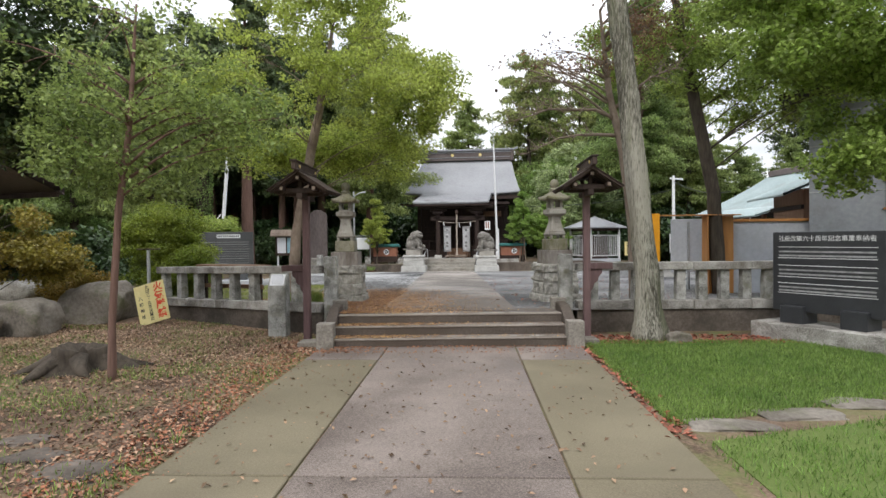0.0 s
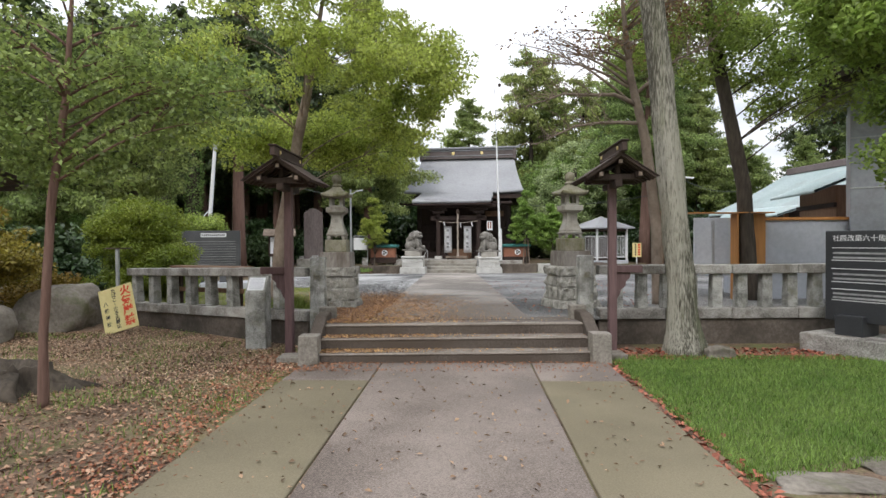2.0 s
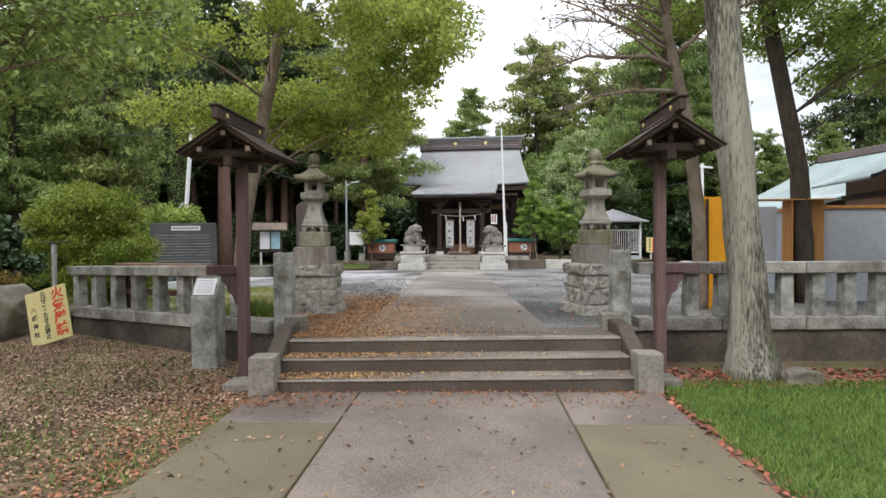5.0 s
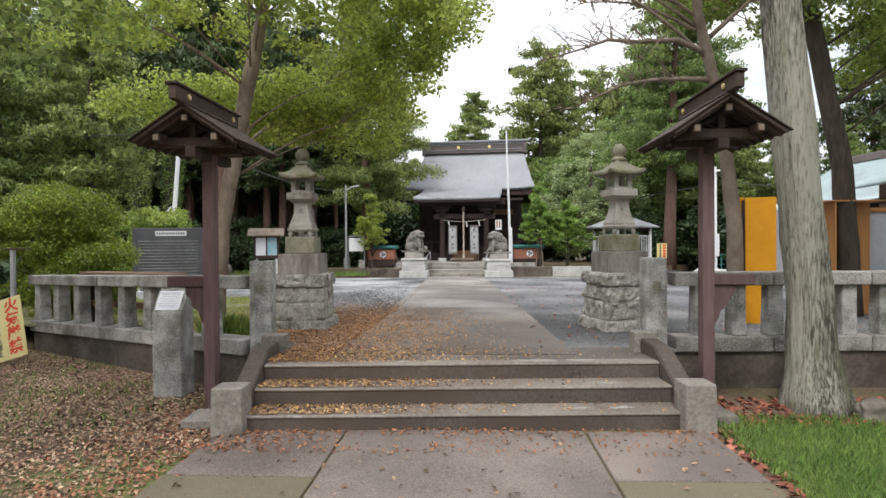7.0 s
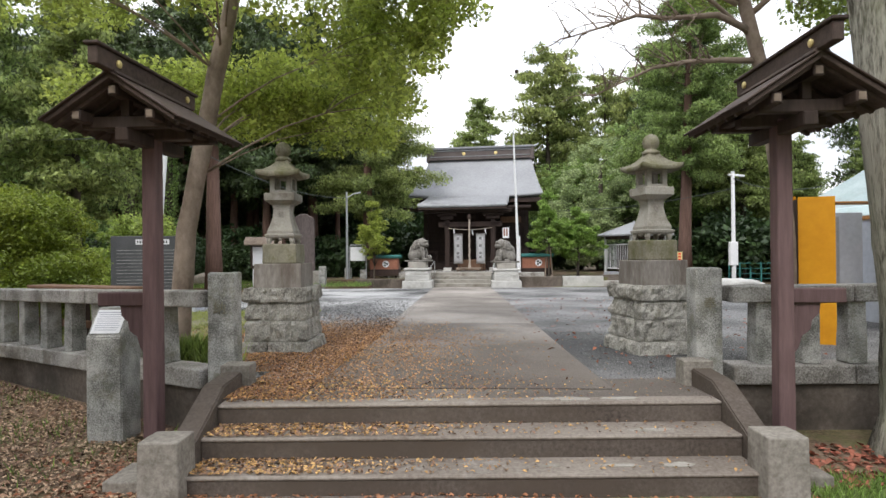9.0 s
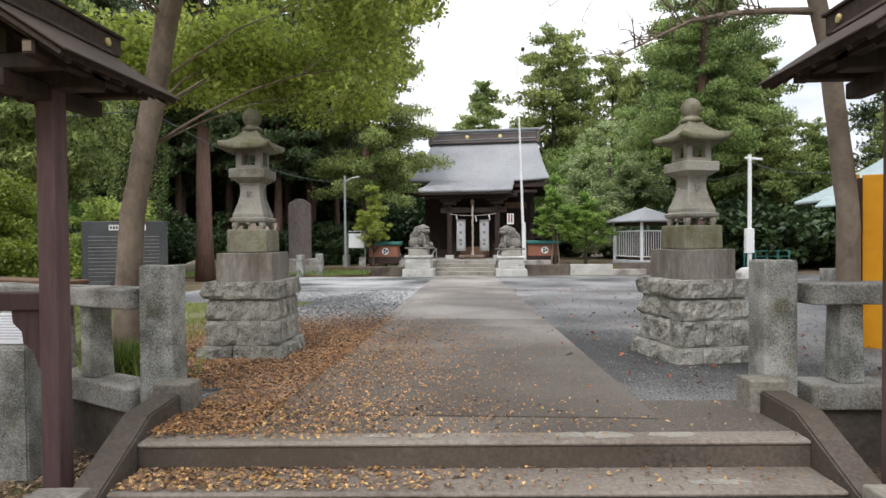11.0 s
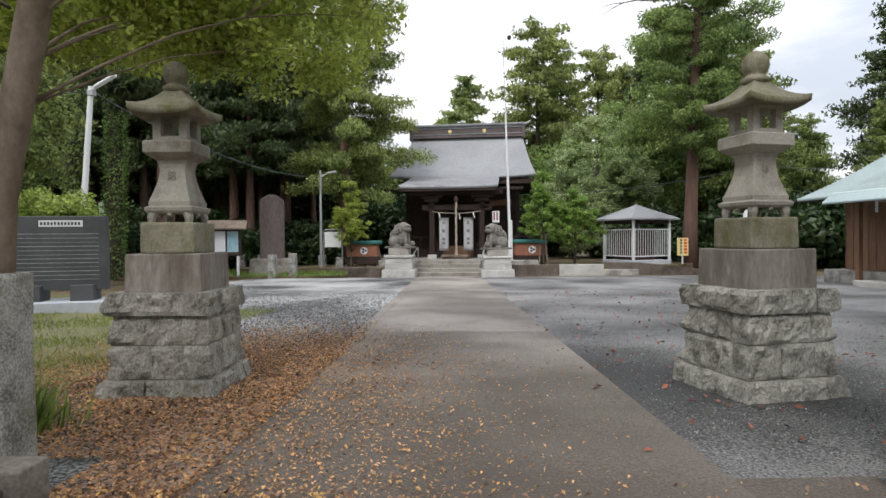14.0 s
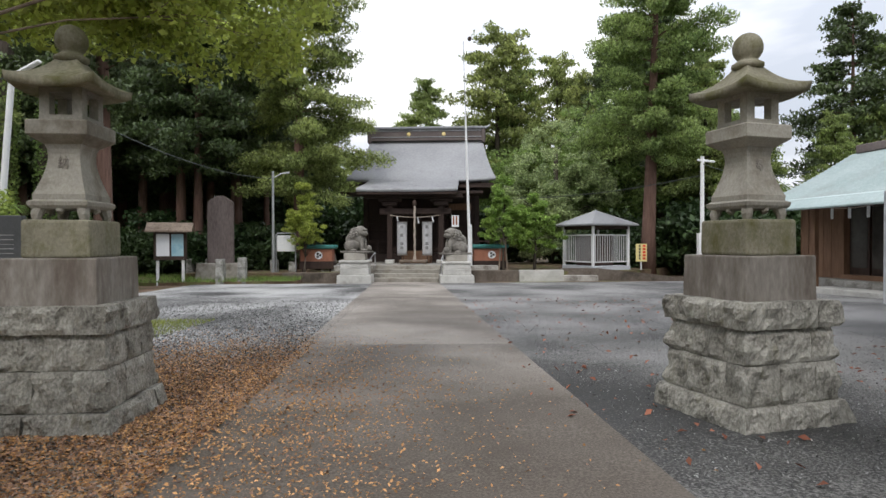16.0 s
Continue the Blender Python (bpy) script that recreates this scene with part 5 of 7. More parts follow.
# ---- guardian lions ----
def lion(at, face, label):
    """A seated guardian beast as one carved body."""
    bm = bmesh.new()

    def blob(c, r, s=3):
        o = bmesh.ops.create_icosphere(bm, subdivisions=s, radius=1)["verts"]
        for v in o:
            k = 1 + 0.10 * noise.noise(v.co * 3 + Vector(c) * 4)
            v.co = Vector((c[0] + v.co.x * r[0] * k, c[1] + v.co.y * r[1] * k, c[2] + v.co.z * r[2] * k))
    blob((0, 0.06, 0.30), (0.24, 0.36, 0.28))
    blob((0, -0.14, 0.52), (0.21, 0.22, 0.30))
    blob((0, -0.20, 0.80), (0.23, 0.27, 0.22))
    blob((0, -0.36, 0.72), (0.19, 0.17, 0.12))
    blob((0, -0.40, 0.86), (0.17, 0.10, 0.07))
    blob((0, -0.02, 0.66), (0.25, 0.20, 0.28))
    for j in range(3):
        for k in range(11):
            c = k / 10 * math.pi * 1.3 - 0.5
            blob(((0.25 - 0.02 * j) * math.cos(c), -0.16 + 0.13 * j, 0.74 - 0.04 * j + 0.22 * math.sin(c)), (0.06, 0.075, 0.06), 2)
    for sx in (-1, 1):
        blob((sx * 0.13, -0.34, 0.28), (0.075, 0.085, 0.30))
        blob((sx * 0.14, -0.42, 0.05), (0.095, 0.13, 0.07))
        blob((sx * 0.22, 0.16, 0.22), (0.11, 0.24, 0.22))
        blob((sx * 0.23, 0.0, 0.05), (0.08, 0.18, 0.06))
    blob((0.02, 0.33, 0.42), (0.14, 0.12, 0.26))
    blob((0.02, 0.22, 0.55), (0.16, 0.16, 0.2))
    blob((0.16, -0.5, 0.13), (0.12, 0.12, 0.12))
    add_box(bm, -0.34, 0.34, -0.62, 0.52, -0.06, 0.02)
    ob = part("guardian_lion", bm, M["lion"], smooth=True)
    ob.location, ob.rotation_euler, ob.scale = (at[0], at[1], at[2] + 0.05), (0, 0, radians(face)), (1, 1, 1)
    tagged(ob, label, "statue", "guardian lions")
    p = thing("lion_pedestal", (at[0], at[1], plaza(at[1])), "pale stone pedestal of stacked courses", "pedestal", "lion pedestals")
    h = at[2] - plaza(at[1])
    part("footing", box(-0.68, 0.68, -0.68, 0.68, -0.05, 0.28 * h, 0.02, 0.01, 2, 0.006, 3), M["whitestone"], p)
    part("course", box(-0.56, 0.56, -0.56, 0.56, 0.28 * h, 0.50 * h, 0.02, 0, 2, 0.012, 4), M["whitestone"], p)
    part("course", box(-0.54, 0.54, -0.54, 0.54, 0.50 * h, 0.68 * h, 0.02, 0, 2, 0.012, 5), M["whitestone"], p)
    part("cap", box(-0.60, 0.60, -0.60, 0.60, 0.68 * h, 0.76 * h, 0.02), M["whitestone"], p)
    part("block", box(-0.42, 0.42, -0.46, 0.46, 0.76 * h, h - 0.01, 0.015), M["smooth"], p)


lion((-2.32, 33.0, 1.23), 68, "grey stone guardian lion with its paw on a ball")
lion((1.72, 33.0, 1.15), -68, "grey stone guardian lion with its mouth shut")

# flagpole beside the steps
g = thing("flagpole", (2.44, 35.0, -0.02), "tall thin white flagpole with a dark ball on top", "flagpole")
part("pole", tube([(0, 0, 0), (-0.02, 0, 1.5), (-0.19, 0, 7.4)], [0.075, 0.07, 0.04], 10), M["white"], g)
part("mast", tube([(-0.19, 0, 7.3), (-0.28, 0, 10.45)], [0.018, 0.014], 6), M["steel"], g)
part("ball", lathe(((0.01, 10.43), (0.075, 10.47), (0.095, 10.54), (0.075, 10.61), (0.01, 10.65)), 12), M["darkwood"], g)
part("collar", lathe(((0.10, 0.0), (0.11, 0.9), (0.09, 2.4), (0.075, 2.42)), 12), M["white"], g)

# low walls in front of the hall
def low_wall(x0, x1, y0, y1, z1, mat, label):
    ob = part("low_wall", box(x0, x1, y0, y1, -0.05, z1, 0.015, 0, 0), M[mat])
    return tagged(ob, label, "low wall", "low court walls", "structure")


low_wall(-5.4, -3.05, 33.6, 33.9, 0.40, "wallcon", "low stained concrete wall before the hall")
low_wall(-3.0, -1.85, 33.7, 34.0, 0.42, "whitestone", "low pale stone wall before the hall")
low_wall(1.35, 4.4, 33.8, 34.1, 0.46, "wallcon", "low stained concrete wall before the hall")
low_wall(4.42, 6.3, 33.8, 34.1, 0.46, "whitestone", "low white concrete wall before the trees")
low_wall(6.32, 7.8, 33.9, 34.4, 0.22, "granite_rail", "two low granite steps beside the wall")
bm = bmesh.new()
prof = ((6.3, 34.4, 0.5), (8.0, 34.2, 0.5), (11.0, 33.6, 0.16), (13.5, 33.1, 0.10))
a = [bm.verts.new((x, y, -0.05)) for x, y, z in prof] + [bm.verts.new((x, y, z)) for x, y, z in prof]
b = [bm.verts.new((x, y + 0.3, -0.05)) for x, y, z in prof] + [bm.verts.new((x, y + 0.3, z)) for x, y, z in prof]
for k in range(3):
    bm.faces.new((a[k], a[k + 1], a[k + 5], a[k + 4]))
    bm.faces.new((b[k + 1], b[k], b[k + 4], b[k + 5]))
    bm.faces.new((a[k + 4], a[k + 5], b[k + 5], b[k + 4]))
bm.faces.new((a[0], a[4], b[4], b[0])), bm.faces.new((a[3], b[3], b[7], a[7]))
tagged(part("ramp_wall", bm, M["wallcon"]), "sloping concrete wall of the ramp", "ramp wall", kind="structure")
# raised beds behind the walls
sheet("raised_bed", (((-9.6, 34.0), (-9.6, 46)), ((-1.8, 34.0), (-3.8, 46))), M["soil"], "mossy raised bed before the trees", "bed", 0.36, thick=0.4)
sheet("raised_bed", (((1.35, 34.1), (4.2, 46)), ((9.4, 34.5), (20, 46))), M["soil"], "mossy raised bed before the trees", "bed", 0.38, thick=0.4)
bank = sheet("grass_bank", (((-13.5, 31.6), (-16.0, 40)), ((-4.6, 32.9), (-4.6, 40))), M["soil"], "rough grassy bank before the stone tablet", "bank", 0.12, thick=0.2)

# hut with a hipped roof
H = thing("pavilion_hut", (8.36, 36.2, 0.1), "white-railed hut with a grey hipped roof", "hut", turn=24)
H.scale = (0.70, 0.70, 1)
part("plinth", box(-1.55, 1.55, -1.55, 1.55, 0.0, 0.46, 0.01), M["whiteplaster"], H)
for sx in (-1, 1):
    for sy in (-1, 1):
        part("post", box(sx * 1.45 - 0.07, sx * 1.45 + 0.07, sy * 1.45 - 0.07, sy * 1.45 + 0.07, 0.46, 2.25, 0.006), M["white"], H)
for side in range(4):
    for z in (0.62, 1.82):
        o = part("rail", box(-1.4, 1.4, -1.475, -1.425, z, z + 0.05, 0.004), M["white"], H)
        o.rotation_euler = (0, 0, math.pi / 2 * side)
    me = finish(box(-0.012, 0.012, -1.462, -1.438, 0.62, 1.84, 0.0), "bar", M["white"])
    for k in range(14):
        o = part("bar", me, None, H)
        o.matrix_basis = pose(0, 0, 0, 0, 0, 90 * side) @ Matrix.Translation((-1.26 + 0.194 * k, 0, 0))
    o = part("lintel", box(-1.45, 1.45, -1.5, -1.4, 2.12, 2.27, 0.006), M["darkwood"], H)
    o.rotation_euler = (0, 0, math.pi / 2 * side)
part("roof", square_loft(((1.80, 2.26), (1.92, 2.28), (1.92, 2.34), (0.10, 2.97), (0.02, 3.02))), M["greyroof"], H)
# plain dark box filling the inside of the hut
part("dark_shrine", box(-0.9, 0.9, -0.7, 0.9, 0.46, 1.9, 0.02), M["halldark"], H)
sg = thing("fire_notice", (10.2, 35.4, 0.2), "small pale yellow fire-ban board on a post", "notice board")
part("board", box(-0.25, 0.25, -0.012, 0.012, 0.55, 1.35, 0.004), M["yellow"], sg)
part("post", box(-0.03, 0.03, 0.012, 0.06, -0.2, 1.3, 0.004), M["white"], sg)
for x, w, m in ((0.12, 0.07, "red"), (-0.08, 0.04, "black")):
    for k in range(5):
        part("character", box(x - w, x + w, -0.016, -0.012, 0.64 + 0.14 * k, 0.74 + 0.14 * k, 0), M[m], sg)

# drum carts either side of the hall
for x, y in ((-4.3, 35.6), (3.35, 35.7)):
    g = thing("festival_cart", (x, y, 0.36), "dark cart with a teal cover and a round crest", "cart", "festival carts")
    part("body", box(-0.75, 0.75, -0.35, 0.35, 0.12, 0.45, 0.01), M["halldark"], g)
    part("panel", box(-0.7, 0.7, -0.33, 0.33, 0.45, 1.0, 0.01), M["terracotta"], g)
    part("cover", box(-0.85, 0.85, -0.45, 0.45, 1.0, 1.18, 0.05), M["teal"], g)
    o = part("crest", lathe(((0.17, 0), (0.17, 0.01), (0.02, 0.012)), 24), M["paper"], g)
    o.matrix_basis = pose(0.1, -0.332, 0.72, 90, 0, 0)
    for k in range(3):
        o = part("crest_mark", lathe(((0.055, 0), (0.05, 0.005), (0.01, 0.006)), 12), M["black"], g)
        c = k * 2 * math.pi / 3
        o.matrix_basis = pose(0.1 + 0.075 * math.cos(c), -0.345, 0.72 + 0.075 * math.sin(c), 90, 0, 0)
    for sx in (-0.6, 0.6):
        part("leg", box(sx - 0.05, sx + 0.05, -0.3, 0.3, 0.0, 0.12, 0.005), M["halldark"], g)

# ---- left of the court ----
g = thing("information_board", (-7.35, 19.5, plaza(19.5)), "dark grey stone board with a white title strip and pale rows", "information board", turn=14)
part("concrete_base", box(-1.1, 1.1, -0.5, 0.6, -0.05, 0.22, 0.01), M["whiteplaster"], g)
for x in (-0.45, 0.45):
    part("foot", box(x - 0.2, x + 0.2, -0.22, 0.22, 0.22, 0.52, 0.01), M["greystone"], g)
slab = part("slab", box(-0.85, 0.85, -0.09, 0.09, 0.42, 1.82, 0.01), M["greystone"], g)
part("title_strip", box(-0.3, 0.45, -0.096, -0.09, 1.62, 1.74, 0.002), M["paper"], slab)
for k in range(12):
    part("title_mark", box(-0.27 + 0.058 * k, -0.235 + 0.058 * k, -0.099, -0.096, 1.65, 1.71, 0), M["black"], slab)
for k in range(12):
    o = part("inscription", box(-0.72, 0.72, -0.0925, -0.09, 0.62 + 0.078 * k, 0.627 + 0.078 * k + 0.005 * (k % 3 != 0), 0), M["inkgrey"], slab)

g = thing("lamp_post", (-8.75, 22.1, plaza(22)), "leaning white lamp post with a fluorescent arm", "lamp post", turn=0)
part("pole", tube([(0, 0, 0), (0.42, 0, 5.0)], [0.075, 0.06], 10), M["white"], g)
part("arm", tube([(0.42, 0, 4.85), (0.6, -0.05, 5.0), (0.95, -0.1, 5.17)], [0.03, 0.03, 0.03], 8), M["white"], g)
lampcase = part("lamp_case", box(0.0, 0.62, -0.06, 0.06, 0.0, 0.07, 0.02), M["white"], g)
lampcase.matrix_basis = pose(0.55, -0.06, 4.93, 0, -25, -8)
part("bracket", box(0.36, 0.50, -0.08, 0.08, 4.78, 4.92, 0.01), M["steel"], g)
part("switch_box", box(-0.18, -0.06, -0.09, 0.03, 1.75, 2.2, 0.01), M["white"], g)
part("conduit", tube([(-0.1, -0.03, 2.2), (0.0, -0.03, 2.45), (0.12, -0.02, 2.6)], [0.02] * 3, 6), M["white"], g)

g = thing("notice_case", (-9.35, 32.3, plaza(32)), "roofed notice case on white legs with a blue poster", "notice case", turn=14)
for x in (-0.45, 0.45):
    part("leg", box(x - 0.05, x + 0.05, -0.05, 0.05, -0.05, 1.0, 0.005), M["white"], g)
case = part("case", box(-0.58, 0.58, -0.10, 0.16, 0.95, 2.05, 0.01), M["darkwood"], g)
part("poster", box(0.05, 0.48, -0.112, -0.10, 1.1, 1.95, 0), M["poster"], case)
part("poster", box(-0.48, -0.02, -0.112, -0.10, 1.1, 1.95, 0), M["paper"], case)
bm = bmesh.new()
prof = ((-0.45, 2.08), (0.05, 2.40), (0.50, 2.12), (0.50, 2.06), (0.05, 2.32), (-0.45, 2.02))
a = [bm.verts.new((-0.82, y, z)) for y, z in prof]
b = [bm.verts.new((0.82, y, z)) for y, z in prof]
bm.faces.new(a), bm.faces.new(b[::-1])
for k in range(6):
    bm.faces.new((a[k], b[k], b[(k + 1) % 6], a[(k + 1) % 6]))
bmesh.ops.recalc_face_normals(bm, faces=bm.faces[:])
part("roof", bm, M["bark_smooth"], g)

g = thing("stone_tablet", (-8.0, 34.0, 0.05), "tall dark stone tablet on a pale stone base", "stone tablet", turn=8)
part("base", box(-0.95, 0.95, -0.4, 0.4, 0.0, 0.75, 0.06, 0.05, 2, 0.02, 3), M["smooth"], g)
bm = box(-0.52, 0.52, -0.13, 0.13, 0.70, 3.55, 0.05, 0, 2, 0.012, 8)
for v in bm.verts:
    if v.co.z > 3.0:
        v.co.z -= (abs(v.co.x) / 0.52) ** 2 * 0.28
part("slab", bm, M["tablet"], g)
for x, y, h in ((-9.3, 36.3, 0.85), (-10.35, 36.8, 0.85), (-7.55, 32.6, 0.95), (-6.75, 32.75, 1.0), (-6.1, 35.2, 0.85), (-5.35, 35.4, 0.75)):
    o = part("granite_post", box(-0.16, 0.16, -0.16, 0.16, -0.1, h, 0.02, 0.01, 2, 0.01, int(x * 3)), M["granite"])
    o.location = (x, y, 0.05)
    tagged(o, "short rough granite post in the grass", "stone post", "granite posts")
g = thing("lamp_post", (-6.05, 34.8, 0.1), "slim pale steel lamp post with a short arm", "lamp post")
part("pole", tube([(0, 0, 0), (0, 0, 4.6)], [0.07, 0.05], 10), M["steel"], g)
part("arm", tube([(0, 0, 4.3), (0.35, 0, 4.5), (0.7, 0, 4.55)], [0.03, 0.03, 0.05], 8), M["steel"], g)
g = thing("white_sign", (-5.55, 34.95, 0.1), "blank white sign board in a tube frame", "sign board")
part("board", box(-0.38, 0.38, -0.02, 0.02, 1.15, 1.85, 0.02), M["white"], g)
part("frame", tube([(-0.42, 0, 0), (-0.42, 0, 1.86), (-0.36, 0, 1.95), (0.36, 0, 1.95), (0.42, 0, 1.86), (0.42, 0, 0)], [0.025] * 6, 8), M["steel"], g)
g = thing("lamp_post", (12.4, 34.2, 0.0), "white lamp post with a slanted fluorescent arm", "lamp post")
part("pole", tube([(0, 0, 0), (0, 0, 5.3)], [0.10, 0.08], 10), M["white"], g)
part("arm", box(-0.75, 0.0, -0.06, 0.06, 5.05, 5.15, 0.02), M["white"], g).rotation_euler = (0, radians(6), 0)
part("box", box(-0.2, 0.16, -0.12, 0.1, 0.9, 2.0, 0.01), M["white"], g)
boulder("boulder", (8.6, 24.6, 0.30), (0.95, 0.6, 0.5), 61, "pale flat-topped rock on a low base", "whitestone", 0.5)
boulder("boulder", (-4.4, 37.3, 0.75), (0.75, 0.6, 0.75), 63, "large dark rock behind the low wall")
boulder("boulder", (-12.4, 33.4, 0.3), (0.9, 0.6, 0.55), 64, "low grey rock at the foot of the wood", "boulder")
g = thing("green_fence", (12.6, 35.2, 0.0), "short green wire fence at the wood's edge", "fence")
for k in range(5):
    part("post", box(0.5 * k - 0.03, 0.5 * k + 0.03, -0.03, 0.03, 0.0, 1.0, 0.004), M["teal"], g)
for z in (0.2, 0.45, 0.7, 0.95):
    part("rail", box(0, 2.0, -0.012, 0.012, z, z + 0.03, 0.002), M["teal"], g)

# roof corner of a house at the far left
g = thing("tiled_house", (-12.55, 15.4, 0.25), "house corner with a dark tiled eave", "house", turn=75)
part("wall", box(-6, -1.0, -2.0, 6.0, -0.1, 2.9, 0.02), M["brownwood"], g)
ribbed_roof("roof", (0.2, -3.0, 2.95), (0.2, 6.5, 2.95), (-4.0, -3.0, 4.7), (-4.0, 6.5, 4.7), 16, "ridge", g, 0.14, 0.05, 0.03)
part("eave_board", box(0.02, 0.10, -2.95, 6.45, 2.72, 2.88, 0.01), M["darkwood"], g)


# wires
def wire(a, b, sag, r, label):
    a, b = Vector(a), Vector(b)
    pts = [a.lerp(b, k / 14) - Vector((0, 0, sag * 4 * (k / 14) * (1 - k / 14))) for k in range(15)]
    tagged(part("wire", tube(pts, [r] * 15, 5), M["cable"]), label, "wire", "overhead wires")


wire((-8.35, 22.1, plaza(22) + 4.9), (-22, 24, 6.2), 0.4, 0.014, "thin overhead wire to the lamp post")
wire((-8.35, 22.1, plaza(22) + 4.9), (-6.05, 34.8, 4.4), 0.5, 0.014, "thin overhead wire between lamp posts")
wire((4.6, 42, 4.1), (12.4, 34.2, 4.5), 0.3, 0.016, "thin overhead wire past the hut")
wire((12.4, 34.2, 5.0), (12.9, 28.0, 3.9), 0.3, 0.014, "thin overhead wire to the hall eave")

# ---- plants ----
def leaf_mesh(name, centres, spreads, count, size, material, seed, flat=0.6, up=0.5, droop=0.0, single=False):
    """Many small folded leaves scattered round clump centres."""
    rng = np.random.default_rng(seed)
    centres, spreads = np.asarray(centres, float), np.asarray(spreads, float)
    pick = rng.choice(len(centres), count, p=spreads ** 2 / (spreads ** 2).sum())
    off = rng.normal(size=(count, 3))
    off /= np.linalg.norm(off, axis=1, keepdims=True)
    off *= rng.random((count, 1)) ** 0.45
    off[:, 2] *= flat
    p = centres[pick] + off * spreads[pick, None]
    n = rng.normal(size=(count, 3)) + (0, 0, up * 2)
    n /= np.linalg.norm(n, axis=1, keepdims=True)
    d = np.cross(n, rng.normal(size=(count, 3)))
    d[:, 2] -= droop
    d /= np.linalg.norm(d, axis=1, keepdims=True)
    w = np.cross(n, d)
    s = size * (0.6 + 0.8 * rng.random((count, 1)))
    if single:
        v = np.stack([p - d * s * 0.5 + w * s * 0.24, p - d * s * 0.35 - w * s * 0.24, p + d * s * 0.55], 1).reshape(-1, 3)
        return rows_mesh(name, v, np.arange(3 * count).reshape(-1, 3), material)
    v = np.stack([p - d * s * 0.5, p + w * s * 0.3 + n * s * 0.1, p + d * s * 0.5, p - w * s * 0.3 + n * s * 0.1], 1).reshape(-1, 3)
    q = np.arange(count)[:, None] * 4
    faces = np.concatenate([q + (0, 1, 2), q + (0, 2, 3)])
    return rows_mesh(name, v, faces, material)


def clumps_in(blobs, count, seed, shell=0.5):
    """Clump centres inside ellipsoids given as (centre, radii)."""
    rng = np.random.default_rng(seed)
    out = []
    vol = np.array([r[0] * r[1] * r[2] for _, r in blobs]) ** 0.8
    for k in rng.choice(len(blobs), count, p=vol / vol.sum()):
        u = rng.normal(size=3)
        u *= (shell + (1 - shell) * rng.random()) / np.linalg.norm(u)
        out.append(np.array(blobs[k][0]) + u * np.array(blobs[k][1]))
    return np.array(out)


def limb(bm, a, b, r, seed, sides=6):
    """A crooked branch from a to b."""
    a, b = Vector(a), Vector(b)
    pts = []
    for k in range(6):
        f = k / 5
        p = a.lerp(b, f) + Vector((0, 0, 0.12 * (b - a).length * math.sin(f * math.pi) * 0.8))
        if 0 < k < 5:
            p += Vector((noise.noise(Vector((seed, k, 0))), noise.noise(Vector((seed, k, 5))), 0.5 * noise.noise(Vector((seed, k, 9))))) * 0.10 * (b - a).length
        pts.append(p)
    add_tube(bm, pts, [r * (1 - 0.85 * k / 5) for k in range(6)], sides)
    return pts


def broad_tree(name, at, trunk, radii, blobs, n_clumps, spread, n_leaves, leaf, bark, foliage, label, category="tree", group="", seed=1, limbs=16, limb_r=0.05, sides=10, root=0.0, shell=0.5, flat=0.6, up=0.5, branches=True, single=False, flute=0.0):
    """A tree with its trunk along a line of places, limbs to its clumps, and a crown of leaves."""
    g = thing(name, at, label, category, group)
    bm = bmesh.new()
    fine = [Vector(trunk[0])]
    rr = [radii[0]]
    for a, b, ra, rb in zip(trunk, trunk[1:], radii, radii[1:]):
        for k in range(1, 7):
            fine.append(Vector(a).lerp(Vector(b), k / 6))
            rr.append(ra + (rb - ra) * k / 6)
    if root:
        rr = [r * (1 + root * math.exp(-max(p.z, 0) * 4.0)) for r, p in zip(rr, fine)]
    add_tube(bm, fine, rr, sides, 0.12, flute)
    cl = clumps_in(blobs, n_clumps, seed, shell)
    tw = bmesh.new()
    order = sorted(range(len(cl)), key=lambda k: (k * 7919) % len(cl))
    for k in order[:limbs]:
        z = cl[k][2]
        start = min(fine[len(fine) // 3:], key=lambda p: abs(p.z - (z - 0.45 * math.hypot(cl[k][0] - p.x, cl[k][1] - p.y))))
        bb = bmesh.new() if branches else tw
        pts = limb(bb, start, cl[k], limb_r * (0.6 + 0.5 * ((k * 31) % 7) / 7), seed + k)
        if branches:
            part("branch", bb, M[bark], g, smooth=True)
        near = sorted(range(len(cl)), key=lambda j: ((cl[j] - cl[k]) ** 2).sum())[1:4]
        for j in near:
            limb(tw, pts[3], cl[j], limb_r * 0.35, seed + k + j * 13, 4)
    part("trunk", bm, M[bark], g, smooth=True)
    tagged(part("branchwork", tw, M[bark], g, smooth=True), kind="stuff")
    rng = np.random.default_rng(seed)
    if n_leaves:
        part("crown", leaf_mesh("crown", cl, spread * (0.6 + 0.8 * rng.random(len(cl))), n_leaves, leaf, M[foliage], seed, flat, up, single=single), None, g)
    return g


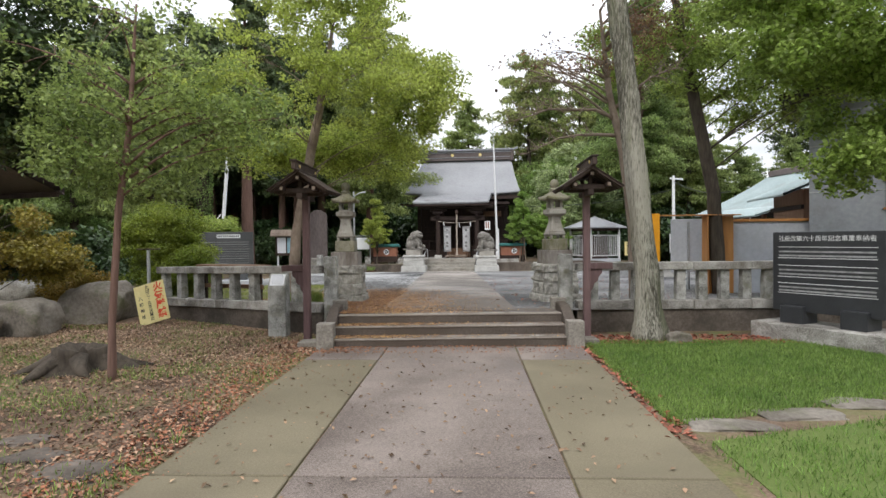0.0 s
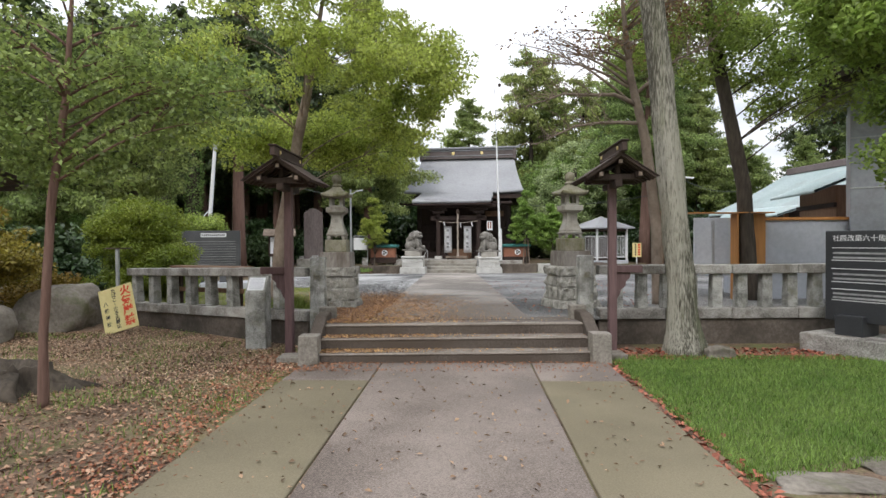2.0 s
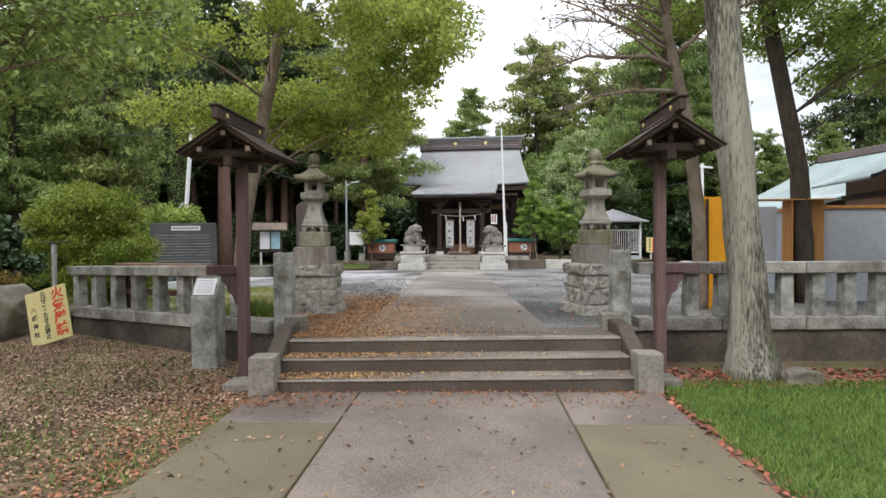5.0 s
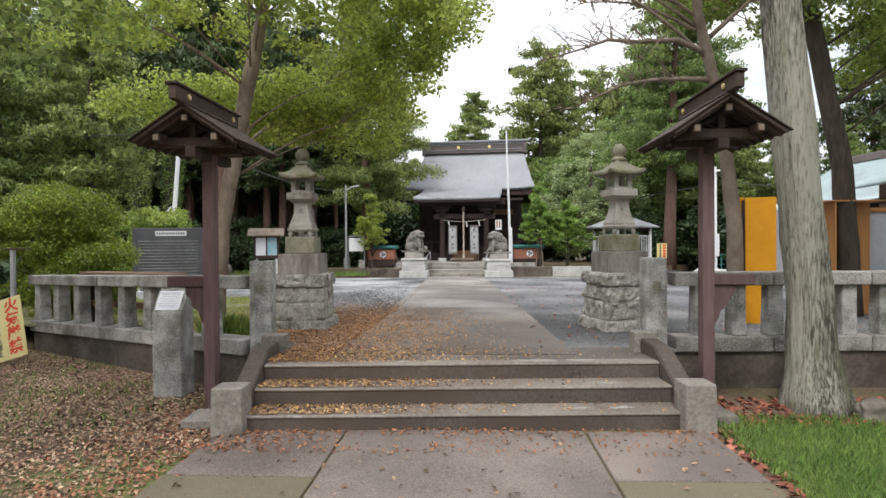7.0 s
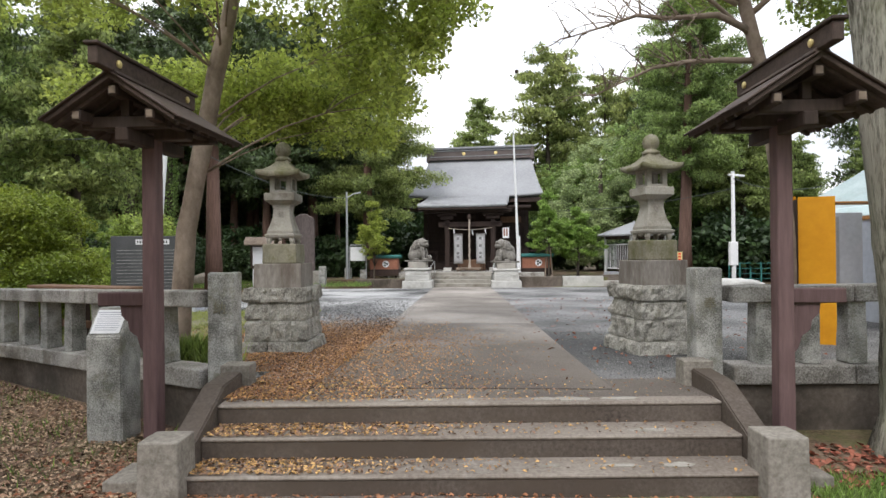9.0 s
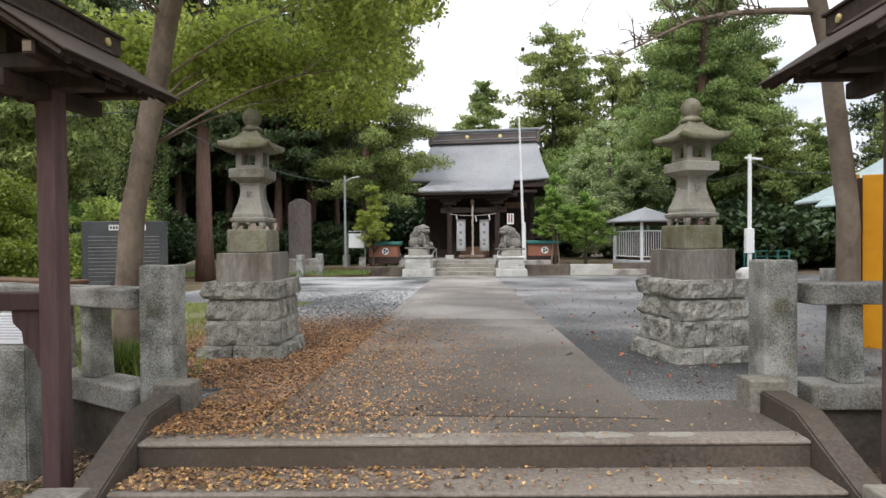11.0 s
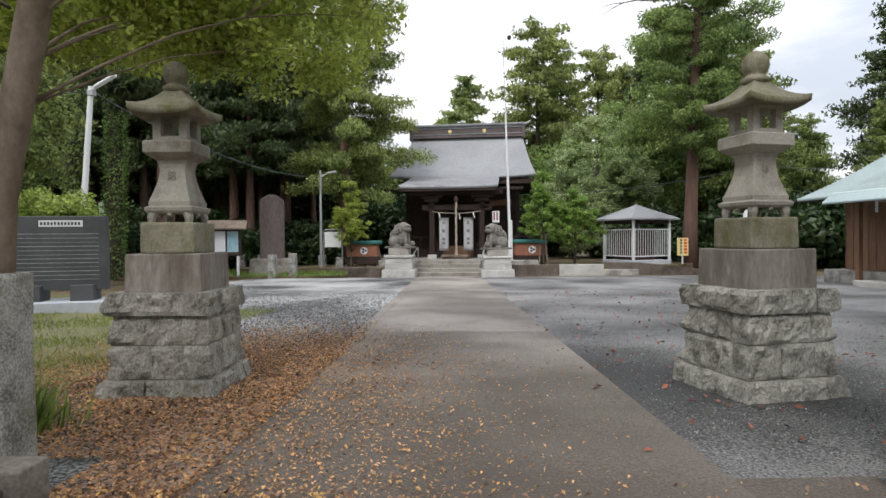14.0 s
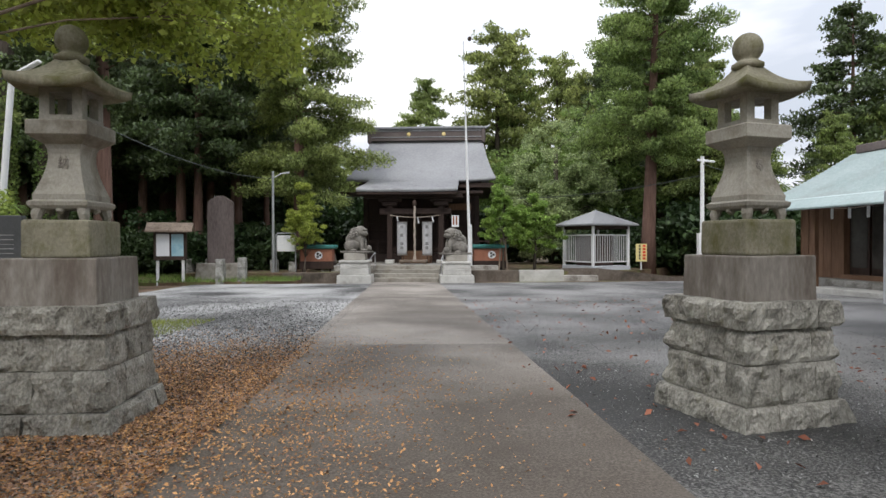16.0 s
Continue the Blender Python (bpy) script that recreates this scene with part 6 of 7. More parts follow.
def conifer(name, at, h, r, base, trunk_r, n_leaves, leaf, bark, foliage, label, seed=1, lean=(0, 0), group="conifers", point=0.8, single=True):
    """A conifer: a straight trunk, tiers of branches and drooping sprays."""
    g = thing(name, at, label, "tree", group)
    rng = np.random.default_rng(seed)
    bm = bmesh.new()
    pts = [(lean[0] * z, lean[1] * z, z) for z in np.linspace(-0.1, h, 9)]
    add_tube(bm, pts, [trunk_r * (1.15 if k == 0 else 1) * (1 - 0.92 * k / 8) for k in range(9)], 10, 0.1)
    cl, sp = [], []
    tw = bmesh.new()
    tiers = int((h - base) / 0.55)
    for k in range(tiers):
        z = base + (h - base) * (k + 0.5) / tiers
        f = (z - base) / (h - base)
        reach = r * ((1 - f) ** point * 0.93 + 0.07) * (0.75 + 0.5 * rng.random()) * min(1, 0.55 + f * 3)
        for b in range(8):
            c = rng.random() * 6.28
            l = reach * (0.55 + 0.6 * rng.random())
            end = np.array([math.cos(c) * l + lean[0] * z, math.sin(c) * l + lean[1] * z, z - 0.12 * l + 1.1 * (rng.random() - 0.4)])
            if b < 3:
                limb(tw, (lean[0] * z, lean[1] * z, z), end, 0.035, seed + k * 9 + b, 4)
            for q in (0.35, 0.6, 0.82, 1.0):
                cl.append(np.array([lean[0] * z, lean[1] * z, z]) * (1 - q) + end * q + (0, 0, 0.15))
                sp.append((0.30 + 0.35 * l / max(r, 0.1)) * (1.0 if q > 0.5 else 0.8) * max(r / 2.6, 0.5))
    part("trunk", bm, M[bark], g, smooth=True)
    tagged(part("branchwork", tw, M[bark], g, smooth=True), kind="stuff")
    part("crown", leaf_mesh("crown", cl, np.array(sp) * 0.80, n_leaves, leaf, M[foliage], seed, 0.55, 0.35, 0.6, single), None, g)
    return g


# the bright tree between fence and lantern
broad_tree("broadleaf_tree", (-3.08, 12.65, plaza(12.6)), [(0, 0, -0.1), (0.12, 0, 1.5), (0.48, 0.05, 3.4), (0.62, 0.1, 4.1), (0.9, 0.3, 6.0)], [0.125, 0.11, 0.10, 0.09, 0.035],
           [((1.0, -0.2, 5.2), (2.5, 2.4, 1.7)), ((-1.2, -0.6, 4.5), (1.7, 1.8, 1.0)), ((2.6, 0.6, 4.2), (1.1, 1.8, 1.3)), ((1.0, 1.8, 3.7), (1.6, 1.5, 0.9)), ((0.8, 0.2, 6.9), (1.7, 1.7, 1.0)), ((2.9, 1.0, 5.0), (0.9, 1.5, 0.9)), ((1.9, -1.2, 4.4), (1.2, 1.0, 0.6)), ((1.1, 1.9, 3.35), (1.8, 1.3, 0.5)), ((-0.9, 1.6, 3.5), (1.4, 1.2, 0.6))],
           400, 0.33, 76000, 0.072, "bark_smooth", "leaf_bright", "young broadleaf tree with a bright green crown and smooth leaning trunk", seed=4, limbs=26, limb_r=0.019, shell=0.25, up=0.25)
# the thin young tree in the leaf litter
broad_tree("young_tree", (-3.92, 7.6, 0), [(0, 0, -0.05), (0.02, 0, 0.8), (0.13, 0, 2.2), (0.27, 0.05, 3.3), (0.36, 0.1, 4.9)], [0.058, 0.045, 0.045, 0.036, 0.012],
           [((0.3, 0, 4.2), (1.6, 1.4, 1.0)), ((-0.6, 0.2, 3.4), (1.2, 1.0, 0.6)), ((1.3, 0.4, 3.4), (1.1, 1.0, 0.5)), ((0.2, 0, 2.7), (1.3, 0.9, 0.35))],
           110, 0.34, 13000, 0.065, "bark_red", "leaf_mid", "thin young tree with a dark slender trunk and sparse leaves", seed=9, limbs=22, limb_r=0.022, shell=0.3)
# the great pale-barked tree before the right fence
broad_tree("pale_bark_tree", (3.93, 10.72, 0), [(0, 0, -0.1), (-0.05, 0, 1.2), (-0.34, 0, 4.2), (-0.75, 0.1, 8.0), (-0.95, 0.2, 11.0)], [0.22, 0.20, 0.175, 0.15, 0.08],
           [((-0.6, 1.0, 10.5), (2.6, 2.6, 1.8))], 60, 0.7, 9000, 0.14, "bark_pale", "leaf_mid", "tall tree with pale furrowed bark before the stone fence", seed=12, limbs=12, sides=72, root=0.75, flute=0.10)
# dark-trunked tree behind the fence, with an overhanging crown
broad_tree("dark_trunk_tree", (6.95, 15.0, plaza(15)), [(0, 0, -0.1), (-0.15, 0, 2.5), (-0.75, 0, 5.5), (-1.2, 0, 8.0)], [0.19, 0.165, 0.14, 0.07],
           [((0.6, -0.4, 6.6), (2.8, 2.4, 1.7)), ((2.6, -1.2, 5.4), (1.8, 1.8, 1.0)), ((-0.8, 0.8, 7.6), (1.6, 1.6, 1.2)), ((1.5, 0.4, 4.7), (1.3, 1.3, 0.7)), ((0.1, 0.5, 5.7), (1.8, 1.5, 0.9)), ((-2.0, 1.0, 6.3), (1.2, 1.2, 0.9))], 240, 0.40, 46000, 0.09, "bark_dark", "leaf_fresh", "dark-trunked broadleaf tree behind the fence", seed=15, limbs=16, limb_r=0.018)
# leafy tree at the far right, its boughs hanging before the grey house
broad_tree("overhanging_tree", (10.2, 10.6, 0), [(0, 0, -0.1), (-0.1, 0, 2.5), (-0.7, 0, 4.5), (-1.2, 0, 6.5)], [0.17, 0.15, 0.10, 0.04],
           [((-1.7, -0.6, 5.3), (2.4, 2.0, 1.5)), ((-1.9, 0.2, 3.9), (1.3, 1.3, 0.8)), ((-3.4, -0.4, 4.9), (1.5, 1.4, 0.7)), ((-1.2, -0.8, 3.1), (0.8, 1.0, 0.6)), ((-4.0, -0.2, 6.0), (1.5, 1.5, 0.9)), ((-2.5, -0.4, 3.1), (1.0, 0.9, 0.55))], 230, 0.36, 57000, 0.095, "bark_dark", "leaf_fresh", "leafy tree with boughs hanging over the monument", seed=18, limbs=16, limb_r=0.02)
# the half-bare tree with a pale crooked trunk
bare = broad_tree("bare_branch_tree", (4.55, 13.9, plaza(14)), [(0, 0, -0.1), (-0.02, 0, 1.6), (-0.25, 0, 3.4), (-0.55, 0, 4.7), (-0.75, 0, 6.6)], [0.13, 0.115, 0.10, 0.08, 0.03],
           [((-1.5, 0, 5.4), (1.9, 1.4, 0.6)), ((0.2, 0.2, 6.2), (1.5, 1.4, 0.9))], 80, 0.40, 2600, 0.07, "bark_smooth", "needle_red", "half-bare tree with a pale crooked trunk and dead twigs", seed=21, limbs=30, limb_r=0.035, shell=0.2)
# its long dead boughs, reaching over the court
rt = random.Random(8)
for a, b, r in (((-0.45, 0, 4.15), (-2.9, -0.2, 4.05), 0.05), ((-0.40, 0, 3.75), (-2.5, 0.1, 3.35), 0.045), ((-0.6, 0, 4.5), (-2.2, 0.3, 5.1), 0.035), ((-0.5, 0, 4.3), (0.9, -0.3, 5.2), 0.045)):
    bm = bmesh.new()
    pts = limb(bm, a, b, r, rt.random() * 50, 7)
    part("bough", bm, M["bark_smooth"], bare, smooth=True)
    bm = bmesh.new()
    for _ in range(34):
        f = rt.uniform(1.2, 4.99)
        p = pts[int(f)].lerp(pts[int(f) + 1], f % 1)
        e = p + Vector((rt.uniform(-0.7, 0.25) if b[0] < 0 else rt.uniform(-0.2, 0.6), rt.uniform(-0.4, 0.4), rt.uniform(-0.35, 0.5)))
        q = limb(bm, p, e, 0.011, rt.random() * 90, 4)
        for _ in range(3):
            k = rt.randint(2, 5)
            limb(bm, q[k], q[k] + Vector((rt.uniform(-0.3, 0.15), rt.uniform(-0.15, 0.15), rt.uniform(-0.2, 0.25))), 0.006, rt.random() * 90, 3)
    tagged(part("twigwork", bm, M["bark_smooth"], bare, "bare dead twigs"), kind="stuff")
# dark evergreen near the start, and the ochre shrub under it
broad_tree("evergreen_tree", (-7.4, 8.9, 0), [(0, 0, -0.1), (0.1, 0, 2.5), (0.3, 0, 5.0)], [0.2, 0.16, 0.06],
           [((0.8, 0.0, 5.2), (1.5, 1.5, 1.6)), ((1.1, 0.0, 3.8), (1.0, 1.2, 0.7))], 70, 0.5, 22000, 0.115, "bark_dark", "leaf_shade_dark", "dark evergreen tree at the edge of the leafy ground", seed=25, limbs=14)
broad_tree("ochre_maple", (-9.6, 12.3, 0.0), [(0, 0, -0.1), (0.1, 0, 1.0), (0.2, 0, 2.2)], [0.07, 0.05, 0.02],
           [((0.3, -0.2, 2.1), (1.5, 1.3, 0.9)), ((0.6, 0.2, 1.4), (1.4, 1.2, 0.4))], 60, 0.36, 12000, 0.085, "bark_dark", "leaf_ochre", "small maple turning ochre and yellow", seed=27, limbs=14, limb_r=0.02)


def shrub(name, at, blobs, n_clumps, spread, n, leaf, foliage, label, seed, group=""):
    return broad_tree(name, at, [(0, 0, -0.05), (0.02, 0, 0.3), (0.05, 0, 0.7)], [0.06, 0.05, 0.02], blobs, n_clumps, spread, n, leaf, "bark_dark", foliage, label, "shrub", group, seed, 12, 0.025, 6, shell=0.45, branches=False)


shrub("azalea_bush", (-7.3, 15.5, plaza(15.4)), [((0, 0, 0.9), (1.4, 1.1, 0.9)), ((0.6, -0.3, 0.7), (0.9, 0.8, 0.6)), ((-0.1, 0, 1.75), (1.0, 0.9, 0.62))], 240, 0.29, 80000, 0.052, "leaf_yellow", "broad rounded yellow-green bush behind the fence", 31)
shrub("leafy_shrub", (-8.7, 20.6, plaza(20.6)), [((0, 0, 1.1), (1.2, 1.0, 1.0)), ((0.5, 0, 1.8), (0.8, 0.8, 0.6))], 90, 0.26, 15000, 0.085, "leaf_fresh", "fresh green shrub beside the stone board", 34)
shrub("low_bush", (-9.3, 14.6, 0.2), [((0, 0, 0.45), (1.1, 0.8, 0.45))], 50, 0.3, 10000, 0.06, "leaf_ochre", "low ochre-green bush behind the boulders", 33)
shrub("small_tree", (-4.75, 34.9, 0.3), [((0, 0, 1.7), (0.95, 0.8, 0.7)), ((0, 0, 2.5), (0.7, 0.6, 0.8)), ((0.1, 0, 3.5), (0.35, 0.3, 0.8))], 110, 0.19, 13000, 0.085, "leaf_bright", "small bright green tree before the hall", 37)
broad_tree("small_tree", (3.95, 35.3, 0.38), [(0, 0, -0.05), (0, 0, 1.0), (0.05, 0, 3.2)], [0.06, 0.05, 0.02], [((0, 0, 1.7), (1.3, 1.1, 0.6)), ((0, 0, 2.5), (0.9, 0.8, 0.7)), ((0, 0, 3.4), (0.4, 0.4, 0.8))], 130, 0.2, 19000, 0.085, "bark_dark", "leaf_fresh", "small leafy tree beside the flagpole", seed=39, limbs=16, limb_r=0.025)
broad_tree("small_pine", (5.45, 35.9, 0.38), [(0, 0, -0.05), (0.05, 0, 1.0), (0.1, 0, 2.8)], [0.07, 0.06, 0.02], [((0, 0, 1.4), (1.4, 1.0, 0.6)), ((0.1, 0, 2.1), (1.0, 0.8, 0.6)), ((0.1, 0, 3.0), (0.45, 0.4, 0.7))], 120, 0.2, 17000, 0.10, "bark_dark", "leaf_fresh", "small dark pine beside the leafy tree", seed=41, limbs=14, limb_r=0.025)
for x, y in ((3.75, 35.3), (4.12, 35.2)):
    o = part("tree_stake", tube([(0, 0, -0.1), (0.1 if x < 3.9 else -0.1, 0, 1.4)], [0.035, 0.03], 6), M["bark_smooth"])
    o.location = (x, y, 0.38)
    tagged(o, "slanting wooden stake propping the small tree", "stake", "tree stakes")

# single trees that stand out
conifer("cedar", (-5.6, 38.0, 0.3), 16.5, 3.5, 3.4, 0.32, 110000, 0.15, "bark_red", "leaf_cedar", "tall dense cedar beside the shrine hall", 51, group="conifers", point=0.45)
conifer("cedar", (10.95, 36.6, 0.1), 17.5, 3.3, 5.2, 0.36, 105000, 0.15, "bark_red", "leaf_cedar", "tall cedar with a reddish leaning trunk behind the hut", 53, lean=(0.03, 0), point=0.5)
conifer("cedar", (-10.6, 29.9, plaza(30)), 15.0, 2.6, 6.0, 0.36, 26000, 0.22, "bark_red", "leaf_shade_dark", "tall cedar with a bare red-brown trunk", 55)
broad_tree("dome_tree", (8.2, 43.6, 0), [(0, 0, 0), (0, 0, 3), (0, 0, 7)], [0.3, 0.25, 0.1], [((0, 0, 4.9), (2.9, 2.7, 4.0)), ((-1.2, -0.8, 3.2), (2.3, 2.0, 2.4)), ((1.3, -0.5, 3.4), (2.2, 2.0, 2.6))], 330, 0.5, 60000, 0.13, "bark_dark", "leaf_dome", "dense dome-shaped evergreen behind the small trees", seed=57, shell=0.82)
for x, y, s in ((-15.2, 31.5, 58), (-14.2, 32.5, 59)):
    g = thing("ivy_trunk", (x, y, 0), "bare trunk thickly clad in green ivy", "tree", "ivy trunks")
    part("trunk", tube([(0, 0, -0.1), (0.1, 0, 4), (0.3, 0, 9)], [0.36, 0.33, 0.26], 10, 0.15), M["bark_dark"], g)
    part("ivy", leaf_mesh("ivy", [(0.03 * k * 0.3, 0, 0.25 * k) for k in range(34)], np.full(34, 0.52), 9000, 0.13, M["leaf_mid"], s, 0.5, -0.1, 0.6), None, g)
for x, y, s in ((-15.5, 27.5, 61), (-13.6, 29.0, 62)):
    g = thing("fan_palm", (x, y, 0.1), "small fan palm with drooping pale fronds", "palm", "fan palms")
    part("trunk", tube([(0, 0, -0.1), (0, 0, 2.4)], [0.11, 0.09], 8, 0.2), M["bark_dark"], g)
    rng = np.random.default_rng(s)
    for k in range(11):
        bm = bmesh.new()
        c, e = k * 2.4, 0.5 + 0.5 * rng.random()
        for j in range(9):
            a = c + (j - 4) * 0.16
            t = Vector((math.cos(c) * 0.5 * e, math.sin(c) * 0.5 * e, 2.6 + 0.3 * e))
            p = t + Vector((math.cos(a) * 0.75, math.sin(a) * 0.75, -0.15 - 0.08 * abs(j - 4) - 0.3 * (1 - e)))
            w = Vector((-math.sin(a), math.cos(a), 0)) * 0.03
            bm.faces.new((bm.verts.new(t), bm.verts.new(t.lerp(p, 0.5) + w + Vector((0, 0, 0.08))), bm.verts.new(p), bm.verts.new(t.lerp(p, 0.5) - w + Vector((0, 0, 0.08)))))
        add_tube(bm, [(0, 0, 2.35), t], [0.014, 0.01], 4)
        part("frond", bm, M["leaf_mid"], g)

# the wood round the court: a few grown trees, repeated at other turns and sizes
rng = random.Random(5)
wood = []
for k, (h, r, base, pt) in enumerate(((14.0, 3.2, 4.2, 0.55), (15.0, 3.4, 5.5, 0.45), (13.0, 3.4, 3.0, 0.4), (14.5, 3.0, 5.0, 0.6))):
    wood.append(conifer("cedar", ((-24, 27, 0), (-22, 38, 0), (-29, 30, 0), (-27, 41, 0))[k], h, r, base, 0.28, 21000, 0.25, "bark_red" if k % 2 else "bark_dark", ("leaf_cedar", "leaf_shade_dark")[k % 2], "tall dark cedar of the surrounding wood", 71 + k, group="wood trees", point=pt))
for k, (h, w) in enumerate(((10.5, 3.4), (12.5, 3.8), (9.0, 3.6))):
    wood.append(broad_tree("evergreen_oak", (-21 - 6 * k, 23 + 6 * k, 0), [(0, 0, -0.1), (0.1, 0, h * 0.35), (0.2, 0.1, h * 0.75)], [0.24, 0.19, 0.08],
                           [((0, 0, h * 0.62), (w, w, h * 0.36)), ((0.8, -0.6, h * 0.40), (w * 0.8, w * 0.8, h * 0.2))], 120, 0.95, 21000, 0.23, "bark_dark", ("leaf_mid", "leaf_shade_dark", "leaf_mid")[k], "broad evergreen tree of the surrounding wood", group="wood trees", seed=81 + k, limbs=18, limb_r=0.07, shell=0.55, branches=False, single=True))
under = shrub("understorey_bush", (-12.6, 36.6, 0.1), [((0, 0, 0.9), (1.5, 1.3, 0.9))], 60, 0.5, 5000, 0.17, "leaf_under", "green bush at the foot of the wood, darkened as in shade", 91, "understorey bushes")
under2 = shrub("understorey_bush", (-14.6, 35.2, 0.1), [((0, 0, 1.2), (1.3, 1.2, 1.1))], 60, 0.5, 5000, 0.18, "leaf_under", "green bush at the foot of the wood, darkened as in shade", 92, "understorey bushes")


def plant(kind, x, y, size):
    o = wood[kind] if isinstance(kind, int) else kind
    return copy_thing(o, pose(x, y, 0 if y > 14 else 0, 0, 0, rng.uniform(0, 360)) @ Matrix.Diagonal((size, size, size * rng.uniform(0.92, 1.08), 1)))


def stand(x0, x1, y0, y1, n, kinds, lo, hi, gap=2.6):
    """Trees scattered over a stretch of the plan, kept apart."""
    done = []
    for _ in range(n * 30):
        x, y = rng.uniform(x0, x1), rng.uniform(y0, y1)
        if len(done) < n and all((x - a) ** 2 + (y - b) ** 2 > gap ** 2 for a, b in done):
            done.append((x, y))
            plant(rng.choice(kinds), x, y, rng.uniform(lo, hi))


# kinds 1, 3 and 5 put the left wood's shade into the leaf colour
stand(-34, -13.5, 39, 62, 24, (3, 1, 3, 1, 5), 0.95, 1.2, 3.0)
stand(-13, -7.5, 41, 60, 8, (1, 3, 5), 0.8, 1.0, 2.4)
# the paler kinds here put the far left's hazy light into leaf colour
stand(-36, -18.5, 24, 34, 9, (0, 2, 4, 6), 0.6, 0.85, 3.0)
stand(-34, -18.5, 35.5, 43, 9, (1, 3, 5, 1), 0.95, 1.15, 2.6)
stand(-34, -15.5, 6, 23, 9, (4, 6, 0), 0.5, 0.68, 3.8)
stand(-9, 4, 60, 74, 8, (0, 2), 0.68, 0.8, 3.2)
for kind, x, y, size in ((0, 0.8, 64, 1.22), (2, 7.0, 61, 1.48), (0, 9.4, 63, 1.25), (2, 11.6, 58, 1.2), (0, 4.2, 66, 0.85), (4, 5.6, 58, 0.9), (6, 9.0, 56, 1.1)):
    plant(kind, x, y, size)
stand(12.0, 15.5, 44, 58, 8, (0, 1, 2, 4), 0.95, 1.2, 2.6)
stand(14.6, 18.0, 39, 49, 7, (0, 2, 4, 0), 0.78, 0.92, 2.5)
stand(18.2, 21.5, 38, 54, 6, (0, 2, 4, 6), 0.5, 0.66, 2.6)
stand(-20.5, -9.5, 38.0, 46, 13, (1, 3), 0.95, 1.15, 2.3)
stand(20, 42, 38, 60, 17, (2, 4, 6, 0), 0.5, 0.66, 3.2)
for kind, x, y, size in ((0, -12.4, 24.0, 0.72), (2, -15.0, 23.0, 0.72)):
    plant(kind, x, y, size)
plant(1, 26.0, 43.5, 1.05)
plant(2, 27.5, 41.0, 1.0)
stand(22, 40, 8, 33, 12, (4, 5, 6, 2), 0.6, 0.85, 3.6)
# unseen trees, added behind the start for enclosure
stand(-24, 26, -34, -14, 12, (4, 5, 0, 1), 0.9, 1.1, 4.5)
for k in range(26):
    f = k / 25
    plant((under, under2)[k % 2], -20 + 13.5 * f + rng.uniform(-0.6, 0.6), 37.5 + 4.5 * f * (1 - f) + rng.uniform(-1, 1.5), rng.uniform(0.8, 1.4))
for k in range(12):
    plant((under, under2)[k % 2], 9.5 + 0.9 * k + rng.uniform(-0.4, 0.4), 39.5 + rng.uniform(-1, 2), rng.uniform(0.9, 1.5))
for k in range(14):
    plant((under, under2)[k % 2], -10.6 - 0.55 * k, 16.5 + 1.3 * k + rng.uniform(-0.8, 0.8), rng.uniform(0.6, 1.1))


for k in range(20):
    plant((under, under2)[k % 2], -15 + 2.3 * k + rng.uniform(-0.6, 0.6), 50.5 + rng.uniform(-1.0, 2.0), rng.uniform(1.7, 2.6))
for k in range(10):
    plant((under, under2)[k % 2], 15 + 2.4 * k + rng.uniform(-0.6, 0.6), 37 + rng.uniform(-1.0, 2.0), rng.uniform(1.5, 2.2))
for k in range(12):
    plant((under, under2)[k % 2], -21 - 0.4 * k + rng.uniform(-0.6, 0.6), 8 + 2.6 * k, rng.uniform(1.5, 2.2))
# wooded rise all round, beyond the nearer trees
verts, faces = [], []
n = 180
for k in range(n):
    c = 2 * math.pi * k / n
    for r, z in ((86, -0.2), (92, 4.5), (99, 8.0), (112, 10.0), (150, 9.0)):
        q = Vector((math.cos(c) * 9, math.sin(c) * 9, z))
        verts.append((math.cos(c) * r * (1 + 0.02 * noise.noise(q)), 15 + math.sin(c) * r * (1 + 0.02 * noise.noise(q)), z + (2.0 * noise.noise(q * 1.7) + 1.2 * noise.noise(q * 4.3) if z > 0 else 0)))
for k in range(n):
    for j in range(4):
        faces.append((k * 5 + j, ((k + 1) % n) * 5 + j, ((k + 1) % n) * 5 + j + 1, k * 5 + j + 1))
tagged(new("backdrop", rows_mesh("backdrop", verts, faces, M["leaf_shade_dark"])), "dark wooded rise beyond the trees", "wooded hill", kind="structure")


# ---- grass and fallen leaves ----
def scatter(name, spots, size, material, label, category, seed, flat=0.35, lift=0.012):
    """Small curled leaves lying at the given (x, y, z)."""
    g = np.random.default_rng(seed)
    spots = np.asarray(spots, float)
    k = len(spots)
    n = g.normal(size=(k, 3)) * flat + (0, 0, 1)
    n /= np.linalg.norm(n, axis=1, keepdims=True)
    d = np.cross(n, g.normal(size=(k, 3)))
    d /= np.linalg.norm(d, axis=1, keepdims=True)
    w = np.cross(n, d)
    s = size * (0.5 + g.random((k, 1)))
    p = spots + (0, 0, lift)
    v = np.stack([p - d * s * 0.5, p + w * s * 0.28 + n * s * 0.14, p + d * s * 0.5, p - w * s * 0.28 + n * s * 0.14], 1).reshape(-1, 3)
    q = np.arange(k)[:, None] * 4
    ob = new(name, rows_mesh(name, v, np.concatenate([q + (0, 1, 2), q + (0, 2, 3)]), material))
    return tagged(ob, label, category, kind="stuff")


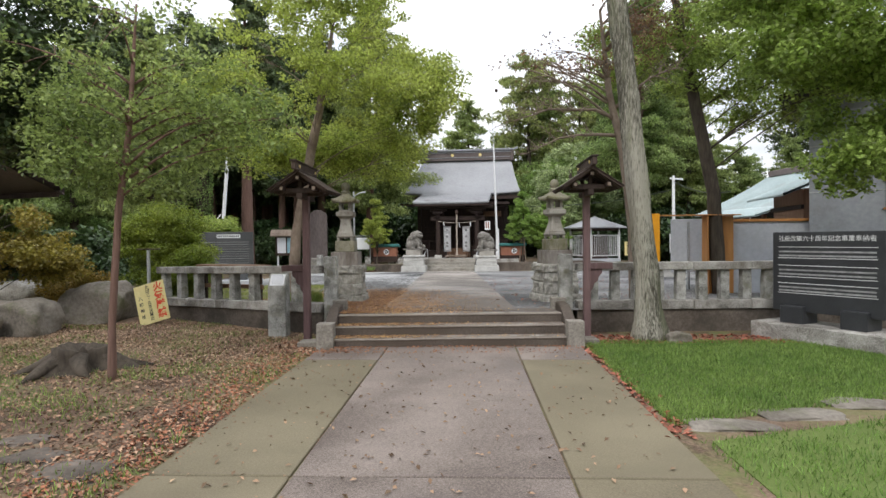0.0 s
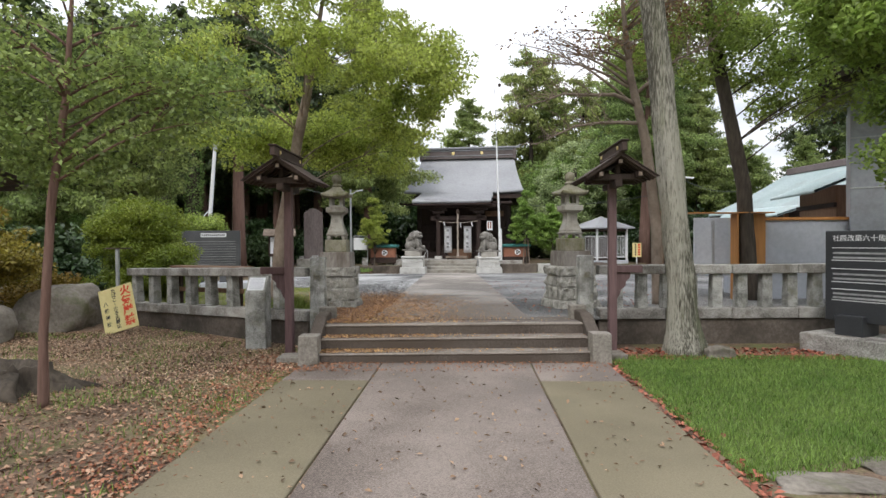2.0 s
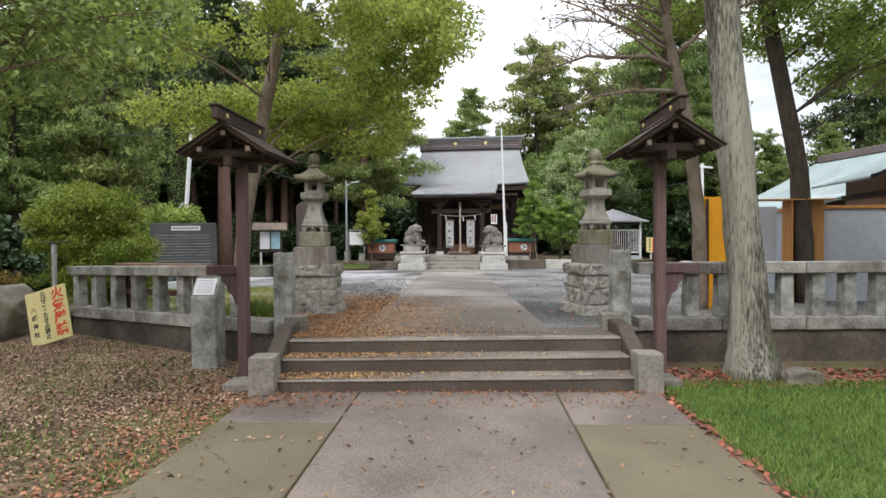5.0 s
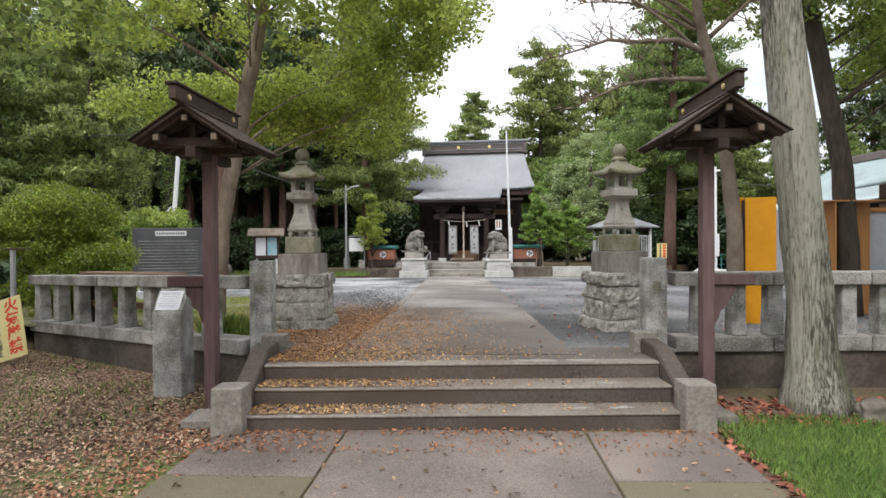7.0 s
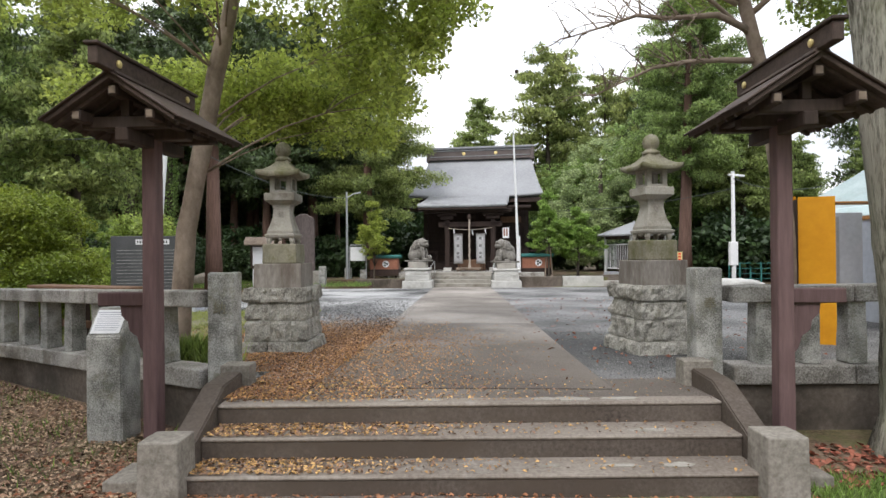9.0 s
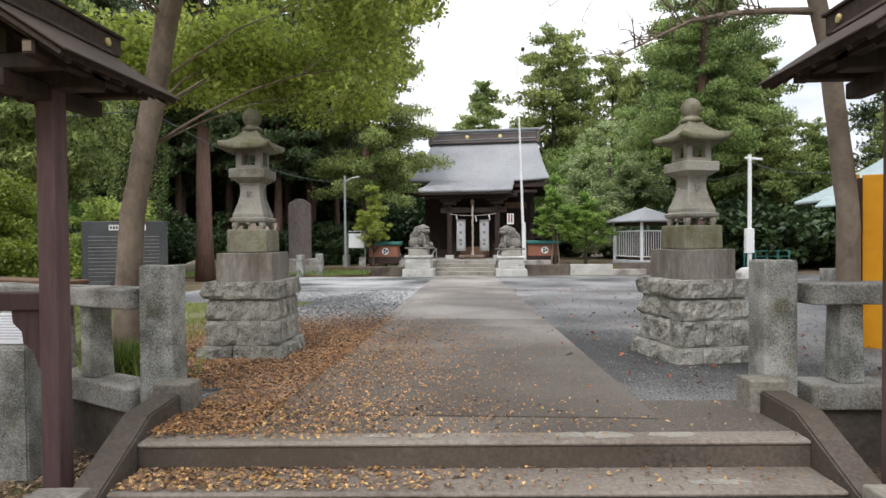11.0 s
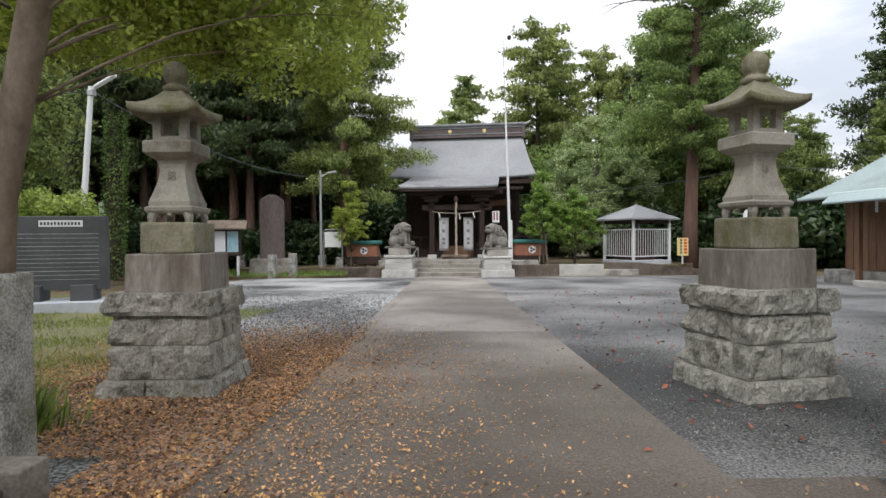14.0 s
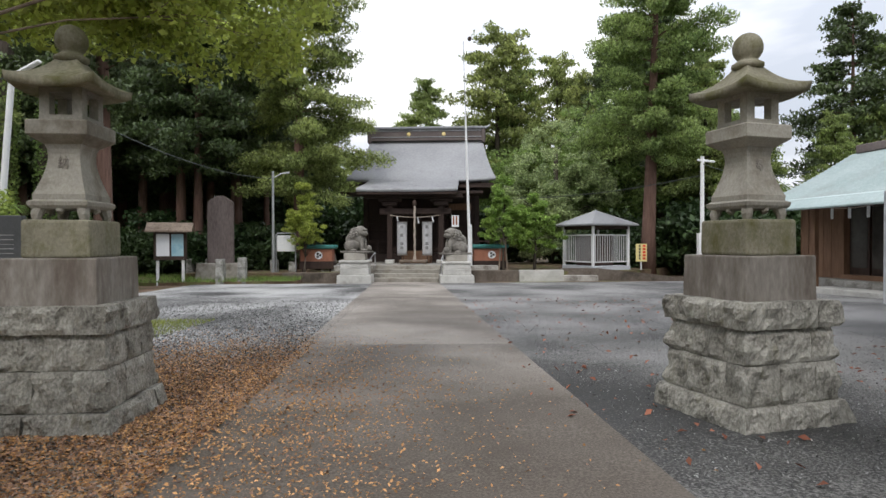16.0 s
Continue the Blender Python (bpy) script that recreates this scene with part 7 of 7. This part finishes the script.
def blades(name, spots, height, material, label, seed):
    g = np.random.default_rng(seed)
    spots = np.asarray(spots, float)
    k = len(spots)
    c = g.random((k, 1)) * 6.283
    h = height * (0.5 + g.random((k, 1)))
    side = np.concatenate([np.cos(c), np.sin(c), 0 * c], 1) * 0.0055 * (height / 0.05) ** 0.5
    tip = np.concatenate([g.normal(size=(k, 2)) * 0.4 * h, h], 1)
    v = np.stack([spots - side, spots + side, spots + tip], 1).reshape(-1, 3)
    ob = new(name, rows_mesh(name, v, np.arange(3 * k).reshape(-1, 3), material))
    return tagged(ob, label, "grass", kind="stuff")


gen = np.random.default_rng(77)


def field(n, x0, x1, y0, y1, keep, level):
    x, y = gen.uniform(x0, x1, n), gen.uniform(y0, y1, n)
    ok = keep(x, y)
    x, y = x[ok], y[ok]
    return np.stack([x, y, level(y)], 1)


def patchy(x, y, scale, cut):
    return np.array([noise.noise(Vector((a * scale, b * scale, 0.7))) for a, b in zip(x, y)]) + gen.normal(size=len(x)) * 0.22 > cut


flat_level = lambda y: np.zeros_like(y) + 0.004
court_level = lambda y: 0.47 - 0.0208 * (np.clip(y, 10.7, 33) - 10.75) + 0.004
def on_court(x, y):
    """Behind the fence wall, or on the landing between its pillars."""
    return (y > back_line(x) + 0.45) | ((x > -1.6) & (x < 2.3))
def back_line(x):
    return np.where(x > -2.0, 11.4, 11.26 + (-2.0 - x) * 0.578) - 0.2
blades("lawn_grass", field(95000, 2.64, 9.2, 5.7, 10.35, lambda x, y: y > 5.75 + (x - 2.6) * 0.36, flat_level), 0.05, M["grass"], "mown green grass blades of the lawn", 1)
blades("lawn_grass", field(40000, 2.75, 9.0, 2.6, 7.4, lambda x, y: (y < 5.3 + (x - 2.6) * 0.34) & patchy(x, y, 0.9, -0.25), flat_level), 0.05, M["grass"], "short green grass blades with bare patches", 2)
blades("weed_grass", field(70000, -11, -1.8, 3.2, 15, lambda x, y: (y < back_line(x)) & patchy(x, y, 1.1, 0.16) & (gen.random(len(x)) < 1.7 - y / 11), flat_level), 0.06, M["grass"], "thin green weeds in leafy earth", 3)
blades("bank_grass", field(26000, -9, -3.2, 13.6, 19.5, lambda x, y: (y > back_line(x) + 0.5) & patchy(x, y, 0.8, -0.1), lambda y: court_level(y) + 0.015), 0.05, M["grass_pale"], "short yellow-green grass beside the gravel", 4)
blades("bank_grass", field(16000, -13, -4.6, 31.6, 36, lambda x, y: patchy(x, y, 0.7, 0.0) & (y > 32.3 + 0.12 * (x + 4.6)), lambda y: 0 * y + 0.13), 0.16, M["grass"], "rough grass round the stone posts", 5)
tuft = np.stack([gen.normal(-2.66, 0.16, 1800), gen.normal(12.1, 0.14, 1800), np.full(1800, plaza(12))], 1)
blades("grass_tuft", tuft, 0.25, M["grass"], "green tuft of long grass by the gate pillar", 21)
scatter("leaf_litter", field(52000, -11, -1.75, 3.2, 15, lambda x, y: (y < back_line(x)) & patchy(x, y, 0.6, -0.25), flat_level), 0.045, M["fallen_brown"], "dry brown fallen leaves on earth", "leaf litter", 6)
scatter("leaf_litter", field(75000, -9, -1.8, 7.2, 15, lambda x, y: (y < back_line(x)) & (gen.random(len(x)) < np.clip((y - 7) / 3.5, 0, 1)), flat_level), 0.03, M["fallen_pale"], "dry pale brown fallen leaves before the fence", "leaf litter", 20)
scatter("leaf_litter", field(15000, -3.4, -1.55, 3.2, 10.6, lambda x, y: gen.random(len(x)) < np.exp(-((x + 2.0) / 0.55) ** 2) * 0.6, flat_level), 0.04, M["fallen_red"], "russet fallen leaves along the path edge", "leaf litter", 7)
scatter("leaf_litter", field(14000, 2.45, 8.0, 5.4, 11.0, lambda x, y: gen.random(len(x)) < np.where(y > 10.1, 0.8, np.exp(-((x - 2.62) / 0.1) ** 2) * 0.8), flat_level), 0.07, M["fallen_red"], "russet fallen leaves along the lawn and fence", "leaf litter", 8)
scatter("leaf_litter", field(280000, -4.4, 2.2, 10.5, 19, lambda x, y: on_court(x, y) & (gen.random(len(x)) < np.where(x < -0.97, np.exp(-((x + 1.2) / 2.3) ** 2) * 0.95, np.exp(-((x + 0.97) / 1.15) ** 2) * 0.27) * np.exp(-(np.clip(y - 13.4, 0, 9) / 2.4) ** 2)), lambda y: court_level(y) + 0.012), 0.021, M["fallen_orange"], "orange fallen leaves over gravel and walkway", "leaf litter", 9)
for k, cover in enumerate((7000, 7000, 5000)):
    spots = field(cover, -1.54, 2.36, 9.86 + 0.32 * k, 9.86 + 0.32 * k + (0.31 if k < 2 else 0.8), lambda x, y: gen.random(len(x)) < np.exp(-((x + 1.6) / (1.15 + 0.2 * k)) ** 2) * 0.8 + 0.03, lambda y: 0 * y + RISE * (k + 1) + (0.006 if k == 2 else 0))
    spots[:, 0], spots[:, 1] = skewed(spots[:, 0], spots[:, 1])
    scatter("leaf_litter", spots[::2], 0.027, M["fallen_orange"], "orange fallen leaves on a step", "leaf litter", 10 + k)
    scatter("leaf_litter", spots[1::2], 0.03, M["fallen_brown"], "brown fallen leaves on a step", "leaf litter", 30 + k)
scatter("leaf_litter", field(4200, -1.7, 2.5, 9.2, 9.84, lambda x, y: gen.random(len(x)) < 0.10 + np.exp(-((y - 9.83) / 0.13) ** 2) * 0.5 + 0.5 * np.exp(-((x + 1.5) / 0.6) ** 2), lambda y: 0 * y + 0.026), 0.034, M["fallen_red"], "russet fallen leaves at the foot of the steps", "leaf litter", 14)
scatter("leaf_litter", field(700, -1.7, 2.5, 2.5, 9.6, lambda x, y: x == x, lambda y: 0 * y + 0.026), 0.045, M["fallen_brown"], "single fallen leaves on the path", "leaf litter", 15)
scatter("leaf_litter", field(500, 1.2, 6.0, 11.8, 24, lambda x, y: x == x, lambda y: court_level(y) + 0.004), 0.055, M["fallen_red"], "single fallen leaves on the asphalt", "leaf litter", 16)
scatter("leaf_litter", field(90000, -3.9, 1.4, 10.6, 18, lambda x, y: on_court(x, y) & (gen.random(len(x)) < np.exp(-((x + 1.5) / 1.1) ** 2 - (np.clip(y - 13.6, 0, 9) / 2.2) ** 2) * np.where(x < -0.97, 0.95, 0.14)), lambda y: court_level(y) + 0.014), 0.026, M["fallen_brown"], "brown fallen leaves over gravel", "leaf litter", 17)
scatter("gravel_stones", field(60000, -5.6, -1.05, 12.2, 24, lambda x, y: on_court(x, y) & (y > back_line(x) + 0.7) & (gen.random(len(x)) < 1.15 - (y - 12) / 12), lambda y: court_level(y) + 0.0), 0.028, M["gravel_stone"], "loose grey gravel stones", "gravel", 18, 0.9, 0.004)
scatter("gravel_stones", field(26000, 1.7, 6.5, 11.2, 20, lambda x, y: (y > 11.45 + 0.045 * (x - 2.7)) & (gen.random(len(x)) < 0.9 - (y - 11) / 10), lambda y: court_level(y) + 0.0), 0.016, M["gravel_stone"], "loose grit on the asphalt", "gravel", 19, 0.9, 0.002)
